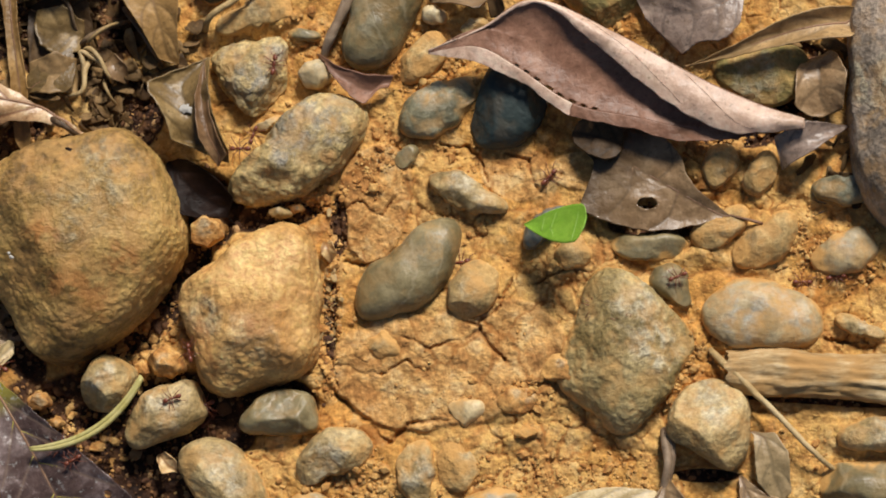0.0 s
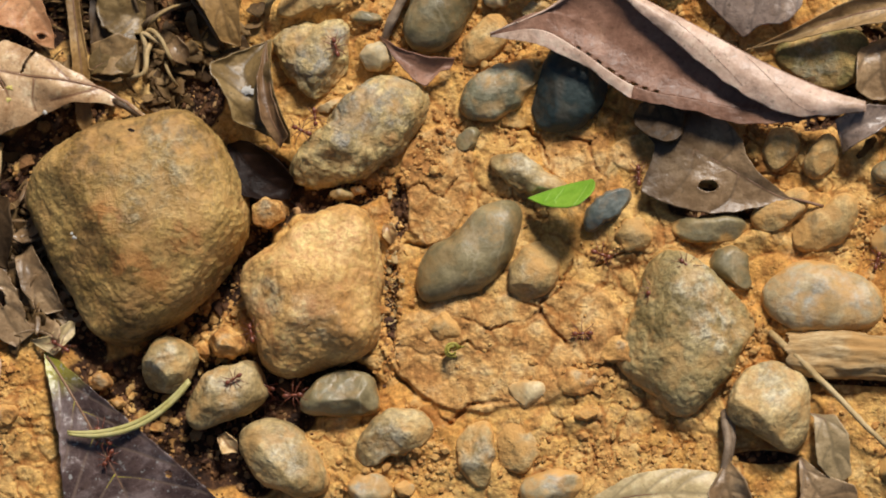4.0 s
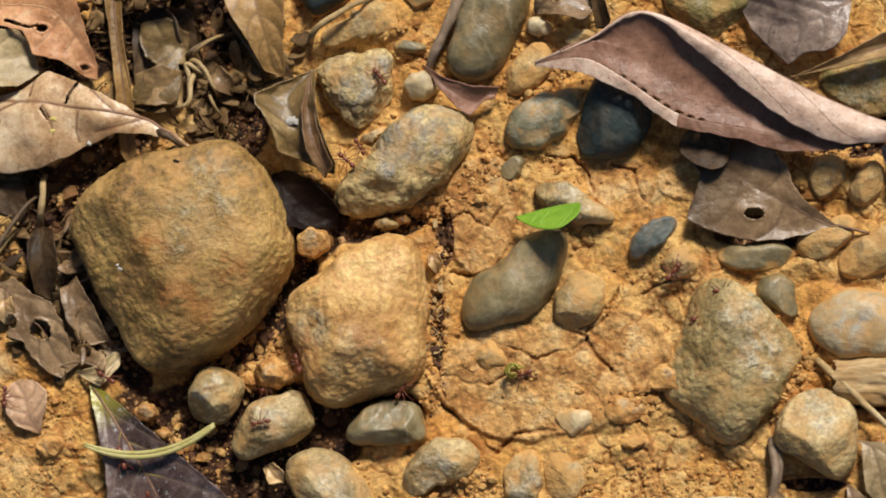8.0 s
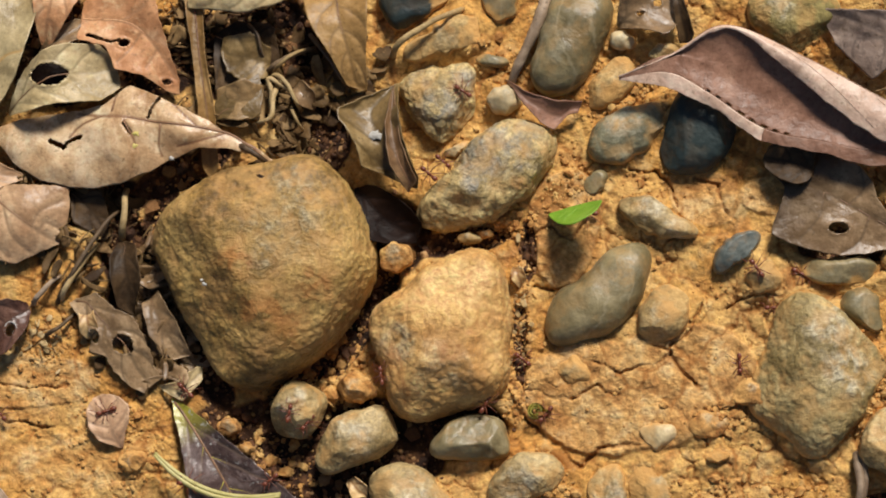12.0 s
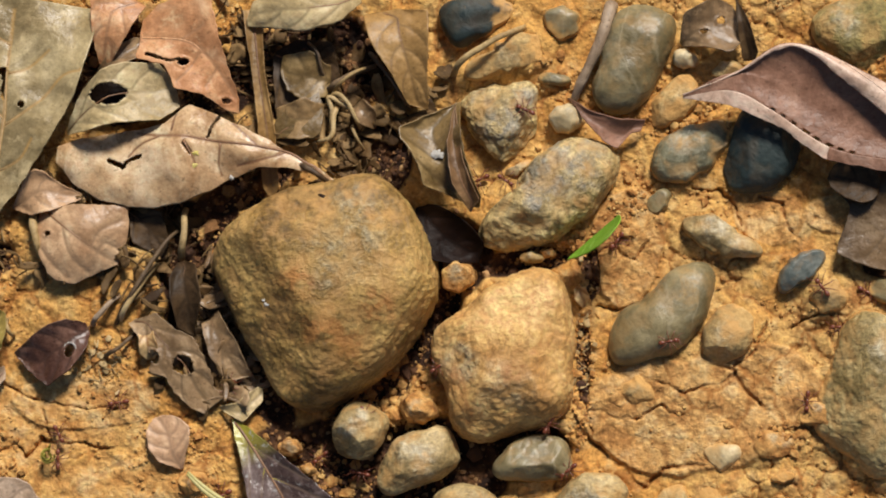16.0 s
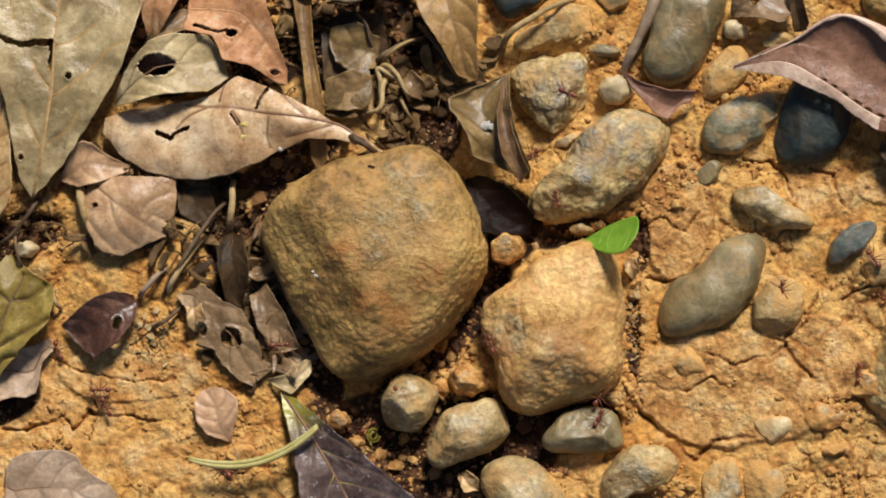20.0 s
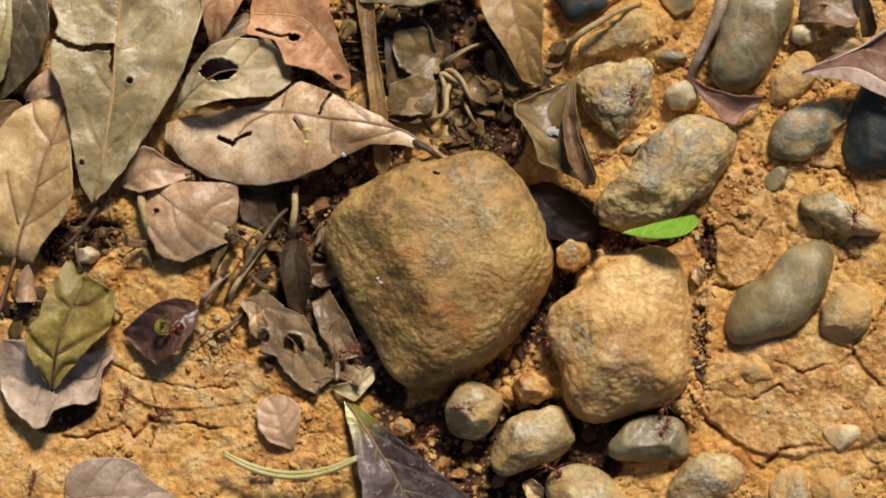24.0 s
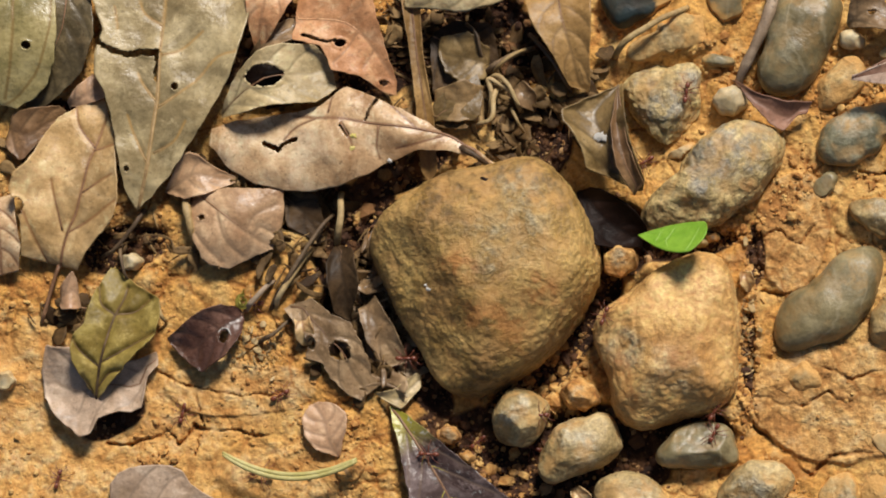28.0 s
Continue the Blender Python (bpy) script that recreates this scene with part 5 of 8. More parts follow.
leaf((176.4, 57.7), (127.2, 42.9), (0.7, 6.3, 5.5, 4.6, 3.8, 3.2, 2.8, 2.5, 2.1, 1.4, 0.7, 0.0), (-2.0, -2.9, -3.9, -4.2, -4.1, -3.6, -2.8, -2.0, -1.2, -0.8, -0.4, -0.0), "tanleaf", "rolled tan strip of dry leaf", z=10, cup=0.5, wave=0.5, veins=2)
leaf((153.7, 15.2), (173.2, 25.4), (-0.9, 7.4, 7.3, 7.2, 7.1, 7.0, 6.9, 5.8, 4.5, 3.2, 1.9, 0.6), (-1.8, -1.7, -1.6, -1.5, -1.4, -1.3, -1.1, -0.8, -0.5, -0.2, 0.1, 0.4), "greyviolet", "torn violet-grey leaf flap on the ground", z=9, cup=0.2, wave=0.5, veins=2)
leaf((159.9, 43.9), (166.2, 28.8), (8.7, 9.9, 10.0, 10.1, 10.2, 10.3, 9.7, 8.8, 7.9, 7.0, 6.2, 5.3), (-0.8, -2.4, -3.1, -3.9, -4.6, -5.4, -6.1, -6.8, -6.2, -5.1, -4.0, -1.1), "greybrown", "crumpled grey-brown leaf scrap on the ground", z=7, cup=0.2, wave=1.2, veins=2)
leaf((-43.8, 23.0), (-127.0, 32.5), (-0.3, -2.4, -3.4, -2.6, 1.3, 6.3, 10.2, 12.3, 12.6, 11.7, 8.7, 2.0), (-0.6, -4.6, -7.6, -11.1, -13.9, -16.4, -18.6, -11.9, -9.4, -7.7, -5.9, -2.7), "pinktan", "large pinkish tan curled dry leaf with a dark stalk", z=10, cup=-0.12, wave=1.2, veins=3, stalk=(-46.7, 23.9), spine=[(-47.3, 24.0), (-51.4, 28.8), (-58.6, 32.4), (-68.7, 34.4), (-78.9, 35.7), (-87.8, 37.2), (-95.9, 37.6), (-102.4, 38.3)], lines=[[(-92.2, 39.0), (-90.7, 45.6)], [(-88.4, 36.1), (-85.5, 30.9), (-84.9, 28.0)], [(-77.4, 35.2), (-78.2, 29.4), (-77.4, 25.9)], [(-66.2, 33.8), (-71.8, 38.6), (-74.2, 41.0)], [(-95.2, 37.6), (-101.7, 34.8), (-105.0, 31.6)], [(-58.6, 32.4), (-66.2, 30.2), (-72.6, 28.7)]], slits=[(0.35, [(-81.2, 37.1), (-80.5, 39.5), (-77.9, 43.2)]), (0.5, [(-111.1, 30.7), (-106.6, 28.7), (-105.0, 30.6), (-101.4, 31.6)]), (0.22, [(-88.4, 35.6), (-86.3, 32.4)])])
leaf((-148.9, 11.9), (-136.9, 78.7), (-0.7, 3.7, 5.9, 8.2, 10.4, 13.1, 17.5, 18.5, 17.7, 21.3, 26.3, 1.7), (-0.9, -5.9, -9.5, -12.2, -15.0, -17.6, -19.8, -21.7, -22.3, -22.9, -23.3, -23.6), "olivegrey", "large grey-olive dry leaf with a torn notch and pinholes", z=9, cup=0.06, wave=1, veins=3, holes=[(-144.2, 56.9, 2.4, 1.1, 0), (-136.6, 47.1, 1.0, 1.0, 0), (-150.6, 23.7, 0.8, 0.8, 0)], seed=4, bold=1.15, spine=[(-147.6, 12.4), (-144.4, 25.0), (-141.7, 42.6), (-141.1, 56.5), (-140.5, 64.6), (-139.7, 75.2)], lines=[[(-140.6, 56.2), (-135.2, 57.6), (-128.6, 63.0)], [(-141.2, 41.1), (-130.7, 48.3), (-124.0, 55.5), (-117.0, 56.7)], [(-142.6, 28.0), (-136.5, 31.4), (-132.9, 37.0)], [(-140.5, 64.6), (-145.8, 68.3), (-147.3, 72.0)], [(-141.8, 42.6), (-145.7, 47.8), (-147.2, 50.8)], [(-144.4, 25.0), (-148.5, 33.9), (-150.1, 39.0)], [(-154.5, 70.5), (-153.5, 64.0)]], slits=[(0.7, [(-161.1, 61.5), (-154.6, 57.5), (-150.8, 56.3), (-145.7, 57.2), (-141.7, 56.9)]), (0.3, [(-141.7, 56.9), (-142.2, 48.9)])], rib="veinpale")
leaf((-123.5, 39.1), (-90.5, 46.7), (0.7, 4.3, 7.9, 10.5, 12.5, 14.3, 14.9, 15.0, 14.3, 13.6, 13.0, 7.6), (-0.8, -1.3, -1.7, -1.7, -1.6, -1.6, -2.1, -2.6, -3.0, -3.5, -2.3, -0.7), "paleolive", "pale olive dry leaf with a large oval hole", z=12.5, cup=0.1, wave=0.8, veins=3, holes=[(-110.0, 49.5, 5.3, 3.2, 0)])
leaf((-101.4, 71.5), (-73, 44), (6.2, 14.0, 16.5, 18.8, 16.4, 14.1, 11.7, 9.5, 7.3, 5.3, 3.4, 0.0), (-0.3, -4.6, -9.0, -7.0, -4.9, -5.8, -7.4, -5.3, -3.2, -2.4, -1.9, 0.0), "orangeleaf", "orange-brown broken dry leaf on the ground", z=9, cup=0.05, wave=1, veins=3, holes=[(-88.9, 58.9, 1.6, 1.1, 0), (-76.8, 47.6, 1.4, 0.8, 0)], spine=[(-103.5, 66.2), (-89.5, 65.3), (-83.6, 62.3), (-79.1, 57.1), (-74.1, 49.0)], lines=[[(-83.6, 62.3), (-87.3, 56.6), (-90.6, 53.4)], [(-79.1, 57.1), (-82.5, 51.7)], [(-89.5, 65.3), (-82.5, 69.4)]], slits=[(0.3, [(-99.5, 61.3), (-93.0, 59.1), (-89.8, 59.8)])], rib="orangeleaf")
leaf((-102.4, 76.5), (-114.8, 56.1), (2.1, 2.1, 2.2, 2.2, 2.3, 2.2, 2.1, 1.9, 1.7, 1.5, 1.4, 1.2), (-3.4, -7.0, -10.6, -12.6, -11.2, -9.7, -8.2, -6.7, -4.9, -2.9, -1.0, 0.8), "orangeleaf", "light orange-brown leaf scrap on the ground", z=8, cup=0.05, wave=0.6, veins=2)
leaf((-170.5, -3.8), (-158.4, 44.1), (11.6, 12.3, 13.3, 16.1, 18.9, 18.7, 15.6, 14.6, 13.4, 11.3, 7.2, 1.1), (-5.6, -6.9, -8.9, -11.6, -13.0, -13.0, -11.6, -9.9, -8.2, -6.5, -3.3, -0.3), "veintan", "tan dry leaf with raised brown veins and a stalk", z=8, cup=0.12, wave=1.2, veins=3, holes=[(-182.6, 13.2, 2.2, 2.6, 0)], stalk=(-176.6, -20.2), bold=1.5, spine=[(-174.9, -18.4), (-172.4, -12.1), (-170.2, -2.6), (-167.9, 5.5), (-165.0, 12.1), (-161.8, 25.2), (-160.3, 28.9), (-157.7, 36.2), (-156.2, 40.6)], lines=[[(-167.9, 5.5), (-161.3, 9.0), (-153.4, 14.5)], [(-163.5, 16.8), (-158.6, 20.0), (-154.6, 22.2)], [(-160.3, 28.9), (-154.4, 30.7)], [(-169.4, 6.2), (-171.5, 15.7), (-172.7, 20.9)], [(-160.0, 29.8), (-164.5, 35.6), (-166.0, 41.5)], [(-172.5, -6.3), (-176.2, 1.2), (-180.9, 12.4)]])
leaf((-159.9, -41.9), (-154.6, -4.7), (0.3, 3.2, 5.5, 7.6, 8.4, 8.2, 5.4, 5.4, 5.0, 4.3, 3.1, 1.6), (-0.5, -2.9, -5.4, -7.6, -10.5, -13.3, -15.5, -16.0, -15.8, -14.8, -6.4, -0.5), "yellowgreen", "yellow-green fading leaf with clear veins", z=9, cup=0.12, wave=0.6, veins=3, bold=1.5, spine=[(-160.9, -45.5), (-158.2, -31.7), (-156.3, -25.0), (-154.2, -18.5), (-151.9, -14.0), (-150.8, -10.5)], lines=[[(-154.2, -18.0), (-148.3, -17.3), (-143.8, -13.7)], [(-158.2, -31.7), (-149.2, -27.2), (-142.1, -23.4)], [(-154.2, -18.0), (-158.0, -15.1), (-159.0, -10.0)], [(-158.7, -32.7), (-163.8, -28.3), (-165.8, -24.9)], [(-160.9, -40.4), (-163.4, -35.9)], [(-159.8, -39.3), (-155.9, -34.9), (-151.4, -33.8)]], quilt=0.9, rib="darkbark")
leaf((-142.2, -32.5), (-176.2, -37.4), (-0.0, 2.3, 11.5, 12.2, 11.4, 11.8, 12.6, 16.7, 17.0, 13.8, 10.6, 4.3), (-4.1, -3.3, -2.5, -2.6, -4.0, -5.5, -7.0, -8.2, -9.0, -9.8, -10.6, -3.1), "greypink", "grey-pink crumpled leaf under a yellow leaf", z=3, cup=0.15, wave=1, veins=3)
leaf((-184.7, 79.3), (-183.6, 41.7), (3.2, 12.6, 12.8, 13.0, 13.2, 13.1, 12.8, 12.3, 10.9, 9.6, 6.0, 0.0), (-13.4, -13.5, -13.5, -13.6, -13.7, -13.7, -13.8, -13.9, -14.0, -14.0, -14.1, 0.0), "oliveleaf", "olive-yellow smooth leaf with a small hole", z=11, cup=-0.05, wave=0.4, veins=3, holes=[(-179.6, 59.3, 1.4, 1.1, 0)], bold=1, spine=[(-183.9, 77.3), (-183.9, 70.9), (-183.5, 63.6), (-184.7, 53.2), (-187.0, 44.4)], lines=[[(-172.9, 75.4), (-172.9, 70.7), (-173.2, 63.4), (-176.6, 53.0), (-182.5, 45.8), (-187.0, 42.6)], [(-192.2, 69.2), (-193.8, 59.5)]], quilt=0.15, rib="olivebrown")
leaf((-167.1, 79.4), (-178.5, 41.1), (0.0, 6.6, 8.2, 9.9, 11.1, 10.9, 10.7, 10.5, 8.5, 6.1, 3.4, -1.6), (0.0, -8.1, -8.3, -8.5, -8.7, -8.9, -9.1, -9.3, -8.3, -6.7, -5.2, -3.7), "oliveDark", "dark olive leaf beneath another leaf", z=7, cup=0.05, wave=0.5, veins=4)
leaf((-169, 41.9), (-160.1, 51.6), (0.0, 1.7, 1.7, 1.7, 1.8, 1.8, 1.7, 1.5, 1.4, 1.3, 1.2, -1.5), (0.0, -0.5, -3.0, -3.7, -4.3, -4.9, -5.5, -6.2, -6.5, -6.3, -6.1, -5.8), "palepink", "pale pinkish leaf scrap on the ground", z=6, cup=0.1, wave=0.5, veins=2)
leaf((-185.8, 39.8), (-170.7, 36.3), (0.3, 1.3, 2.2, 2.8, 3.4, 3.9, 4.5, 5.0, 5.6, 5.9, 5.3, 4.7), (-8.0, -9.7, -10.6, -11.4, -12.3, -11.6, -8.6, -5.5, -3.3, -1.1, 1.1, 3.2), "redbrown", "red-brown leaf scrap in shade", z=4, cup=0.1, wave=0.8, veins=2)
leaf((-188.5, 16), (-183.4, -5.3), (4.1, 4.0, 3.9, 3.7, 3.6, 3.5, 3.3, 3.2, 2.6, 1.8, 1.1, 0.4), (-6.2, -6.6, -7.0, -7.3, -7.7, -8.1, -8.5, -8.9, -9.3, -9.7, -10.1, -10.4), "pinktan", "brown dry leaf at the edge of the litter", z=6, cup=0.1, wave=0.8, veins=3)
leaf((-131, 16.2), (-108.8, 0.7), (0.5, 2.9, 5.3, 7.4, 9.0, 10.6, 12.2, 13.9, 15.5, 12.8, 8.8, 0.0), (-2.7, -5.6, -8.6, -11.0, -12.3, -13.7, -14.0, -13.1, -12.1, -7.8, -3.6, 0.0), "pinkbrown", "pink-brown dry leaf with a forked vein", z=8, cup=-0.1, wave=0.6, veins=3, holes=[(-128.6, 9.6, 1.0, 0.8, 0)], bold=1.3, spine=[(-129.4, 15.9), (-123.4, 11.3), (-116.0, 5.8), (-110.0, 1.9), (-106.9, 1.4)], lines=[[(-124.0, 11.0), (-121.9, 3.7), (-117.4, -1.4)], [(-130.4, 5.2), (-127.7, 1.5), (-123.3, -2.9)], [(-114.0, 4.8), (-112.2, 6.9), (-108.5, 5.4)], [(-116.0, 5.8), (-113.4, 10.3), (-107.7, 13.4)]])
leaf((-140.4, 16.4), (-118.2, 21), (1.1, 3.3, 5.6, 7.9, 9.9, 10.2, 9.1, 6.7, 4.5, 2.9, 1.3, -0.2), (0.7, -0.5, -1.8, -3.0, -2.9, -2.9, -2.8, -2.5, -2.0, -1.6, -1.1, -0.7), "pinkbrown", "folded pink-brown leaf scrap on the ground", z=6, cup=0.2, wave=0.8, veins=3)
holed = leaf((-118.0, -17.4), (-138.9, -26.4), (2.3, 5.8, 7.4, 8.6, 9.8, 10.4, 10.7, 11.1, 11.5, 8.6, 5.2, 0.0), (-1.5, -3.1, -4.4, -4.7, -5.0, -4.9, -4.5, -4.0, -3.5, -3.0, -2.4, -1.9), "purple", "dark purple-brown leaf with a round hole and a stalk", z=5, cup=0.2, wave=0.6, veins=3, holes=[(-122.5, -24.5, 1.4, 1.8, 0)], stalk=(-109.7, -8.8))
hole_rim(holed, -122.5, -24.3, 5.3, 1.9, 2.4, "pale rim round the hole")
leaf((-104.5, -15.7), (-83.2, -42.2), (1.1, 7.5, 7.9, 8.2, 10.1, 11.6, 11.4, 10.7, 9.3, 8.0, 7.0, 6.1), (-1.1, -1.3, -1.5, -1.4, -2.7, -4.6, -2.7, -2.4, -2.6, -2.8, -1.7, -0.7), "greybrown", "torn grey-brown leaf with large holes", z=5, cup=0.05, wave=0.8, veins=3, holes=[(-89.1, -28.4, 3.4, 2.6, -0.6), (-97.6, -26.1, 1.2, 2.0, 0.4)], ragged=0.9)
leaf((-89.7, -58.5), (-96.2, -43.0), (0.2, 1.9, 3.8, 5.4, 5.8, 6.3, 6.7, 6.3, 5.9, 5.6, 4.5, 2.7), (-0.2, -1.3, -2.6, -3.9, -4.9, -5.7, -6.4, -6.8, -6.0, -5.2, -3.6, -0.5), "palepink", "small pinkish leaf lying on bare clay", z=3, cup=0.05, wave=0.3, veins=3)
leaf((-79.2, -40.2), (-66.7, -35), (-0.2, -0.4, -0.6, -0.8, -1.1, -1.0, -0.6, -0.2, 0.2, 0.5, 0.9, 0.0), (-1.0, -2.7, -4.5, -5.9, -7.3, -6.9, -6.3, -5.6, -4.9, -4.3, -3.6, 0.0), "paleolive", "small curled yellowish leaf scrap", z=4, cup=0.2, wave=0.3, veins=2)
leaf((-75.7, -44.3), (-47.3, -100.1), (1.0, 4.6, 7.3, 9.9, 12.4, 15.0, 17.5, 20.0, 22.4, 24.9, 27.3, 28.9), (0.2, -1.0, -2.1, -3.5, -4.9, -6.8, -8.9, -11.0, -13.1, -15.2, -11.6, -0.5), "violetleaf", "long violet-grey wet leaf with a yellow base", z=5, cup=0.1, wave=0.5, veins=4, holes=[(-37.0, -78.6, 1.1, 1.1, 0)])
leaf((-10.5, 16.7), (-9.9, 46.5), (-5.3, 1.1, 8.2, 8.8, 9.5, 11.0, 12.7, 15.1, 15.4, 10.7, 5.2, 0.2), (-7.3, -8.0, -7.1, -6.1, -5.1, -4.1, -3.5, -2.9, -2.3, -1.9, -1.6, -1.3), "olivebrown", "upright curled olive-brown dry leaf with a pale spot", z=10, cup=0.35, wave=0.8, veins=3)
leaf((-22, 16.2), (-2.1, -1.1), (0.8, 3.8, 5.1, 5.8, 6.3, 6.7, 6.7, 6.8, 6.4, 5.7, 0.0, 0.0), (-0.4, -2.3, -4.2, -6.0, -6.8, -7.7, -7.6, -6.2, -4.8, -1.8, 0.0, 0.0), "blackpurple", "near-black purple dry leaf tucked between rocks", z=5, cup=0.3, wave=0.5, veins=2, rib="blackpurple")
leaf((22.3, 47.8), (43.4, 39.3), (-0.2, -0.6, -0.9, -1.3, -1.5, -1.4, -1.2, -1.0, -0.7, 0.2, 1.1, 1.9), (-0.7, -1.9, -3.1, -4.4, -5.6, -6.6, -7.4, -8.3, -8.9, -9.0, -3.1, -1.9), "mauve", "small folded mauve leaflet on a grey stalk", z=7, cup=0.3, wave=0.3, veins=1)
leaf((-27.2, 73.6), (-21.7, 43.9), (0.6, 9.3, 8.9, 8.5, 8.1, 7.5, 6.9, 6.2, 5.5, 4.9, 4.2, 3.6), (-9.9, -9.4, -9.0, -8.6, -7.8, -6.6, -5.3, -4.2, -3.5, -2.7, -1.9, 2.9), "strip", "cracked tan dry leaf strip", z=9, cup=0.1, wave=1, veins=3)
leaf((-66.9, 74.6), (-63.7, 18.1), (0.0, 0.2, 0.4, 0.5, 0.7, 1.3, 1.9, 2.5, 2.5, 2.5, 2.5, 0.0), (-5.6, -5.1, -4.5, -3.9, -3.4, -2.9, -2.7, -2.5, -2.4, -2.4, -2.4, 0.0), "strip", "long brown strip of dead leaf", z=6, cup=0.2, wave=0.6, veins=1)
leaf((-62.9, 36.6), (-47.5, 53.3), (0.0, 1.6, 3.2, 3.2, 3.0, 2.8, 2.1, 1.2, 0.3, 0.0, 0.0, 0.0), (0.0, -1.8, -4.1, -6.4, -8.7, -9.3, -7.8, -6.4, -3.6, 0.0, 0.0, 0.0), "olivebrown", "flat tan-olive leaf scrap on the ground", z=6, cup=0.02, wave=0.5, veins=2)
leaf((-37.4, 75.9), (-71, 70.7), (0.4, 2.7, 5.1, 5.7, 6.0, 6.3, 6.1, 5.0, 4.0, 3.0, 2.2, 1.4), (-3.3, -3.8, -4.4, -4.9, -5.4, -5.9, -6.5, -7.0, -6.5, -5.8, -5.2, -0.1), "paleolive", "pale underside of a leaf overhanging the litter", z=12, cup=-0.1, wave=0.4, veins=3)
leaf((55.2, 61.1), (70.4, 70.5), (2.6, 4.3, 6.1, 7.9, 8.1, 8.0, 7.9, 7.8, 7.7, 7.6, 5.7, 3.4), (0.7, -0.5, -1.8, -3.2, -4.7, -6.3, -7.9, -8.4, -7.9, -7.3, -6.8, -3.2), "greybrown", "crumpled brown leaf with small holes", z=7, cup=0.2, wave=1.2, veins=2, holes=[(65.7, 68.8, 1.1, 1.1, 0), (60.9, 65.6, 1.0, 0.8, 0)])
leaf((71.2, 75.3), (73.5, 57.6), (-1.0, -0.5, 0.2, 0.8, 1.4, 1.7, 2.0, 2.3, 2.5, 2.8, 3.0, 1.8), (-1.5, -1.6, -1.7, -1.8, -1.9, -2.0, -2.1, -2.0, -1.9, -1.8, -1.8, -1.7), "darkbrown", "narrow curled brown leaf scrap", z=7, cup=0.3, wave=0.5, veins=1)
leaf((-156.6, -73.2), (-123.2, -74.1), (7.0, 10.4, 11.7, 12.3, 12.8, 12.8, 12.8, 11.4, 7.4, 5.5, 4.0, 0.7), (-3.3, -9.4, -9.3, -9.2, -9.1, -9.0, -8.9, -8.8, -8.7, -8.6, -8.5, -6.5), "greypink", "grey-pink flat leaf on bare clay", z=3, cup=0.05, wave=0.3, veins=3)
leaf((82.7, -85.4), (122.4, -86.4), (-0.0, 2.8, 5.1, 7.4, 8.9, 9.6, 10.4, 10.7, 10.6, 10.5, 9.8, 3.7), (-4.0, -3.8, -3.7, -3.5, -3.4, -3.3, -3.1, -3.0, -2.8, -2.7, -2.5, -2.4), "paleolive", "grey-olive dry leaf lying on clay", z=5, cup=-0.1, wave=0.5, veins=3)
leaf((119.2, -73.8), (125.6, -87.9), (3.6, 4.0, 4.5, 4.9, 5.4, 5.8, 6.0, 5.8, 5.6, 5.4, 5.3, 5.1), (3.2, 1.3, -0.6, -2.6, -4.5, -5.5, -5.6, -5.7, -5.9, -6.0, -5.2, -2.1), "greybrown", "narrow curled grey-brown leaf on the ground", z=6, cup=0.3, wave=0.4, veins=2)
leaf((144.4, -59.2), (153.9, -79.7), (0.0, 3.2, 7.3, 7.5, 7.8, 8.1, 7.5, 6.7, 5.9, 5.1, 4.4, 0.0), (0.0, 1.2, 0.4, -0.4, -1.1, -1.9, -2.7, -3.3, -2.7, -2.2, -1.6, 0.0), "greyolive", "flat grey-olive leaf scrap on the ground", z=4, cup=0.05, wave=0.5, veins=2)
leaf((142.8, -71.9), (155.5, -88.3), (0.3, 0.8, 1.2, 1.7, 2.2, 3.4, 4.7, 6.0, 7.3, 7.0, 5.8, 4.7), (-0.6, -1.9, -3.3, -4.6, -6.0, -7.3, -8.7, -10.1, -7.6, -5.0, -2.5, -0.1), "greybrown", "dark-edged grey leaf scrap on the ground", z=3, cup=0.1, wave=0.5, veins=2)
leaf((-92.6, 0.6), (-86, -20.3), (3.7, 6.6, 6.8, 6.6, 6.5, 6.3, 6.1, 4.8, 3.3, 1.9, 0.5, 0.0), (1.1, -0.3, -1.9, -2.4, -2.7, -2.9, -3.1, -3.4, -3.6, -3.9, -2.3, 0.0), "darkbrown", "dark curled leaf against the boulder", z=8, cup=0.3, wave=0.8, veins=2)
leaf((-83.2, -15.4), (-70.2, -31.5), (4.5, 4.3, 4.2, 4.0, 3.8, 3.7, 3.5, 2.8, 2.2, 1.6, 0.9, 0.3), (-2.0, -2.7, -3.4, -4.1, -4.9, -5.6, -5.6, -5.4, -5.2, -5.0, -4.8, -0.5), "greybrown", "grey-brown leaf scrap by the boulder", z=5, cup=0.2, wave=0.8, veins=2)
leaf((-106.3, 16.2), (-91.6, 2.4), (0.1, 2.0, 4.0, 6.0, 6.8, 5.6, 4.5, 3.3, 2.1, -3.0, 0.0, 0.0), (-0.1, -1.6, -3.2, -4.9, -5.7, -5.3, -4.8, -4.3, -3.8, -3.3, 0.0, 0.0), "darkbrown", "dark leaf scrap in the litter", z=3, cup=0.1, wave=1, veins=2)
leaf((-115.9, 56.7), (-102.8, 67), (0.2, 0.5, 0.9, 1.2, 1.6, 1.9, 1.9, 1.7, 1.6, 1.4, 1.3, 0.0), (-3.0, -3.1, -3.3, -3.4, -3.6, -3.8, -4.0, -4.2, -4.5, -4.7, -4.0, 0.0), "greybrown", "folded grey leaf scrap on the ground", z=6, cup=0.2, wave=0.8, veins=2)
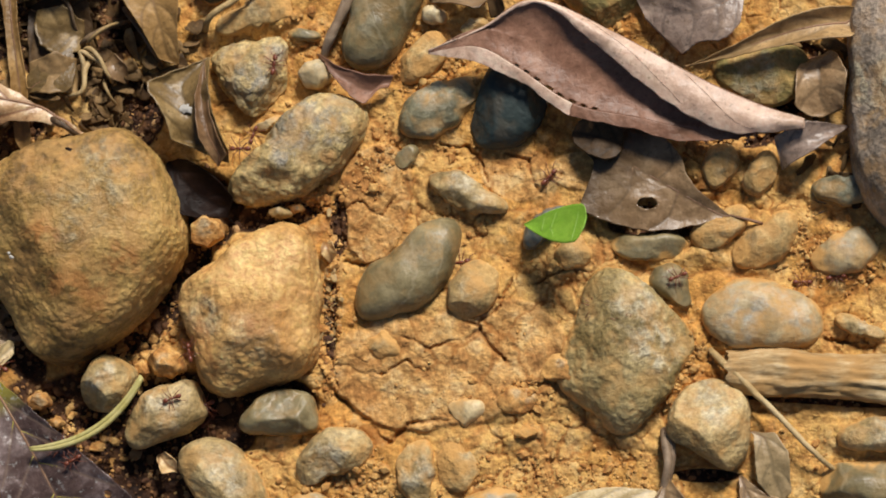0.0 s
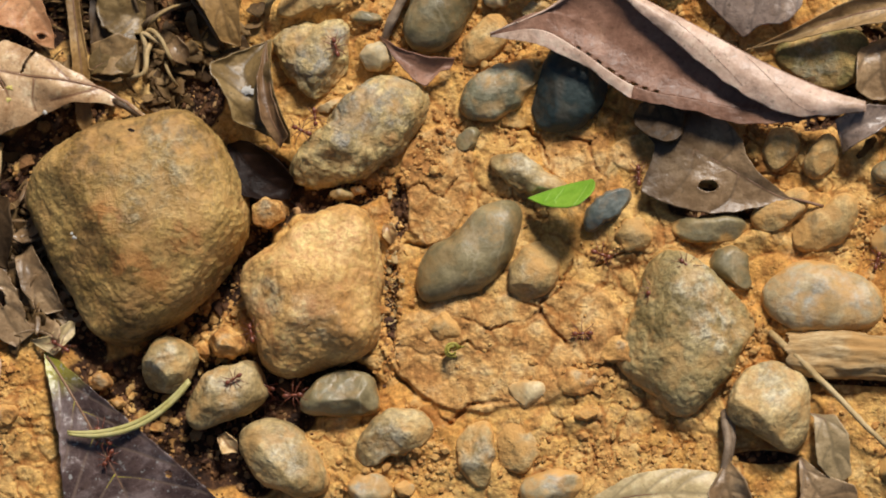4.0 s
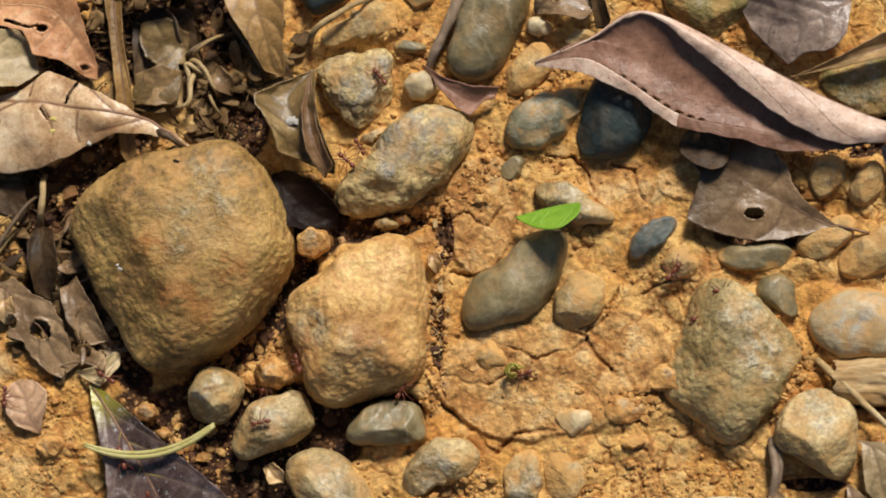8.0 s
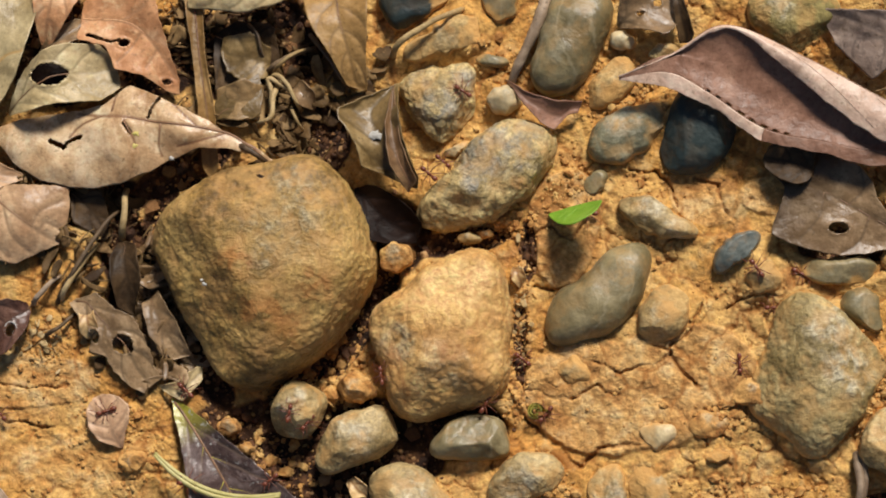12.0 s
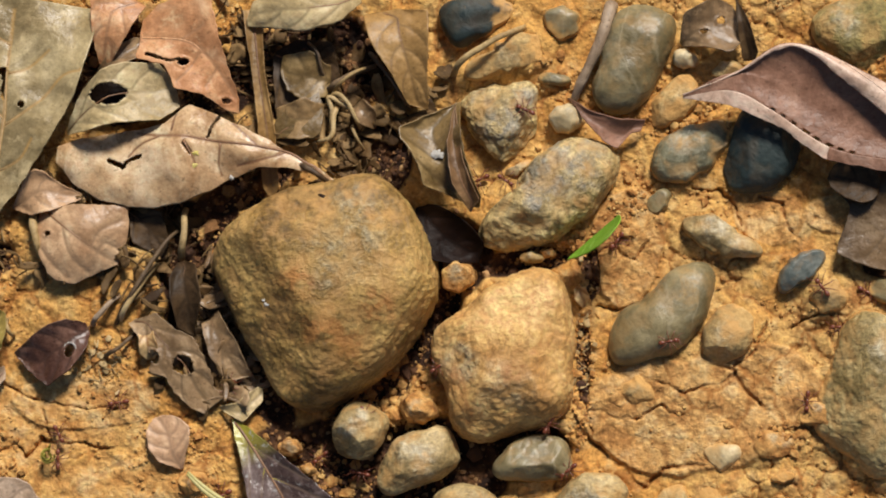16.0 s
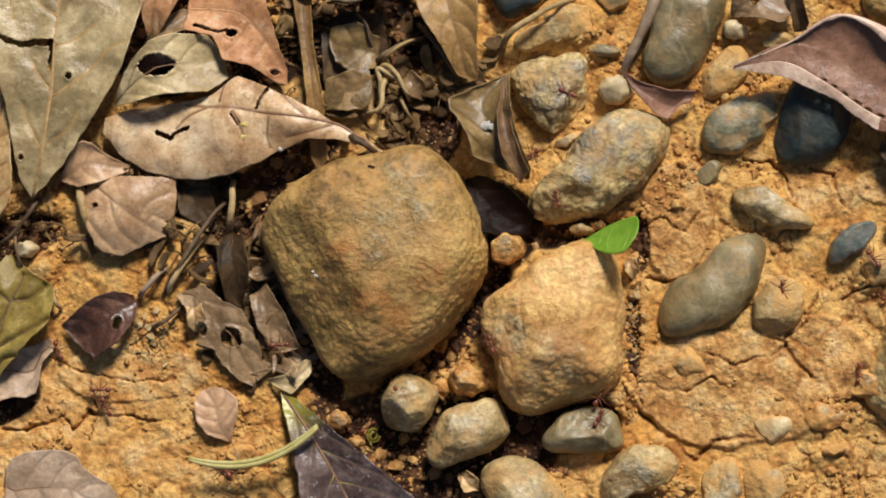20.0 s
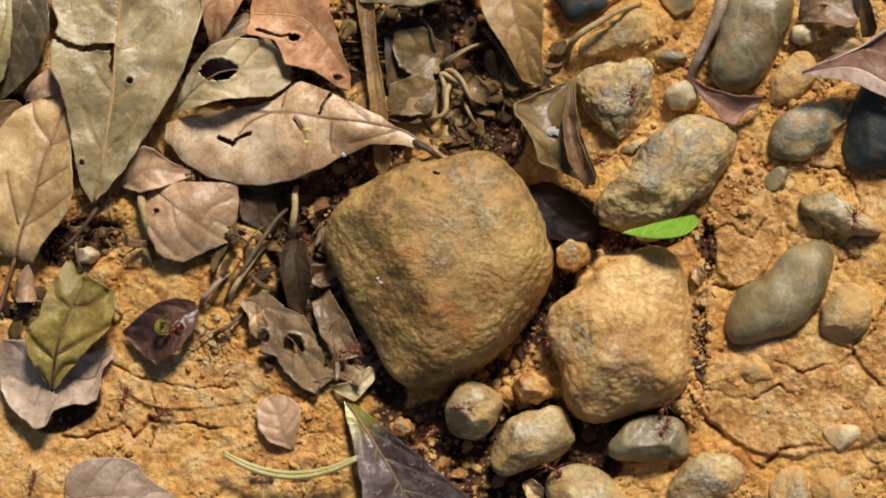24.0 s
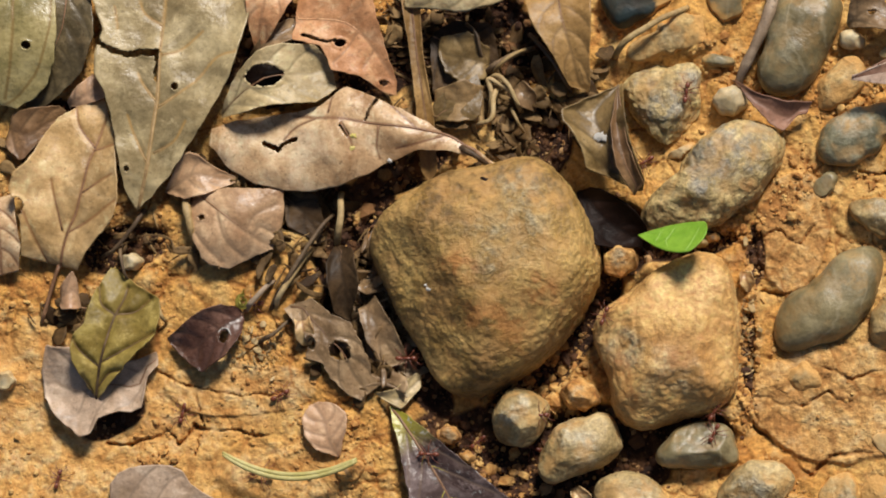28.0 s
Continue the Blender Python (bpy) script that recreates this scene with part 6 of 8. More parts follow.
leaf((-4.9, 14.9), (-9.5, 45.9), (0.6, 1.8, 3.1, 4.1, 4.1, 4.2, 4.2, 4.0, 3.2, 2.3, 1.4, 0.6), (0.1, -2.9, -2.3, -1.6, -1.0, -0.3, -0.2, -0.1, -0.1, 0.1, 0.2, 0.4), "redbrown", "red-brown curled flap of a dead leaf", z=13, cup=0.4, wave=0.5, veins=1, ends=0.7)
leaf((24.1, -6.4), (26.8, -12.5), (0.0, 1.0, 2.8, 2.8, 2.7, 2.7, 2.7, 2.6, 2.3, 1.3, 0.3, -0.6), (0.0, -0.9, -1.1, -1.3, -1.5, -1.7, -1.7, -1.5, -1.3, -1.1, -0.9, -0.7), "veintan", "small pale leaf flake on rubble", z=4, cup=0.3, wave=0.6, veins=1)
leaf((-24, -67.4), (-18.2, -72.5), (0.0, 1.2, 2.6, 2.7, 2.7, 2.8, 2.8, 2.8, 2.8, 1.9, 0.9, 0.0), (0.0, -1.0, -1.4, -1.7, -2.0, -2.4, -2.7, -3.1, -2.3, -1.3, -0.4, 0.0), "veintan", "small pale leaf flake on soil", z=4, cup=0.3, wave=0.6, veins=1)
leaf((-40.4, 45.3), (-34, 39.6), (3.0, 4.5, 4.4, 4.4, 4.3, 4.3, 4.2, 4.2, 3.8, 2.8, 1.8, 0.9), (-0.7, -0.9, -1.1, -1.3, -1.5, -1.7, -1.9, -1.8, -1.5, -1.1, -0.7, -0.4), "greybrown", "small grey leaf scrap in litter", z=5, cup=0.3, wave=0.8, veins=1)
leaf((-100.2, -18.6), (-98.6, -26.6), (2.2, 2.3, 2.4, 2.5, 2.6, 2.8, 2.9, 3.0, 2.7, 2.2, 1.7, 1.2), (-2.4, -2.5, -2.5, -2.6, -2.7, -2.7, -2.8, -2.8, -2.9, -2.5, -2.1, -1.7), "veintan", "pale torn leaf scrap in litter", z=5, cup=0.2, wave=0.8, veins=1)
leaf((-170.8, -15.9), (-163.3, -15.9), (5.6, 6.4, 7.2, 8.1, 8.9, 9.8, 10.5, 9.4, 8.3, 0.0, 0.0, 0.0), (1.3, -0.1, -0.5, -0.5, -0.5, -0.5, -0.5, -0.5, -0.5, 0.0, 0.0, 0.0), "palepink", "pale tip of a torn leaf", z=6, cup=0.1, wave=0.4, veins=1)
leaf((-63.8, 62), (-46.3, 52), (0.8, 3.8, 6.6, 7.4, 8.3, 9.1, 10.0, 10.8, 10.2, 8.1, 6.0, 4.0), (-1.3, -3.9, -6.6, -9.4, -12.1, -14.8, -12.4, -9.5, -8.0, -6.4, -4.9, 2.6), "darkbrown", "dim brown leaf sunk in dark litter", z=2, cup=0.05, wave=1, veins=3)
# added leaf-shaped black sheet that stands for the shade inside the hole
leaf((-119.8, 47.7), (-102.6, 53.2), (0.8, 2.7, 4.7, 6.2, 6.2, 6.2, 6.1, 6.1, 5.2, 4.4, 3.5, 2.7), (-1.2, -4.3, -4.8, -5.2, -5.7, -6.2, -6.2, -5.7, -5.2, -4.7, -4.2, -0.8), "blackpurple", "near-black sheet added as shade under a holed leaf", z=7, cup=0.05, wave=0.6, veins=2, rib="blackpurple")
leaf((109.8, 22.1), (95.6, 24.2), (3.4, 5.3, 5.9, 6.4, 6.4, 6.1, 5.8, 5.5, 4.8, 4.1, 3.1, 1.0), (-0.9, -3.3, -4.1, -4.9, -5.3, -5.4, -5.4, -5.4, -4.9, -4.3, -3.6, -0.7), "darkbrown", "dark brown curled lobe of a dead leaf", z=7.5, cup=0.15, wave=0.5, veins=2, ends=0.8)
leaf((-48.6, 41.0), (-62.4, 40.8), (4.5, 4.5, 4.5, 4.5, 4.5, 4.5, 4.5, 4.5, 4.5, 4.5, 4.5, 1.1), (-5.5, -5.9, -6.4, -6.8, -7.3, -7.0, -6.5, -6.1, -5.7, -5.3, -4.9, -4.5), "tanleaf", "square tan piece of dead leaf in dark litter", z=6, cup=0.1, wave=1, veins=2, ragged=0.8)
leaf((-47.2, 53.9), (-61.6, 55.7), (5.0, 5.3, 5.8, 6.2, 6.6, 6.6, 6.2, 5.8, 5.4, 5.0, 3.1, -1.2), (-4.1, -4.8, -5.5, -6.2, -6.9, -7.3, -6.9, -6.5, -6.2, -5.8, -5.4, -5.1), "olivebrown", "crumpled grey-brown leaf piece in dark litter", z=5, cup=0.15, wave=1.4, veins=2, ragged=0.9)
leaf((-28.0, 70.8), (-22.4, 47.3), (2.4, 7.8, 7.6, 7.5, 7.3, 7.2, 6.5, 5.6, 4.7, 3.9, 3.0, 0.7), (-7.4, -7.2, -7.0, -6.7, -6.5, -5.7, -4.6, -3.4, -2.4, -1.6, -0.9, -0.3), "strip", "torn brown leaf strip beside the litter", z=7, cup=0.2, wave=0.8, veins=2, ragged=0.8)


# ---- twigs and wood ----
def twig(points, r0, r1, bark, label, z=4):
    line = smooth_line([(x, y, z + level(x, y) * 0.4) for x, y in points], 7)
    o = Vector((line[0].x, line[0].y, 0))
    line = [p - o + Vector((0.25 * noise.noise(p / 5.0), 0.25 * noise.noise(p / 4.0 + Vector((9, 0, 0))), 0)) for p in line]
    n = len(line)
    line = [p - Vector((0, 0, max(0.0, z - r1) * (abs(2 * k / (n - 1) - 1)) ** 3)) for k, p in enumerate(line)]
    rad = [(r0 + (r1 - r0) * k / (n - 1)) * (1 + 0.16 * noise.noise(p / 2.5)) for k, p in enumerate(line)]
    vs, fs = tube(line, rad, 10)
    ob = new("twig", mesh_of("twig", [v * MM for v in vs], fs, LEAF[bark]))
    ob.location = (o.x * MM, o.y * MM, 0)
    return tagged(ob, label, "twig")


twig([(34.4, 74.3), (32.0, 64.6), (27.5, 55.0), (23.3, 46.2)], 2, 1.2, "greybark", "grey weathered twig lying among pebbles", 6)
twig([(-11.1, 54.7), (-7.2, 58.6), (0.8, 63.3), (9.5, 68.3)], 1, 0.8, "palebark", "pale bent stem across the stones", 9)
twig([(-48.2, 50.8), (-42.5, 53.9), (-34.5, 57.8)], 1, 0.7, "darkbark", "dark thin twig lying on soil", 6)
twig([(-46.9, 36.2), (-46.0, 44.2), (-46.9, 48.2), (-43.2, 46.6), (-40.0, 44.1), (-38.0, 39.3)], 0.8, 0.6, "palebark", "forked pale dead stem lying on soil", 7)
twig([(-109.6, -16.2), (-102.3, -5.0), (-95.8, 5.4), (-92.3, 10.6)], 0.8, 0.5, "darkbark", "brown twig leaning in the litter", 6)
twig([(-108.2, -15.3), (-104.1, -8.9), (-97.9, 0.7)], 0.9, 0.7, "palebark", "short tan twig lying on soil", 5)
twig([(-134.3, 16.2), (-132.6, 8.9), (-131.4, 2.1)], 1.3, 1, "palebark", "short tan stub of stem", 6)
twig([(-146.8, 12.0), (-149.3, 7.5), (-155.0, 1.0), (-160.0, -1.4)], 0.8, 0.5, "darkbark", "dark thin leaf stalk lying on soil", 5)
twig([(-113.2, -25.8), (-108.3, -23.4), (-104.2, -19.4)], 0.7, 0.5, "darkbark", "short dark twig lying on soil", 4)
twig([(-90.9, 2.2), (-89.3, 10.2), (-89.7, 16.7)], 1.1, 0.9, "palebark", "tan stick in dark litter", 6)
twig([(134.1, -36.9), (142.8, -44.8), (152.2, -54.1), (163.1, -65.0), (169.3, -70.4)], 1.05, 0.7, "palebark", "thin bent plant stem lying on soil", 7)
twig([(121.5, -59.5), (122.4, -69.0), (120.8, -78.5)], 1.3, 1, "greybark", "short upright grey stem lying on soil", 5)
twig([(-153.8, 2.5), (-152.1, -3.9), (-150.4, -8.8)], 0.5, 0.4, "darkbark", "dark leaf stalk lying on soil", 7)
twig([(-142.8, -15.2), (-140.3, -20.0)], 0.8, 0.5, "palebark", "pale stem end lying on soil", 4)
twig([(122.2, -59.1), (123.8, -65.4), (122.2, -76.4)], 1.2, 0.9, "greybark", "grey stem on clay lying on soil", 4)
twig([(-116.8, -16.6), (-113.1, -12.9), (-109.0, -8.4)], 0.9, 0.7, "greybark", "grey-white stalk end of a fallen leaf", 5)
twig([(-56.7, 29.7), (-51.0, 27.0), (-45.8, 23.2)], 1.1, 0.6, "darkbark", "dark dried stalk of a curled leaf", 9)
twig([(-91.2, -18.6), (-96.1, -23.4), (-99.3, -26.6)], 0.5, 0.4, "darkbark", "thin dark stalk in leaf litter", 4)
twig([(-47.9, 47.6), (-44.4, 49.2), (-41.1, 46.7), (-38.7, 41.9), (-37.6, 39.4)], 0.75, 0.5, "palebark", "pale crooked rootlet in dark litter", 8)
twig([(-44.0, 48.4), (-45.2, 42.7), (-46.0, 37.1), (-51.6, 35.4)], 0.9, 0.6, "palebark", "pale flattened rootlet in dark litter", 7)
twig([(-46.8, 49.7), (-41.1, 54.0), (-35.5, 57.7)], 0.6, 0.4, "palebark", "thin tan rootlet across the litter", 8)
twig([(-40.8, 41.1), (-38.9, 37.0), (-36.9, 33.0)], 0.6, 0.4, "palebark", "thin pale rootlet in dark litter", 6)
twig([(-35.5, 61.6), (-30.7, 56.2), (-26.7, 50.6), (-23.8, 44.9)], 0.7, 0.5, "darkbark", "dark bent rootlet in the litter", 7)
twig([(-54.1, 65.4), (-50.0, 60.5), (-48.9, 54.1)], 0.6, 0.4, "darkbark", "dark fibre standing in the litter", 6)



def weathered_log():
    """A split piece of pale weathered wood with a hollow, broken end."""
    a, b = Vector((139.0, -42.6, 2.6)), Vector((194.2, -45.4, 3.6))
    axis = (b - a).normalized()
    side = Vector((-axis.y, axis.x, 0))
    up = axis.cross(side) * -1
    up = Vector((0, 0, 1)) if abs(up.z) < 0.5 else up * (1 if up.z > 0 else -1)
    n, sides = 120, 56
    length = (b - a).length
    verts, faces = [], []
    for i in range(n + 1):
        u = i / n
        half = 5.4 + 0.9 * min(1.0, (u * 4)) ** 0.8 + 0.4 * math.sin(u * 9)
        for k in range(sides):
            w = 2 * math.pi * k / sides
            groove = 0.55 * noise.noise(Vector((u * 3.0, 3.4 * math.cos(w), 3.4 * math.sin(w)))) + 0.4 * noise.noise(Vector((u * 7.0, 9 * math.cos(w), 9 * math.sin(w)))) + 0.18 * noise.noise(Vector((u * 22.0, 18 * math.cos(w), 18 * math.sin(w))))
            r = 1 + 0.34 * groove - 0.34 * math.exp(-((u - 0.2) / 0.07) ** 2 - ((w - 1.75) / 0.5) ** 2) - 0.2 * math.exp(-((w - 4.4) / 0.35) ** 2)
            start = 3.2 * noise.noise(Vector((2.2 * math.cos(w), 2.2 * math.sin(w), 4.0))) * (1 - u) ** 6
            verts.append(a - Vector((a.x, a.y, 0)) + axis * (u * length + start) + side * (half * r * math.cos(w)) + up * (half * 0.72 * r * math.sin(w)))
    for i in range(n):
        for k in range(sides):
            q = (k + 1) % sides
            faces.append((i * sides + k, (i + 1) * sides + k, (i + 1) * sides + q, i * sides + q))
    # hollow broken end
    end = [verts[k].copy() for k in range(sides)]
    c = sum(end, Vector()) / sides
    inner, inner_faces = list(end), []
    for depth, wide in ((1.5, 0.72), (9.0, 0.5)):
        inner += [c + (v - c) * wide + axis * depth for v in end]
    for k in range(sides):
        q = (k + 1) % sides
        inner_faces += [(k, q, sides + q, sides + k), (sides + k, sides + q, 2 * sides + q, 2 * sides + k)]
    inner_faces.append(tuple(2 * sides + k for k in range(sides)))
    faces.append(tuple(n * sides + k for k in range(sides)))
    ob = new("dead_branch")
    ob.location = (a.x * MM, a.y * MM, 0)
    part("wood", mesh_of("wood", [v * MM for v in verts], faces, WOOD), ob)
    part("hollow_end", mesh_of("hollow_end", [v * MM for v in inner], inner_faces, WOOD), ob, "dark hollow broken end")
    return tagged(ob, "pale weathered piece of dead branch half sunk in clay", "branch")


def wood_mat():
    m, n, l, p = nodes_of("weathered_wood")
    tc, mp = n.new("ShaderNodeTexCoord"), n.new("ShaderNodeMapping")
    l.new(tc.outputs["Object"], mp.inputs["Vector"])
    mp.inputs["Rotation"].default_value, mp.inputs["Scale"].default_value = (0, 0, 0.1), (0.16, 1, 1)
    fibre = tex(n, l, mp.outputs[0], 420, 8, 0.7)
    broad = tex(n, l, tc.outputs["Object"], 90, 5, 0.6)
    col = ramp(n, l, fibre, (0.36, (0.20, 0.12, 0.045)), (0.5, (0.45, 0.31, 0.145)), (0.64, (0.64, 0.49, 0.28)))
    col = mix(n, l, ramp(n, l, broad, (0.42, (0.0,)), (0.62, (0.8,))), col, (0.42, 0.225, 0.065))
    l.new(col, p.inputs["Base Color"])
    p.inputs["Roughness"].default_value = 0.8
    l.new(bump(n, l, fibre, 0.0012, 0.6), p.inputs["Normal"])
    return m


WOOD = wood_mat()
weathered_log()


# ---- loose grains and litter ----
PHI = (1 + 5 ** 0.5) / 2
ICO = np.array([(-1, PHI, 0), (1, PHI, 0), (-1, -PHI, 0), (1, -PHI, 0), (0, -1, PHI), (0, 1, PHI), (0, -1, -PHI), (0, 1, -PHI), (PHI, 0, -1), (PHI, 0, 1), (-PHI, 0, -1), (-PHI, 0, 1)]) / math.hypot(1, PHI)
ICO_FACES = np.array([(0, 11, 5), (0, 5, 1), (0, 1, 7), (0, 7, 10), (0, 10, 11), (1, 5, 9), (5, 11, 4), (11, 10, 2), (10, 7, 6), (7, 1, 8), (3, 9, 4), (3, 4, 2), (3, 2, 6), (3, 6, 8), (3, 8, 9), (4, 9, 5), (2, 4, 11), (6, 2, 10), (8, 6, 7), (9, 8, 1)])


def grains(name, xs, ys, sizes, material, label, seed):
    rng = np.random.default_rng(seed)
    n = len(xs)
    zs = ground_height(xs, ys)
    scale = sizes[:, None, None] * rng.uniform(0.6, 1.25, (n, 1, 3)) * rng.uniform(0.72, 1.2, (n, 12, 1))
    turn = rng.uniform(0, 2 * math.pi, n)
    c, s = np.cos(turn)[:, None], np.sin(turn)[:, None]
    v = ICO[None] * scale
    vx, vy = v[..., 0] * c - v[..., 1] * s, v[..., 0] * s + v[..., 1] * c
    co = np.stack([vx + xs[:, None], vy + ys[:, None], v[..., 2] * 0.8 + (zs + sizes * 0.25)[:, None]], -1).reshape(-1, 3) * MM
    faces = (ICO_FACES[None] + 12 * np.arange(n)[:, None, None]).reshape(-1, 3)
    ob = new(name, mesh_of(name, co.tolist(), faces.tolist(), material, smooth=False))
    return tagged(ob, label, "soil", kind="stuff")


def scatter_grains():
    rng = np.random.default_rng(5)
    x, y = rng.uniform(-200, 190, 60000), rng.uniform(-88, 88, 60000)
    loose = hollow_mask(x, y)[0]
    keep = rng.uniform(0, 1, 60000) < loose * 0.5
    x, y = x[keep], y[keep]
    grains("soil_crumbs", x, y, 0.22 + rng.gamma(1.6, 0.24, len(x)), GRAIN, "loose dark red-brown soil crumbs in the hollows", 6)
    x, y = rng.uniform(-200, 190, 44000), rng.uniform(-88, 88, 44000)
    keep = rng.uniform(0, 1, 44000) < np.clip(fbm(x, y, 16.0, 3, 71) * 1.6 - 0.1, 0, 0.5) * (1 - 0.6 * sun_patch_mask(x, y)) * (1 - 0.85 * plate_mask(x, y)[0])
    x, y = x[keep], y[keep]
    grains("clay_crumbs", x, y, 0.15 + rng.gamma(1.5, 0.19, len(x)), ROCK["crumb"], "small orange crumbs of clay on the ground", 7)
    # narrow bands of rubble along the slab's edges
    bx, by, size = [], [], []
    for (x0, y0), (x1, y1), wide, count, big in BANDS:
        t = rng.uniform(0, 1, count)
        bx.append(x0 + (x1 - x0) * t + rng.normal(0, wide, count))
        by.append(y0 + (y1 - y0) * t + rng.normal(0, wide, count))
        size.append(0.30 * big * rng.gamma(1.6, 0.55, count) + 0.12)
    grains("soil_crumbs", np.concatenate(bx[:2]), np.concatenate(by[:2]), np.concatenate(size[:2]), ROCK["clay"], "brown clay crumbs beside the angular rock", 9)
    bx, by, size = bx[2:], by[2:], size[2:]
    grains("rubble", np.concatenate(bx), np.concatenate(by), np.concatenate(size), ROCK["crumb"], "broken clay rubble between rocks and slabs", 8)


BANDS = [
    ((25.7, -4.9), (25.3, -48.5), 1.9, 368, 1.3),
    ((8.4, 2.9), (29.7, 6.4), 2.2, 224, 1.7),
    ((44.2, 42.1), (60.4, 45.2), 3.0, 192, 1.6),
    ((14.6, 52.1), (27.7, 50.3), 2.6, 176, 1.6),
    ((34.6, 8.1), (42.7, 24.2), 2.5, 144, 1.4),
    ((22.2, -69.5), (45.0, -77.3), 4.0, 272, 1.7),
    ((77.2, -49.8), (88.4, -48.2), 2.4, 128, 1.9),
    ((70.9, -73.8), (114.1, -71.8), 3.5, 320, 1.3),
    ((129.1, -40.0), (122.0, -49.6), 2.0, 144, 1.3),
    ((128.1, 20.6), (144.0, 23.0), 2.2, 208, 1.5),
    ((153.6, -8.1), (181.9, -12.9), 5.0, 272, 1.4),
    ((-99.9, -55.5), (-82.0, -50.7), 5.0, 200, 1.2),
    ((-118.0, -31.3), (-108.2, -24.9), 4.0, 352, 1.2),
    ((-44.9, -45.8), (-22.4, -31.5), 4.0, 192, 2.6),
    ((-19.1, -47.9), (-29.1, -41.4), 4.0, 96, 2.4),
    ((-62.3, -53.1), (-37.0, -67.6), 4.5, 144, 2.2),
]
scatter_grains()


def litter(name, zones, count, material, label, seed, size=1.0):
    """Scraps of rotted leaf and fibre, bent and overlapping, joined."""
    rnd = random.Random(seed)
    verts, faces = [], []
    for k in range(count):
        zx, zy, rx, ry = zones[rnd.randrange(len(zones))]
        x, y = zx + rnd.gauss(0, rx * 0.5), zy + rnd.gauss(0, ry * 0.5)
        z = level(x, y) + size * rnd.uniform(0.3, 3.2)
        long, wide = size * rnd.uniform(3, 11), size * rnd.uniform(0.8, 4.5)
        if rnd.random() < 0.35:
            wide = size * rnd.uniform(0.3, 0.7)
        turn = pose(0, 0, 0, rnd.gauss(0, 22), rnd.gauss(0, 22), rnd.uniform(0, 360))
        curl, sway, start = rnd.uniform(-0.08, 0.08), rnd.uniform(-0.06, 0.06), len(verts)
        for i in range(7):
            u = i / 6 - 0.5
            half = wide * (0.5 + 0.35 * noise.noise(Vector((k * 3.1, u * 3, 0)))) * (1 - (2 * abs(u)) ** 4 * 0.6)
            for j in range(4):
                v = j / 1.5 - 1
                q = turn @ Vector((u * long + 0.3 * noise.noise(Vector((k, u * 9, v * 3))), v * half + sway * (u * long) ** 2, curl * (u * long) ** 2 + 0.10 * half * v * v))
                verts.append((Vector((x, y, z)) + q) * MM)
        for i in range(6):
            for j in range(3):
                a = start + i * 4 + j
                faces.append((a, a + 1, a + 5, a + 4))
    ob = new(name, mesh_of(name, verts, faces, material))
    mod = ob.modifiers.new("thickness", "SOLIDIFY")
    mod.thickness = 0.2 * MM
    return tagged(ob, label, "leaf litter", kind="stuff")


litter("leaf_litter", [(-54.5, 53.9, 22, 16), (-41.6, 42.4, 16, 14), (-83.8, 33.2, 30, 14), (-41.6, 31.2, 12, 8), (-74.1, 62.3, 20, 14), (-54.1, 57.3, 22, 18)], 300, LEAF["litter"], "dark rotting scraps of leaves and fibres", 3)
litter("leaf_litter", [(-95.2, -2.3, 16, 18), (-83.7, -24.9, 12, 18), (-103.4, 9.1, 18, 10), (-74.0, -18.5, 6, 18)], 170, LEAF["litter"], "brown leaf scraps and fibres beside the boulder", 4)
litter("leaf_litter", [(-176.4, 30.9, 22, 16), (-139.6, 2.8, 26, 8), (-164.4, -18.2, 14, 8), (-116.6, 18.9, 24, 6)], 130, LEAF["litter"], "dark leaf scraps under larger leaves", 5)
litter("leaf_litter", [(156.7, 39.7, 22, 12), (172.5, 14.1, 12, 16), (-21.7, 42.5, 10, 14)], 70, LEAF["litter"], "dark scraps under dry leaves by a large rock", 6)
litter("leaf_litter", [(-73, -28, 6, 14), (-85, -22, 9, 14), (-80, -8, 6, 12)], 90, LEAF["greybrown"], "crumpled grey-brown scraps of dead leaves", 8, 1.25)
litter("rootlets", [(-114.8, -28.1, 10, 7), (25.9, -21.1, 2.5, 18), (-83.7, -34.6, 8, 6)], 110, LEAF["palebark"], "tangled pale rootlets and flakes on the clay", 7, 0.42)


# ---- small marks ----
def mark(name, thing, x, y, z, size, material, label):
    """A small crust or dropping stuck to a thing: a low uneven blob, its part."""
    verts, faces = [], []
    n = 16
    for j in range(5):
        for i in range(n):
            a = 2 * math.pi * i / n
            r = size * (1 - (j / 4) ** 1.6) * (1 + 0.8 * noise.noise(Vector((math.cos(a) * 1.7 + x, math.sin(a) * 1.7 + y, 0))))
            verts.append(Vector((x + r * math.cos(a), y + r * math.sin(a) * 0.8, z - 0.35 + 0.5 * (j / 4) ** 0.7)) * MM - thing.location)
    for j in range(4):
        for i in range(n):
            q = (i + 1) % n
            faces.append((j * n + i, j * n + q, (j + 1) * n + q, (j + 1) * n + i))
    return part(name, mesh_of(name, verts, faces, material), thing, label)


def nearest_thing(x, y, z):
    """The boulder or leaf whose surface passes nearest to a place, in mm."""
    best, found = 1e9, None
    for ob in scene.objects:
        if ob.type != "MESH" or ob.name.split(".")[0] not in ("boulder", "blade"):
            continue
        top = ob.parent or ob
        o = top.location
        co = np.empty(len(ob.data.vertices) * 3)
        ob.data.vertices.foreach_get("co", co)
        d = np.abs(co.reshape(-1, 3) + np.array(o) - np.array((x, y, z)) * MM).max(1).min()
        if d < best:
            best, found = d, top
    return found


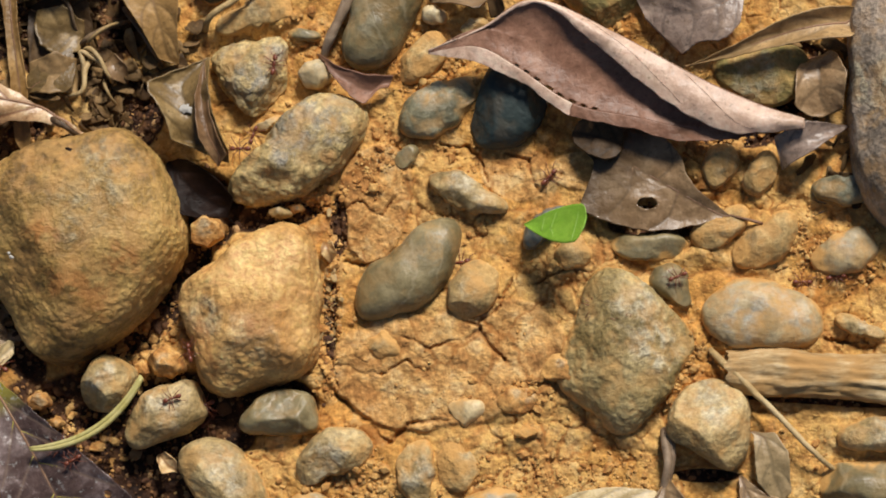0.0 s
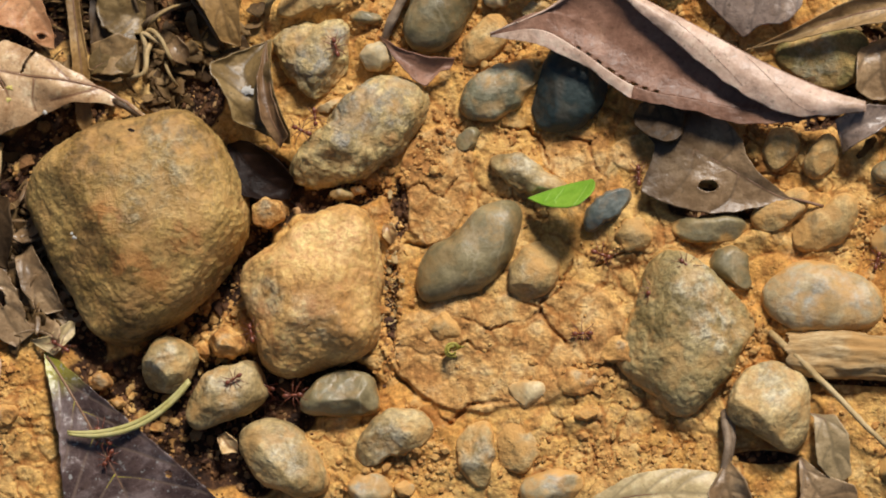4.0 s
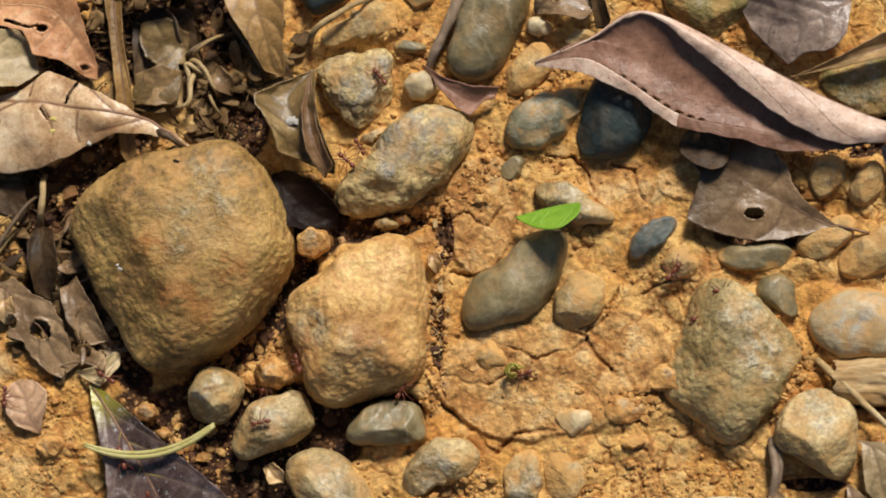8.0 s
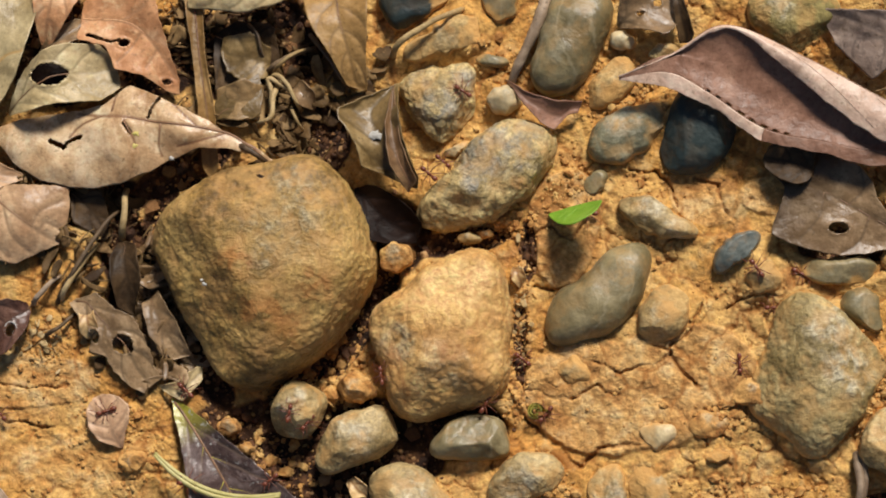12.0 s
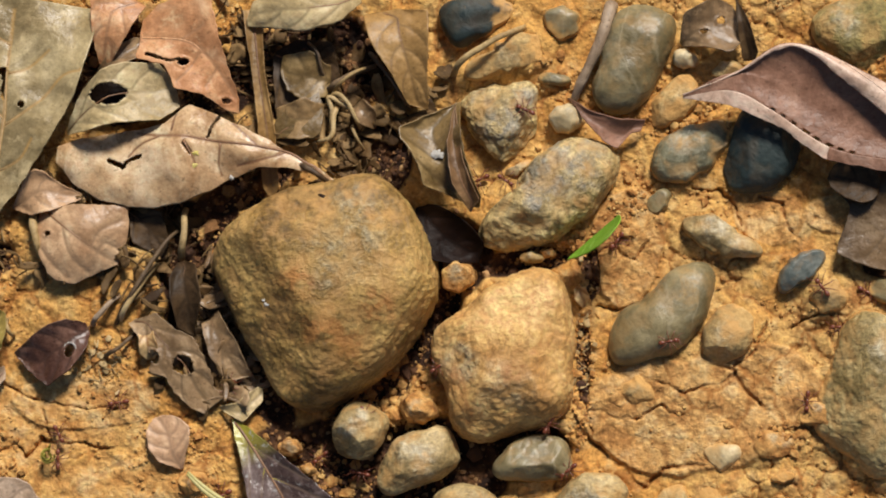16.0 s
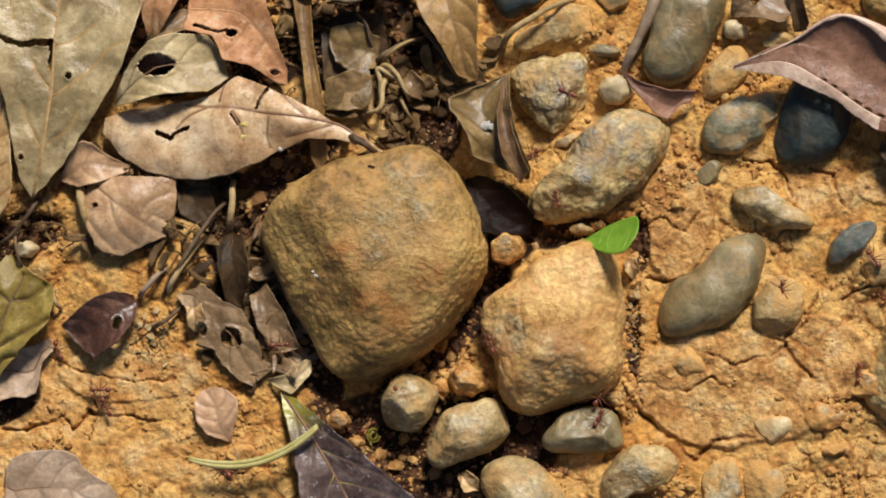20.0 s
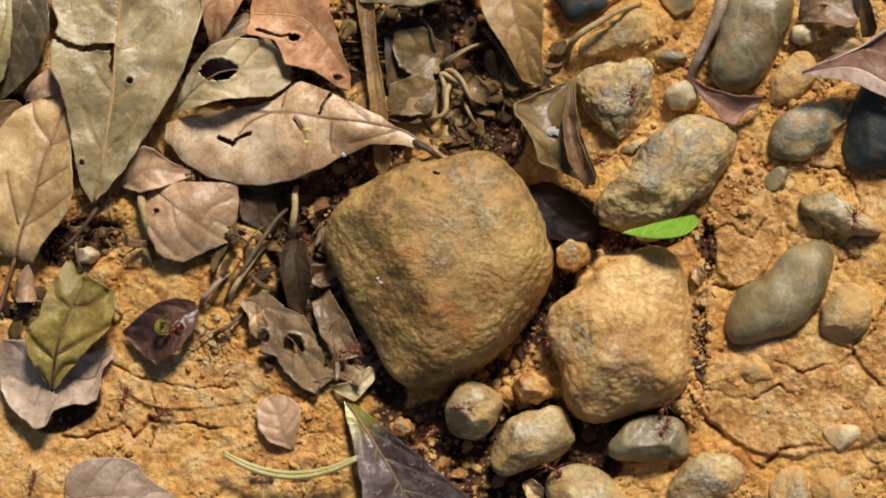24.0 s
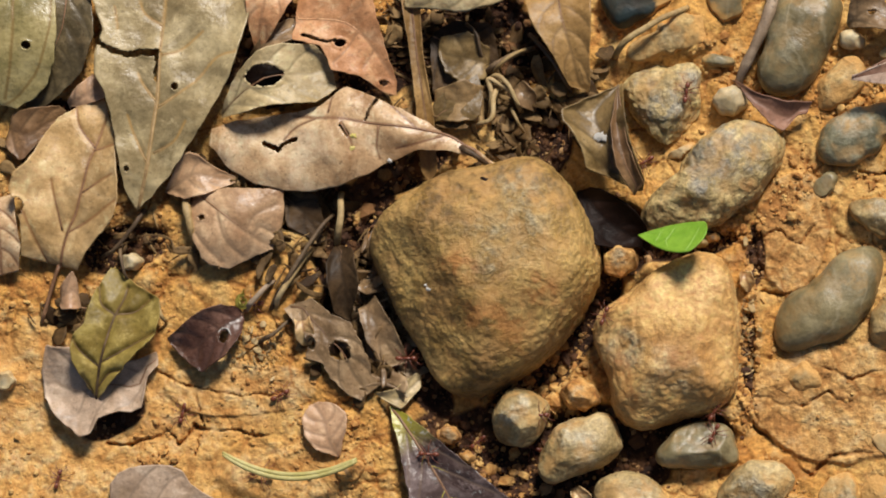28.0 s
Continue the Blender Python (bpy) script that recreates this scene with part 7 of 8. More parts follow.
MARKS = [
    ("spot", -45.9, 18.2, 19.5, 1.5, LEAF["blackpurple"], "small dark lichen spot"),
    ("dropping", -61.6, -11.8, 23.7, 0.7, LEAF["white"], "small white dropping"),
    ("dropping", -62.4, -10.7, 23.6, 0.5, LEAF["white"], "small white dropping"),
    ("spot", -14.7, 31.1, 10.6, 1.7, LEAF["white"], "pale fungus spot"),
    ("fleck", -84.7, 32.3, 10.2, 1, LEAF["fleck"], "yellow fleck"),
    ("fleck", -85.2, 28.8, 9.9, 1.1, LEAF["fleck"], "yellow fleck"),
    ("dropping", -74.4, 25.1, 8.7, 0.8, LEAF["white"], "white dropping"),
]
for kind, x, y, z, size, material, label in MARKS:
    hit = nearest_thing(x, y, z)
    mark(kind, hit, x, y, z, size, material, label)


# ---- ants and what they carry ----
def ant_mat():
    m, n, l, p = nodes_of("ant_red_brown")
    co, info = place_coords(n, l)
    fine = tex(n, l, co, 1500, 4, 0.6)
    l.new(ramp(n, l, fine, (0.3, (0.085, 0.018, 0.008)), (0.7, (0.22, 0.058, 0.024))), p.inputs["Base Color"])
    p.inputs["Roughness"].default_value = 0.38
    return m


def fresh_mat(name, dark, mid, glow):
    m, n, l, p = nodes_of(name)
    tc = n.new("ShaderNodeTexCoord")
    broad = tex(n, l, tc.outputs["Object"], 260, 6, 0.6)
    fine = tex(n, l, tc.outputs["Object"], 1400, 5, 0.6)
    col = ramp(n, l, broad, (0.3, dark), (0.7, mid))
    col = mix(n, l, 0.3, col, ramp(n, l, fine, (0.3, (0.3, 0.3, 0.3)), (0.7, (0.75, 0.75, 0.75))), "OVERLAY")
    l.new(col, p.inputs["Base Color"])
    p.inputs["Roughness"].default_value = 0.42
    l.new(bump(n, l, fine, 0.0003, 0.4), p.inputs["Normal"])
    tr, ms = n.new("ShaderNodeBsdfTranslucent"), n.new("ShaderNodeMixShader")
    tr.inputs["Color"].default_value = (*glow, 1)
    ms.inputs[0].default_value = 0.28
    l.new(p.outputs[0], ms.inputs[1])
    l.new(tr.outputs[0], ms.inputs[2])
    l.new(ms.outputs[0], n["Material Output"].inputs["Surface"])
    return m


ANT = ant_mat()
GREEN = fresh_mat("fresh_green_leaf", (0.19, 0.40, 0.028), (0.30, 0.53, 0.055), (0.20, 0.36, 0.02))
GREEN_VEIN = fresh_mat("fresh_leaf_vein", (0.34, 0.58, 0.10), (0.40, 0.64, 0.14), (0.32, 0.55, 0.08))
NEEDLE = fresh_mat("green_straw", (0.50, 0.43, 0.12), (0.70, 0.62, 0.27), (0.5, 0.46, 0.14))
BUD = fresh_mat("yellow_bud", (0.40, 0.34, 0.05), (0.55, 0.50, 0.12), (0.5, 0.45, 0.08))


def blob(cx, cy, cz, rx, ry, rz, n=12, point=0.0):
    verts, faces = [], []
    m = n // 2
    for j in range(m + 1):
        ph = math.pi * j / m
        for i in range(n):
            a = 2 * math.pi * i / n
            k = 1 - point * (0.5 + 0.5 * math.cos(ph))
            verts.append(Vector((cx + rx * math.cos(ph), cy + ry * k * math.sin(ph) * math.cos(a), cz + rz * k * math.sin(ph) * math.sin(a))))
    for j in range(m):
        for i in range(n):
            q = (i + 1) % n
            faces.append((j * n + i, j * n + q, (j + 1) * n + q, (j + 1) * n + i))
    return verts, faces


LEG_SEATS = ((0.8, 0.35, 52), (0.1, 0.4, 96), (-0.6, 0.35, 138))  # along the thorax, aside, way in degrees


def build_ant():
    """A worker about 8 mm long that faces +x, standing on z = 0."""
    thing = tagged(new("ant"), "reddish brown leafcutter ant walking on the trail", "ant", group="leafcutter ants")
    for name, (vs, fs) in (("head", blob(2.65, 0, 2.1, 1.05, 1.05, 0.8, 14, 0.25)), ("thorax", blob(0.35, 0, 2.0, 1.5, 0.55, 0.6)), ("gaster", blob(-2.6, 0, 1.9, 1.35, 0.95, 0.85, 14, 0.15))):
        body = part(name, mesh_of(name, [v * MM for v in vs], fs, ANT), thing)
        if name == "head":
            for s in (-1, 1):
                vs2, fs2 = tube([(3.4, 0.45 * s, 1.9), (4.0, 0.40 * s, 1.7), (4.25, 0.05 * s, 1.6)], [0.20, 0.16, 0.05], 6)
                part("mandible", mesh_of("mandible", [v * MM for v in vs2], fs2, ANT), body)
                vs2, fs2 = tube([(3.2, 0.5 * s, 2.3), (4.0, 1.5 * s, 2.9), (5.1, 2.1 * s, 2.2), (6.0, 2.2 * s, 1.7)], [0.13, 0.12, 0.10, 0.10], 6)
                part("antenna", mesh_of("antenna", [v * MM for v in vs2], fs2, ANT), body)
    vs, fs = tube([(-0.9, 0, 1.9), (-1.25, 0, 2.25), (-1.6, 0, 1.9)], [0.25, 0.38, 0.25], 8)
    part("petiole", mesh_of("petiole", [v * MM for v in vs], fs, ANT), thing)
    for s in (-1, 1):
        for along, aside, way in LEG_SEATS:
            c, d = math.cos(radians(way)), math.sin(radians(way)) * s
            joints = [(0, 0, 0), (0.9 * c, 0.9 * d, -0.1), (2.5 * c, 2.5 * d, 1.2), (4.1 * c, 4.1 * d, -0.7), (5.3 * c, 5.3 * d, -1.75)]
            vs, fs = tube(joints, [0.17, 0.18, 0.14, 0.10, 0.06], 6)
            leg = part("leg", mesh_of("leg", [v * MM for v in vs], fs, ANT), thing)
            leg.location = (along * MM, aside * s * MM, 1.85 * MM)
    return thing


def build_carried_leaf():
    """A cut piece of fresh leaf: pointed at one end, broad at the other, gently cupped. Its middle is the origin, its length along x."""
    thing = tagged(new("leaf_piece"), "freshly cut bright green leaf piece carried upright by an ant", "leaf")
    nu, nv, length = 44, 18, 22.2

    def spot(u, v):
        half = 5.8 * (math.sin(math.pi * min(1.0, u ** 0.95 * 0.60 + 0.012)) ** 1.05) * (1 - max(0.0, (u - 0.88) / 0.12) ** 2.2 * 0.55)
        low = 1.12 if v < 0 else 0.88
        return Vector(((u - 0.5) * length + 0.9 * (1 - v * v) * max(0, u - 0.8), v * half * low, 0.45 * v * v + 0.9 * (u - 0.5) ** 2 * 2 + 0.12 * noise.noise(Vector((u * 6, v * 2, 3)))))

    verts = [spot(i / nu, 2 * j / nv - 1) * MM for i in range(nu + 1) for j in range(nv + 1)]
    faces = [(i * (nv + 1) + j, i * (nv + 1) + j + 1, (i + 1) * (nv + 1) + j + 1, (i + 1) * (nv + 1) + j) for i in range(nu) for j in range(nv)]
    blade = part("blade", mesh_of("blade", verts, faces, GREEN), thing)
    mod = blade.modifiers.new("thickness", "SOLIDIFY")
    mod.thickness = 0.3 * MM
    for u0, u1, v0, v1 in ((0.44, 0.50, -0.35, 0.97), (0.84, 0.86, -0.95, 0.97), (0.44, 0.54, -0.35, -0.9), (0.30, 0.31, -0.6, 0.9)):
        line = [spot(u0 + (u1 - u0) * k / 9, v0 + (v1 - v0) * k / 9 + 0.06 * math.sin(3 * k / 9)) + Vector((0, 0, 0.10)) for k in range(10)]
        vs, fs = tube(line, [0.30 - 0.010 * k for k in range(10)], 6)
        part("vein", mesh_of("vein", [v * MM for v in vs], fs, GREEN_VEIN), thing)
    return thing


def build_straw():
    """A bent, grooved grass blade, from its left end at the origin along x, bowed towards -y."""
    thing = tagged(new("grass_blade"), "curved yellow-green straw of grass dragged by an ant", "grass")
    chord, sag = 38.5, 5.6
    for name, off, rad in (("blade", -0.55, 0.75), ("blade", 0.62, 0.68)):
        line = [Vector((chord * k / 30, -sag * (1 - (2 * k / 30 - 1) ** 2) + off * (0.6 + 0.4 * math.sin(k / 9)), 1.0 + 0.25 * math.sin(k / 30 * math.pi))) for k in range(31)]
        vs, fs = tube(line, [rad * (0.55 + 0.45 * min(1.0, k / 5, (30 - k) / 3 + 0.35)) for k in range(31)], 10)
        part(name, mesh_of(name, [v * MM for v in vs], fs, NEEDLE), thing)
    return thing


def build_bud():
    """A curled yellow flower bud scrap."""
    thing = tagged(new("flower_scrap"), "curled yellow flower scrap carried by an ant", "flower")
    for k, (r, h, start, stop) in enumerate(((1.9, 2.6, 0, 300), (1.1, 3.2, 60, 330))):
        line = [Vector((r * math.cos(radians(start + (stop - start) * q / 20)), r * math.sin(radians(start + (stop - start) * q / 20)), h + 0.05 * q)) for q in range(21)]
        vs, fs = tube(line, [0.62 - 0.018 * q for q in range(21)], 8)
        part("petal", mesh_of("petal", [v * MM for v in vs], fs, BUD), thing)
    vs, fs = tube([(0, 0, 2.0), (2.2, 0.6, 2.4), (3.6, 0.4, 2.0)], [0.4, 0.3, 0.2], 6)
    part("stem", mesh_of("stem", [v * MM for v in vs], fs, BUD), thing)
    return thing


# ---- courses: seconds, x, y, z in mm, turn in degrees ----
LEAF_TRACK = [
    (0, 91.8, -1.9, 15, 1.4, 34.7, -19.1), (0.5, 90.3, -0.9, 13.8, 5.7, 38.4, -41.9), (1, 87.3, -0.7, 12.5, 10.4, 33, -53), (1.5, 81.2, -0.2, 11, 20.1, 45.9, -64.6), (2, 77.3, 0, 11, 14, 61.4, -53), (2.5, 78.5, -2.8, 11, -1.2, 46.8, -41.9),
    (3, 78.2, -2.1, 11, 1.2, 41.4, -38), (3.5, 77.5, 0.9, 11, 5.4, 30.4, -49.9), (5.5, 68.3, 0.5, 11, 1.1, 29.7, -41.9), (6, 67.3, -0.3, 11, 4.3, 28.6, -44.3), (6.5, 64.3, 1, 11, 5, 34.1, -49.9), (7, 60.6, 1.7, 11, -1.2, 42.4, -46.6),
    (7.5, 57.9, 2.2, 11, -2.8, 38.4, -41.9), (8, 58.7, 3, 11, 0.7, 33.6, -48.8), (8.5, 59.5, 4.8, 11, 4.7, 4.7, -59), (9, 57.1, 6.4, 11, 1.6, 0, -60.9), (9.5, 53.9, 7.1, 11, 3.3, 11.1, -62.7), (10, 50.5, 8, 11, 6, 26.1, -64.6),
    (10.5, 47.5, 7.5, 11, -1.5, 34.2, -53), (11, 44.1, 7.9, 11, 0.7, 41.7, -55.1), (11.5, 41.2, 9.9, 11, 11, 51.2, -60.9), (12, 42, 8.1, 11, 0.3, 48.8, -53), (12.5, 42.3, 7.9, 11, 2, 41.8, -50.9), (14.5, 32.5, 7.5, 11, 37.6, 44.7, -71.6),
    (15, 35.3, 5.1, 12, 21.4, 30.6, -57), (15.5, 35.1, 3.9, 12, 16.9, 25.2, -50.9), (16, 30.3, 5.6, 12, 32.5, 34, -66.4), (16.5, 23, 1.8, 14, 49.4, 62, -81.8), (17, 19.9, 1.9, 14, 55.4, 72, -111.9), (17.5, 20.4, 1.8, 14, 59, 72, -110.1),
    (18, 20.3, 1.3, 14, 57.5, 72, -106.6), (18.5, 20.5, 1.2, 14, 57.8, 72, -103.2), (19, 21.1, 0.5, 15.5, 45.7, 62, -73.4), (19.5, 21.7, -1.7, 15.5, 8.8, 47.7, -27.4), (20, 21.1, -1, 15.5, 6, 44, -30.8), (20.5, 21.8, -0.5, 15.5, -0.3, 40.1, -23.6),
    (21, 21.6, 1, 15.5, 5, 32.1, -39.4), (21.5, 21.6, 2.6, 15.5, 9.7, 24, -55.1), (23.5, 18.1, 3.3, 15.5, 8.4, 0, -59), (24, 15.7, 2.7, 15.5, 5.7, 16.8, -59), (24.5, 11.1, 3.5, 15.5, 10.2, 30.8, -60.9), (25, 6.9, 5, 15.5, 26.7, 38.1, -78.4),
    (25.5, 5.8, 4.7, 15.5, 29.7, 39.8, -85.1), (26, 5.7, 3.4, 15.5, 25.2, 39.1, -68.1), (26.5, 6.4, 3.7, 15.5, 19.4, 36.5, -66.4), (27, 6.2, 3.6, 15.5, 11.8, 35.1, -64.6), (27.5, 6.8, 3.1, 15.5, 0.6, 26.8, -50.9), (28, 5.6, 2.7, 15.5, -2.3, 31.1, -39.4),
]
STRAW_TRACK = [
    (0, -59.3, -66, 7.5, 33), (1, -59.9, -66.8, 7.5, 33.5), (2, -62.3, -65.8, 7.5, 29.7), (3, -63.5, -67.2, 7.5, 25.1), (6, -73.3, -65.9, 7.5, 19.1), (7, -74.8, -60.3, 7.5, 5.4),
    (8, -75.1, -61.6, 7.5, 8.8), (9, -75.9, -59.8, 7.5, -1.6), (10, -78.6, -60.1, 7.5, -10.4), (11, -76.6, -59.3, 7.5, -17.7), (12, -78.8, -60, 7.5, -17.5), (15, -82.3, -59.8, 7.5, -21.7),
    (16, -87, -59.4, 7.5, -16.9), (17, -88.2, -59.8, 7.5, -9.7), (18, -91.3, -60.8, 7.5, 1.5), (19, -96.1, -62, 7.5, 6.9), (20, -100.7, -63.3, 7.5, 14.2), (21, -103.7, -60.9, 7.5, 11.9),
    (21.5, -103.7, -62.4, 7.5, 24.3), (23.5, -106.5, -59.7, 7.5, -2), (25, -113.9, -59.3, 7.5, -1.3), (28, -122.2, -57.5, 7.5, -2.6),
]
BUD_TRACKS = [
    [
        (0, 108.3, -28.5, 9.9), (1, 98.5, -29.2, 4.3), (2, 89.5, -33.8, 1.4), (3, 84.1, -35.5, 1.7), (6, 64.9, -38.6, 2.8), (7, 56.6, -37.9, 2.9),
        (8, 48.3, -40.2, 2.8), (9, 42.4, -42.2, 2.2), (10, 31.9, -42.9, 2.1), (11, 32.4, -47, 2.2), (12, 30.8, -47.5, 1.9), (15, 22.8, -57.7, 3.6),
        (16, 19.5, -57.6, 6.3), (17, 11.2, -64, 0.6), (18, 2, -62.9, -2), (19, 3.4, -62.8, -2.1), (20, 1.7, -65.8, -2.4), (25, -23.2, -61.1, 8),
        (28, -37, -54.5, 6.9),
    ],
    [
        (0, -12, -52.4, 3.4), (5.5, -12, -52.4, 3.4), (9, -31.2, -42.1, 1), (12.5, -36.5, -52.1, 9.5), (17, -42.7, -59.2, -4.3), (20, -48.8, -56.5, -5.1),
        (24, -56.4, -57.4, 7.2), (28, -66, -57, 5.5),
    ],
    [
        (0, -152.7, -103.9, 0.8), (15, -127.7, -63.9, 0.8), (16, -129, -54.7, 0.9), (17, -128.9, -46.8, 1.5), (18, -135.2, -40.8, 1), (19, -139.9, -34.3, 0.4),
        (21, -144.5, -30.4, 2.1), (23.5, -130.7, -27.1, 4.8), (24, -126.4, -23.7, 6.2), (24.5, -124.1, -24.1, 6), (25, -124.5, -22.8, 6.1), (26, -124.1, -17.9, 6.9),
        (27, -120.8, -15.5, 5.9), (28, -117.4, -14.3, 0.3),
    ],
]
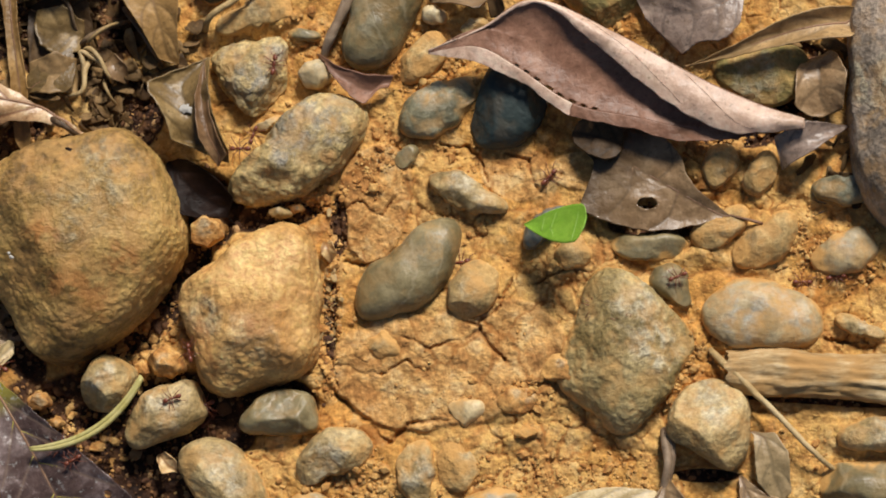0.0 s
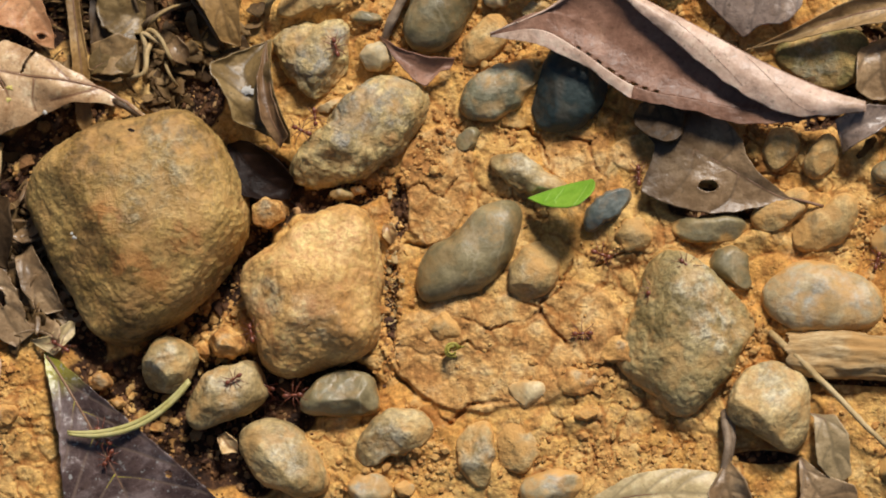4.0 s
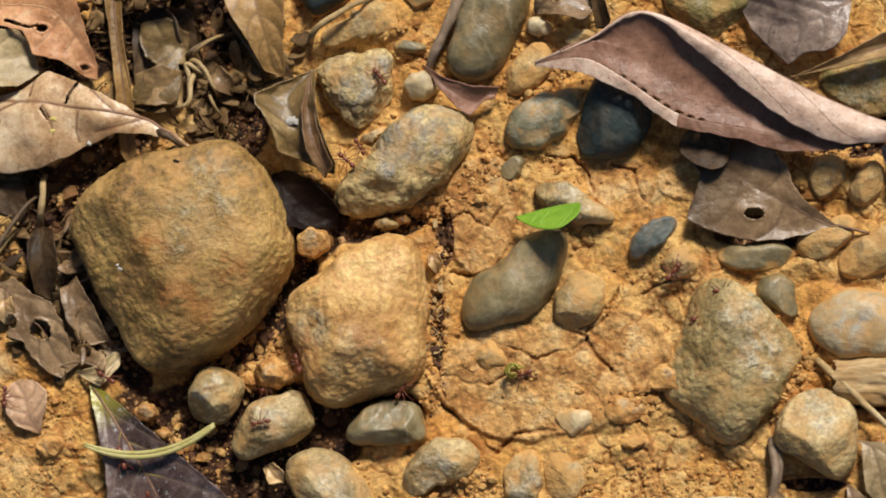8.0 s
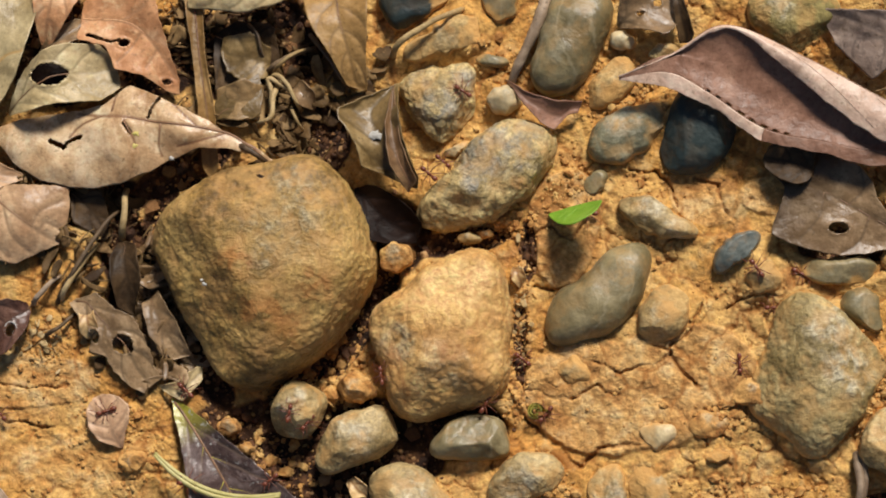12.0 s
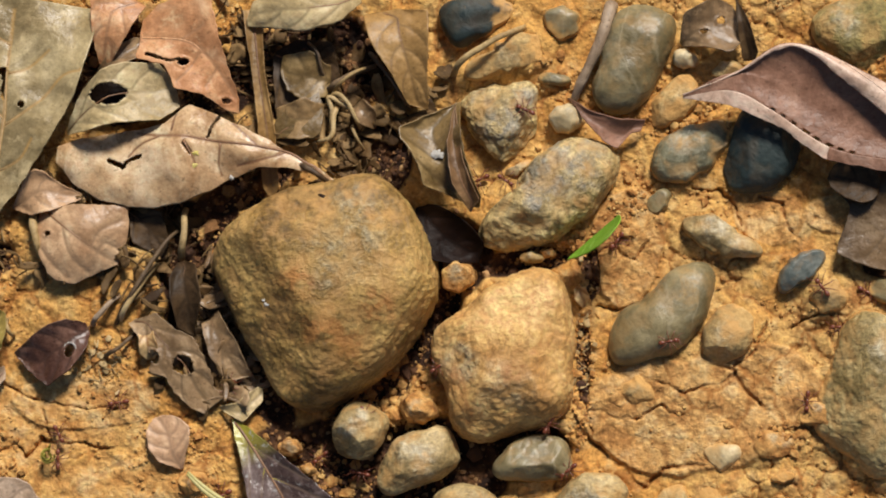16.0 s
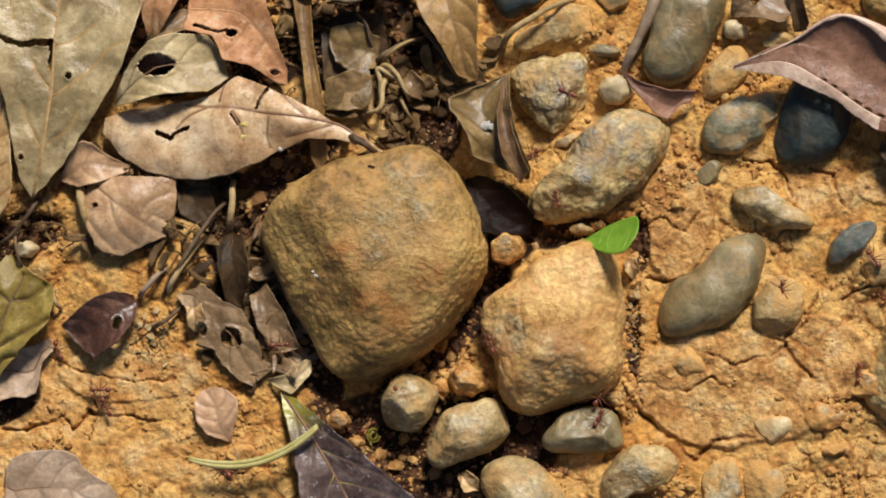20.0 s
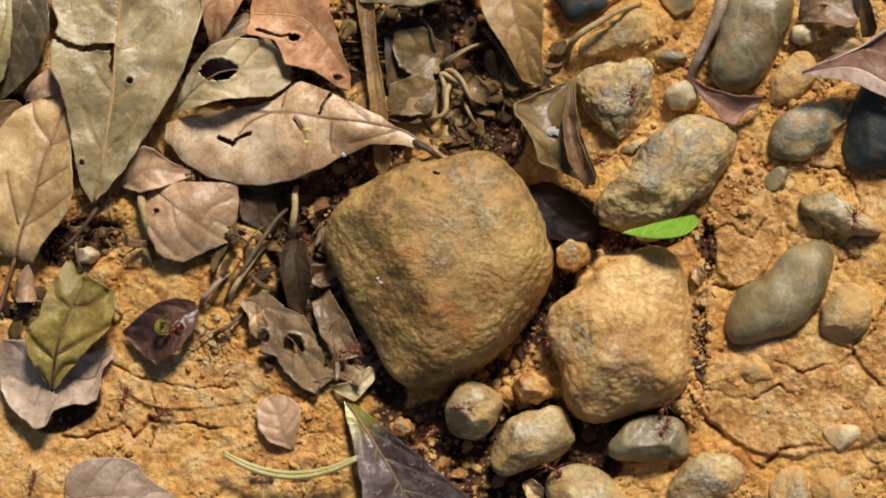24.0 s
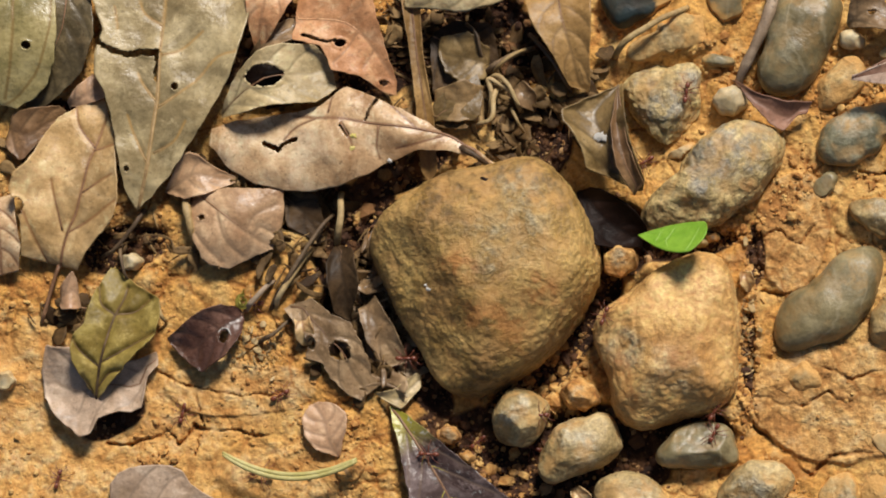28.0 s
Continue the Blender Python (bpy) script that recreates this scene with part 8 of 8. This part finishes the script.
# each ant: size, first heading, way
ANT_TRACKS = [
    (0.85, 160, [
        (0, 95.8, -0.7, 0.9), (0.5, 94.2, 0.6, 0.7), (1, 91.9, 0.9, 5.1), (1.5, 86.8, -0.8, 6), (2, 79.2, 1.6, 0.3), (2.5, 82.3, -2.4, 5.1),
        (3, 82.4, -1.4, 4.5), (3.5, 82.1, 2.3, 0.4), (5.5, 73.2, 1.3, 3.7), (6, 72.3, 0.7, 4.6), (6.5, 69, 2, 5.3), (7, 64.6, 2.2, 4.5),
        (7.5, 62.2, 2.6, 3.4), (8, 63.3, 3.7, 4.4), (8.5, 65.3, 5.8, 5.2), (9, 65, 4.6, 4.9), (9.5, 61.5, 5.5, 4.1), (10, 57.3, 6.8, 1.2),
        (10.5, 51.9, 8.2, -0.2), (11, 48, 8.8, 1.2), (11.5, 46.2, 8.8, 1.9), (12, 45.5, 8.9, 2), (12.5, 46.3, 8.8, 1.9), (14.5, 37.3, 8.4, 1.8),
        (15, 39.6, 7.8, 1.8), (15.5, 39.8, 6.3, 1.8), (16, 35.9, 6.6, 1.8), (16.5, 29.2, -1.4, 0.4), (17, 26.7, 0.7, -0.9), (17.5, 26.8, 0.7, -0.9),
        (18, 26.9, 0.1, -0.8), (18.5, 26.8, -0.3, -0.9), (19, 24.2, 1.3, 0.6), (19.5, 24.9, 0, 0.1), (20, 24.6, 0.4, 0.4), (20.5, 25.6, 0.5, -0.4),
        (21, 26, 2.5, 0.6), (21.5, 26.4, 4.6, 0.5), (23.5, 23.6, 5.3, 0.4), (24, 20.9, 4.5, -0.8), (24.5, 17.6, 2.9, 1.3), (25, 12.5, 5.6, 3),
        (25.5, 11.2, 5.4, 3.5), (26, 11.3, 3.9, 1.7), (26.5, 12.1, 4, -2.3), (27, 12.5, 3, 3.4), (27.5, 11.5, 4.3, -2.6), (28, 10.4, 3.3, 3.1),
    ]),
    (0.9, 190, [
        (0, -50, -65.3, 6.2), (1, -51.1, -66.2, 5.7), (2, -53, -65.8, 5.4), (3, -53.6, -67.9, 5.2), (6, -62.8, -67.6, 5.4), (7, -63.7, -64.7, 5.4),
        (8, -64.3, -65.4, 5.6), (9, -65.5, -65.7, 5.6), (10, -67.7, -67.7, 6.4), (11, -66.4, -68.3, 5.9), (12, -68.9, -68.6, 6.9), (15, -74.1, -67.9, 0.1),
        (16, -78.4, -66.1, 0.3), (17, -79.9, -66.9, 0.4), (18, -81.8, -66.2, 0.2), (19, -87.2, -66.4, 1.2), (20, -91.8, -66.3, 0.4), (21, -93.8, -64.2, 1),
        (21.5, -94.6, -63.3, 0.9), (23.5, -96.4, -65.7, 0.6), (25, -104.3, -65.1, 0.7), (28, -112.1, -63.6, 0.5),
    ]),
    (0.8, 190, [
        (0, 110.9, -29.5, 8.8), (1, 101.3, -30.2, 6.3), (2, 92.1, -34.8, 0.5), (3, 86.6, -36.4, 1), (6, 67.4, -39.5, 1.5), (7, 59.2, -38.8, 2.1),
        (8, 50.8, -41.1, 1.7), (9, 45, -43.1, 1.2), (10, 34.5, -43.9, 1.4), (11, 35, -47.9, 1.6), (12, 33.5, -48.5, 1.6), (15, 25.1, -58.7, -0.3),
        (16, 22, -58.5, 3.8), (17, 13.8, -64.9, 0.1), (18, 4.7, -63.8, -1.7), (19, 6.1, -63.8, -1.4), (20, 4.5, -66.7, -0.7), (25, -20.7, -62, 7.2),
        (28, -35.6, -55.6, -5.9),
    ]),
    (0.78, 200, [
        (0, -10, -53, 0.6), (5.5, -10, -53, 0.6), (9, -28.8, -42.7, 0.6), (12.5, -34.6, -52.7, 6.5), (17, -40.2, -59.8, -4), (20, -46.4, -57.1, -5.2),
        (24, -54.7, -58.1, 2.4), (28, -63.7, -57.6, 4.8),
    ]),
    (0.8, 20, [
        (0, -150.2, -104.9, 0.6), (15, -125.2, -64.9, 0.6), (16, -126.6, -55.7, 0.4), (17, -126.6, -47.8, 0.6), (18, -132.8, -41.8, 0.3), (19, -137.3, -35.3, 0.6),
        (21, -142.5, -31.3, -0.2), (23.5, -128.2, -28, 4.7), (24, -124.1, -24.7, 5.4), (24.5, -122.8, -24.9, 0.1), (25, -123.2, -23.6, 0.5), (26, -122, -18.9, 5),
        (27, -118.9, -16.4, 3.3), (28, -114.9, -15.3, 0.5),
    ]),
    (0.78, 20, [
        (0, -21.7, -54.4, -5), (1, -14.8, -55.8, 5.9), (5.5, 4.6, -55.8, 8.4), (7, 11.6, -54.5, 8), (8, 16.7, -45.6, 5.4), (28, 16.7, -45.6, 5.4),
    ]),
    (0.74, 180, [
        (0, 125.3, -16.4, 5.7), (1.5, 117.4, -19.7, -0.4), (2.5, 115.5, -20.5, 5.2), (3.5, 111.5, -18.8, 7.6), (7, 110.1, -17.6, 7.9), (12, 98.4, -18, 0),
        (28, 98.4, -18, 0),
    ]),
    (0.83, 0, [
        (0, 63.2, -12.2, 0.1), (1, 68.9, -11.2, -0.5), (1.5, 71, -11.9, -0.4), (2, 74.3, -12.1, -1), (2.5, 79.5, -12.7, -0.6), (3, 79.2, -12.6, -0.7),
        (3.5, 82, -13.5, -0.5), (5.5, 94.2, -17.8, -0.2), (6.5, 92.8, -17.6, -0.3), (7, 91.3, -14.6, -0.8), (8, 93.9, -12, 3.8), (9, 95.3, -10.2, 5),
        (10, 95.4, -9.5, 5), (11, 93.7, -7.3, 4.6), (12, 93.7, -7, 4.5), (28, 93.7, -7, 4.5),
    ]),
    (0.79, 0, [
        (0, 88.5, 11.9, 0.9), (1, 89.8, 13.3, 1.4), (2, 88, 11.9, 1.5), (5.5, 102.6, 5.8, 0.9), (6.5, 100.9, 5.8, 0.6), (7.5, 102.3, 3.6, 1.1),
        (11, 105.1, -8.7, 0.6), (12.5, 106.3, -8.3, 0.7), (28, 106.3, -8.3, 0.7),
    ]),
    (0.76, 10, [
        (0, 169.3, -16.1, 0), (1, 170.3, -16.6, -0.3), (2, 170, -15.7, 1.8), (3, 167.9, -16.4, -0.6), (28, 167.9, -16.4, -0.6),
    ]),
    (0.72, 40, [
        (0, 159.9, -17.6, -0.5), (1, 162.4, -17.6, 0.5), (2, 162.8, -15.8, 0.1), (3, 164, -16.5, 0.6), (28, 164, -16.5, 0.6),
    ]),
    (0.8, 270, [
        (0, 101.6, -24.7, 4.6), (8, 101.6, -24.7, 4.6), (10, 90.3, -29.1, 0.6), (11, 85.3, -33.8, 0.7), (12.5, 89.8, -34.1, 0.5), (15, 89.3, -39, 1.8),
        (28, 89.3, -39, 1.8),
    ]),
    (0.77, 20, [
        (0, 47.5, -16, -4), (12.6, 47.5, -16, -4), (14, 44.5, -22.5, 3), (15, 46.6, -20.9, 9.2), (16, 50.8, -22.2, 7.5), (17, 55.9, -21.3, -0.3), (18, 59.3, -21.1, -0.4), (19, 64.6, -19.4, 4.6),
        (20, 68.3, -15.8, 4.6), (21, 68.4, -10.6, -0.6), (24, 69.5, 5.9, 6.1), (28, 69.5, 5.9, 6.1),
    ]),
    (0.73, 250, [
        (0, 4.6, 23.7, 7.4), (16, 4.6, 23.7, 7.4), (17, 7.7, 22.4, 8.6), (18, 8.1, 18.7, 9.4), (19, 6.1, 13.4, 9.3), (20, 5.2, 10.4, 8),
        (21, 6, 7, 6.9), (21.5, 5.9, 4.6, 3.6), (23.5, 1.2, 3.3, -3.5), (28, 3, 2.9, -3.9),
    ]),
    (0.82, 180, [
        (0, 0.8, 19.9, 6.9), (11, 0.8, 19.9, 6.9), (17, -4.1, 24.9, -1.1), (20, -3.2, 23.6, -1.1), (28, -3.1, 24.7, -1),
    ]),
    (0.78, 80, [
        (0, 10.3, 43.8, 6.7), (17, 10.3, 43.8, 6.7), (20, 8, 40.5, 6.4), (24, 7.7, 41.3, 6.5), (28, 9.3, 43.5, 6.9),
    ]),
    (0.74, 200, [
        (0, -17.8, -51.3, 8.7), (7, -17.8, -51.3, 8.7), (8, -23, -55, 10.2), (9, -27.3, -55.9, 8.6), (10, -34, -58.2, 1.1), (11, -41.2, -52, 9.3),
        (12, -39.4, -48.3, 8.8), (15, -37.9, -41.5, 5.6), (16, -36.1, -43, 5.6), (20, -40.3, -45.2, 7.6), (25, -39.8, -46.8, 8.2), (28, -32.2, -46.6, 6.2),
    ]),
    (0.83, 200, [
        (0, -99.8, -47.9, 2.9), (11, -99.8, -47.9, 2.9), (12, -94.2, -47.8, 2.5), (15, -103.8, -38.8, 0.9), (20, -127.9, -43.5, 1.5), (24, -139.4, -43.4, -0.8),
        (25, -135.7, -46.3, -1.3), (28, -135.5, -46.2, -1.2),
    ]),
    (0.79, 10, [
        (0, -126.3, -48.4, 0.9), (20, -126.3, -48.4, 0.9), (24, -127.8, -48.7, 0.5), (26, -125.1, -42.4, 0.8), (27, -114.2, -44.8, 1.2), (28, -106.8, -41, 1.1),
    ]),
    (0.76, 45, [
        (0, -10.1, -57.5, -5.7), (5.5, -10.1, -57.5, -5.7), (8, 16.8, -47.1, -3.4), (11, 26.9, -34.2, 0), (12.5, 26.8, -32.5, 1.1), (17, 13.9, -47.7, -3.9),
        (20, 16.6, -51.6, 6.4), (28, 16.6, -51.6, 6.4),
    ]),
    (0.72, 100, [
        (0, -12.3, -38.3, 11.8), (11, -12.3, -38.3, 11.8), (17, -14.6, -28.5, 8.9), (20, -13.4, -30.9, 10.5), (25, -16, -25.4, 7.4), (28, -13.5, -19.1, 12),
    ]),
    (0.8, 150, [
        (0, -69.4, -42.2, 4.5), (11, -69.4, -42.2, 4.5), (15, -76.5, -37.2, 0), (21, -74.7, -30.5, 3), (28, -70.3, -30.6, 2.7),
    ]),
    (0.77, 0, [
        (0, -166, -67.5, 0.3), (24, -166, -67.5, 0.3), (28, -171.8, -65.1, -0.6),
    ]),
    (0.73, 60, [
        (0, -47.1, -69.1, 6.3), (3, -50.7, -71.2, 5.2), (6, -60.6, -79.1, 5.1), (12, -45, -67.4, 7.3), (17, -50.8, -54.3, -4.5), (28, -50.8, -54.3, -4.5),
    ]),
]


def heading(a, b, fallback):
    dx, dy = b[1] - a[1], b[2] - a[2]
    return math.degrees(math.atan2(dy, dx)) if math.hypot(dx, dy) > 1.5 else fallback


def motions():
    leaf_piece = build_carried_leaf()
    walk(leaf_piece, [(t, pose(x * MM, y * MM, z * MM) @ pose(0, 0, 0, 0, 0, turn) @ pose(0, 0, 0, 0, -rise) @ pose(0, 0, 0, roll)) for t, x, y, z, turn, rise, roll in LEAF_TRACK])
    straw = build_straw()
    walk(straw, [(t, pose(x * MM, y * MM, z * MM, 0, 0, turn)) for t, x, y, z, turn in STRAW_TRACK])
    first = build_bud()
    for k, track in enumerate(BUD_TRACKS):
        thing = first if k == 0 else copy_thing(first, Matrix())
        walk(thing, [(t, pose(x * MM, y * MM, z * MM, 0, 0, 40 * k + 12 * math.sin(t))) for t, x, y, z in track])
    model = build_ant()
    ants = [model] + [copy_thing(model, Matrix()) for k in range(len(ANT_TRACKS) - 1)]
    for k, (ant, (size, turn0, track)) in enumerate(zip(ants, ANT_TRACKS)):
        ant.scale = (size, size, size)
        rows, turn = [], turn0
        for i, row in enumerate(track):
            nxt = track[min(i + 1, len(track) - 1)]
            want = heading(row, nxt, turn) if i < len(track) - 1 else turn
            step = (want - turn + 180) % 360 - 180
            turn = turn + max(-75, min(75, step)) if i else want
            rows.append((row[0], pose(row[1] * MM, row[2] * MM, row[3] * MM, 0, 0, turn)))
        walk(ant, rows)
        legs = [c for c in ant.children if c.name.startswith("leg")]
        for j, leg in enumerate(legs):
            seat = Matrix.Translation(leg.location)
            phase = math.pi * (j % 2) + 0.7 * k
            walk(leg, [(0.5 * q, seat @ pose(0, 0, 0, 0, 5 * math.cos(phase + 2.6 * q), 13 * math.sin(phase + 2.6 * q))) for q in range(57)])


motions()
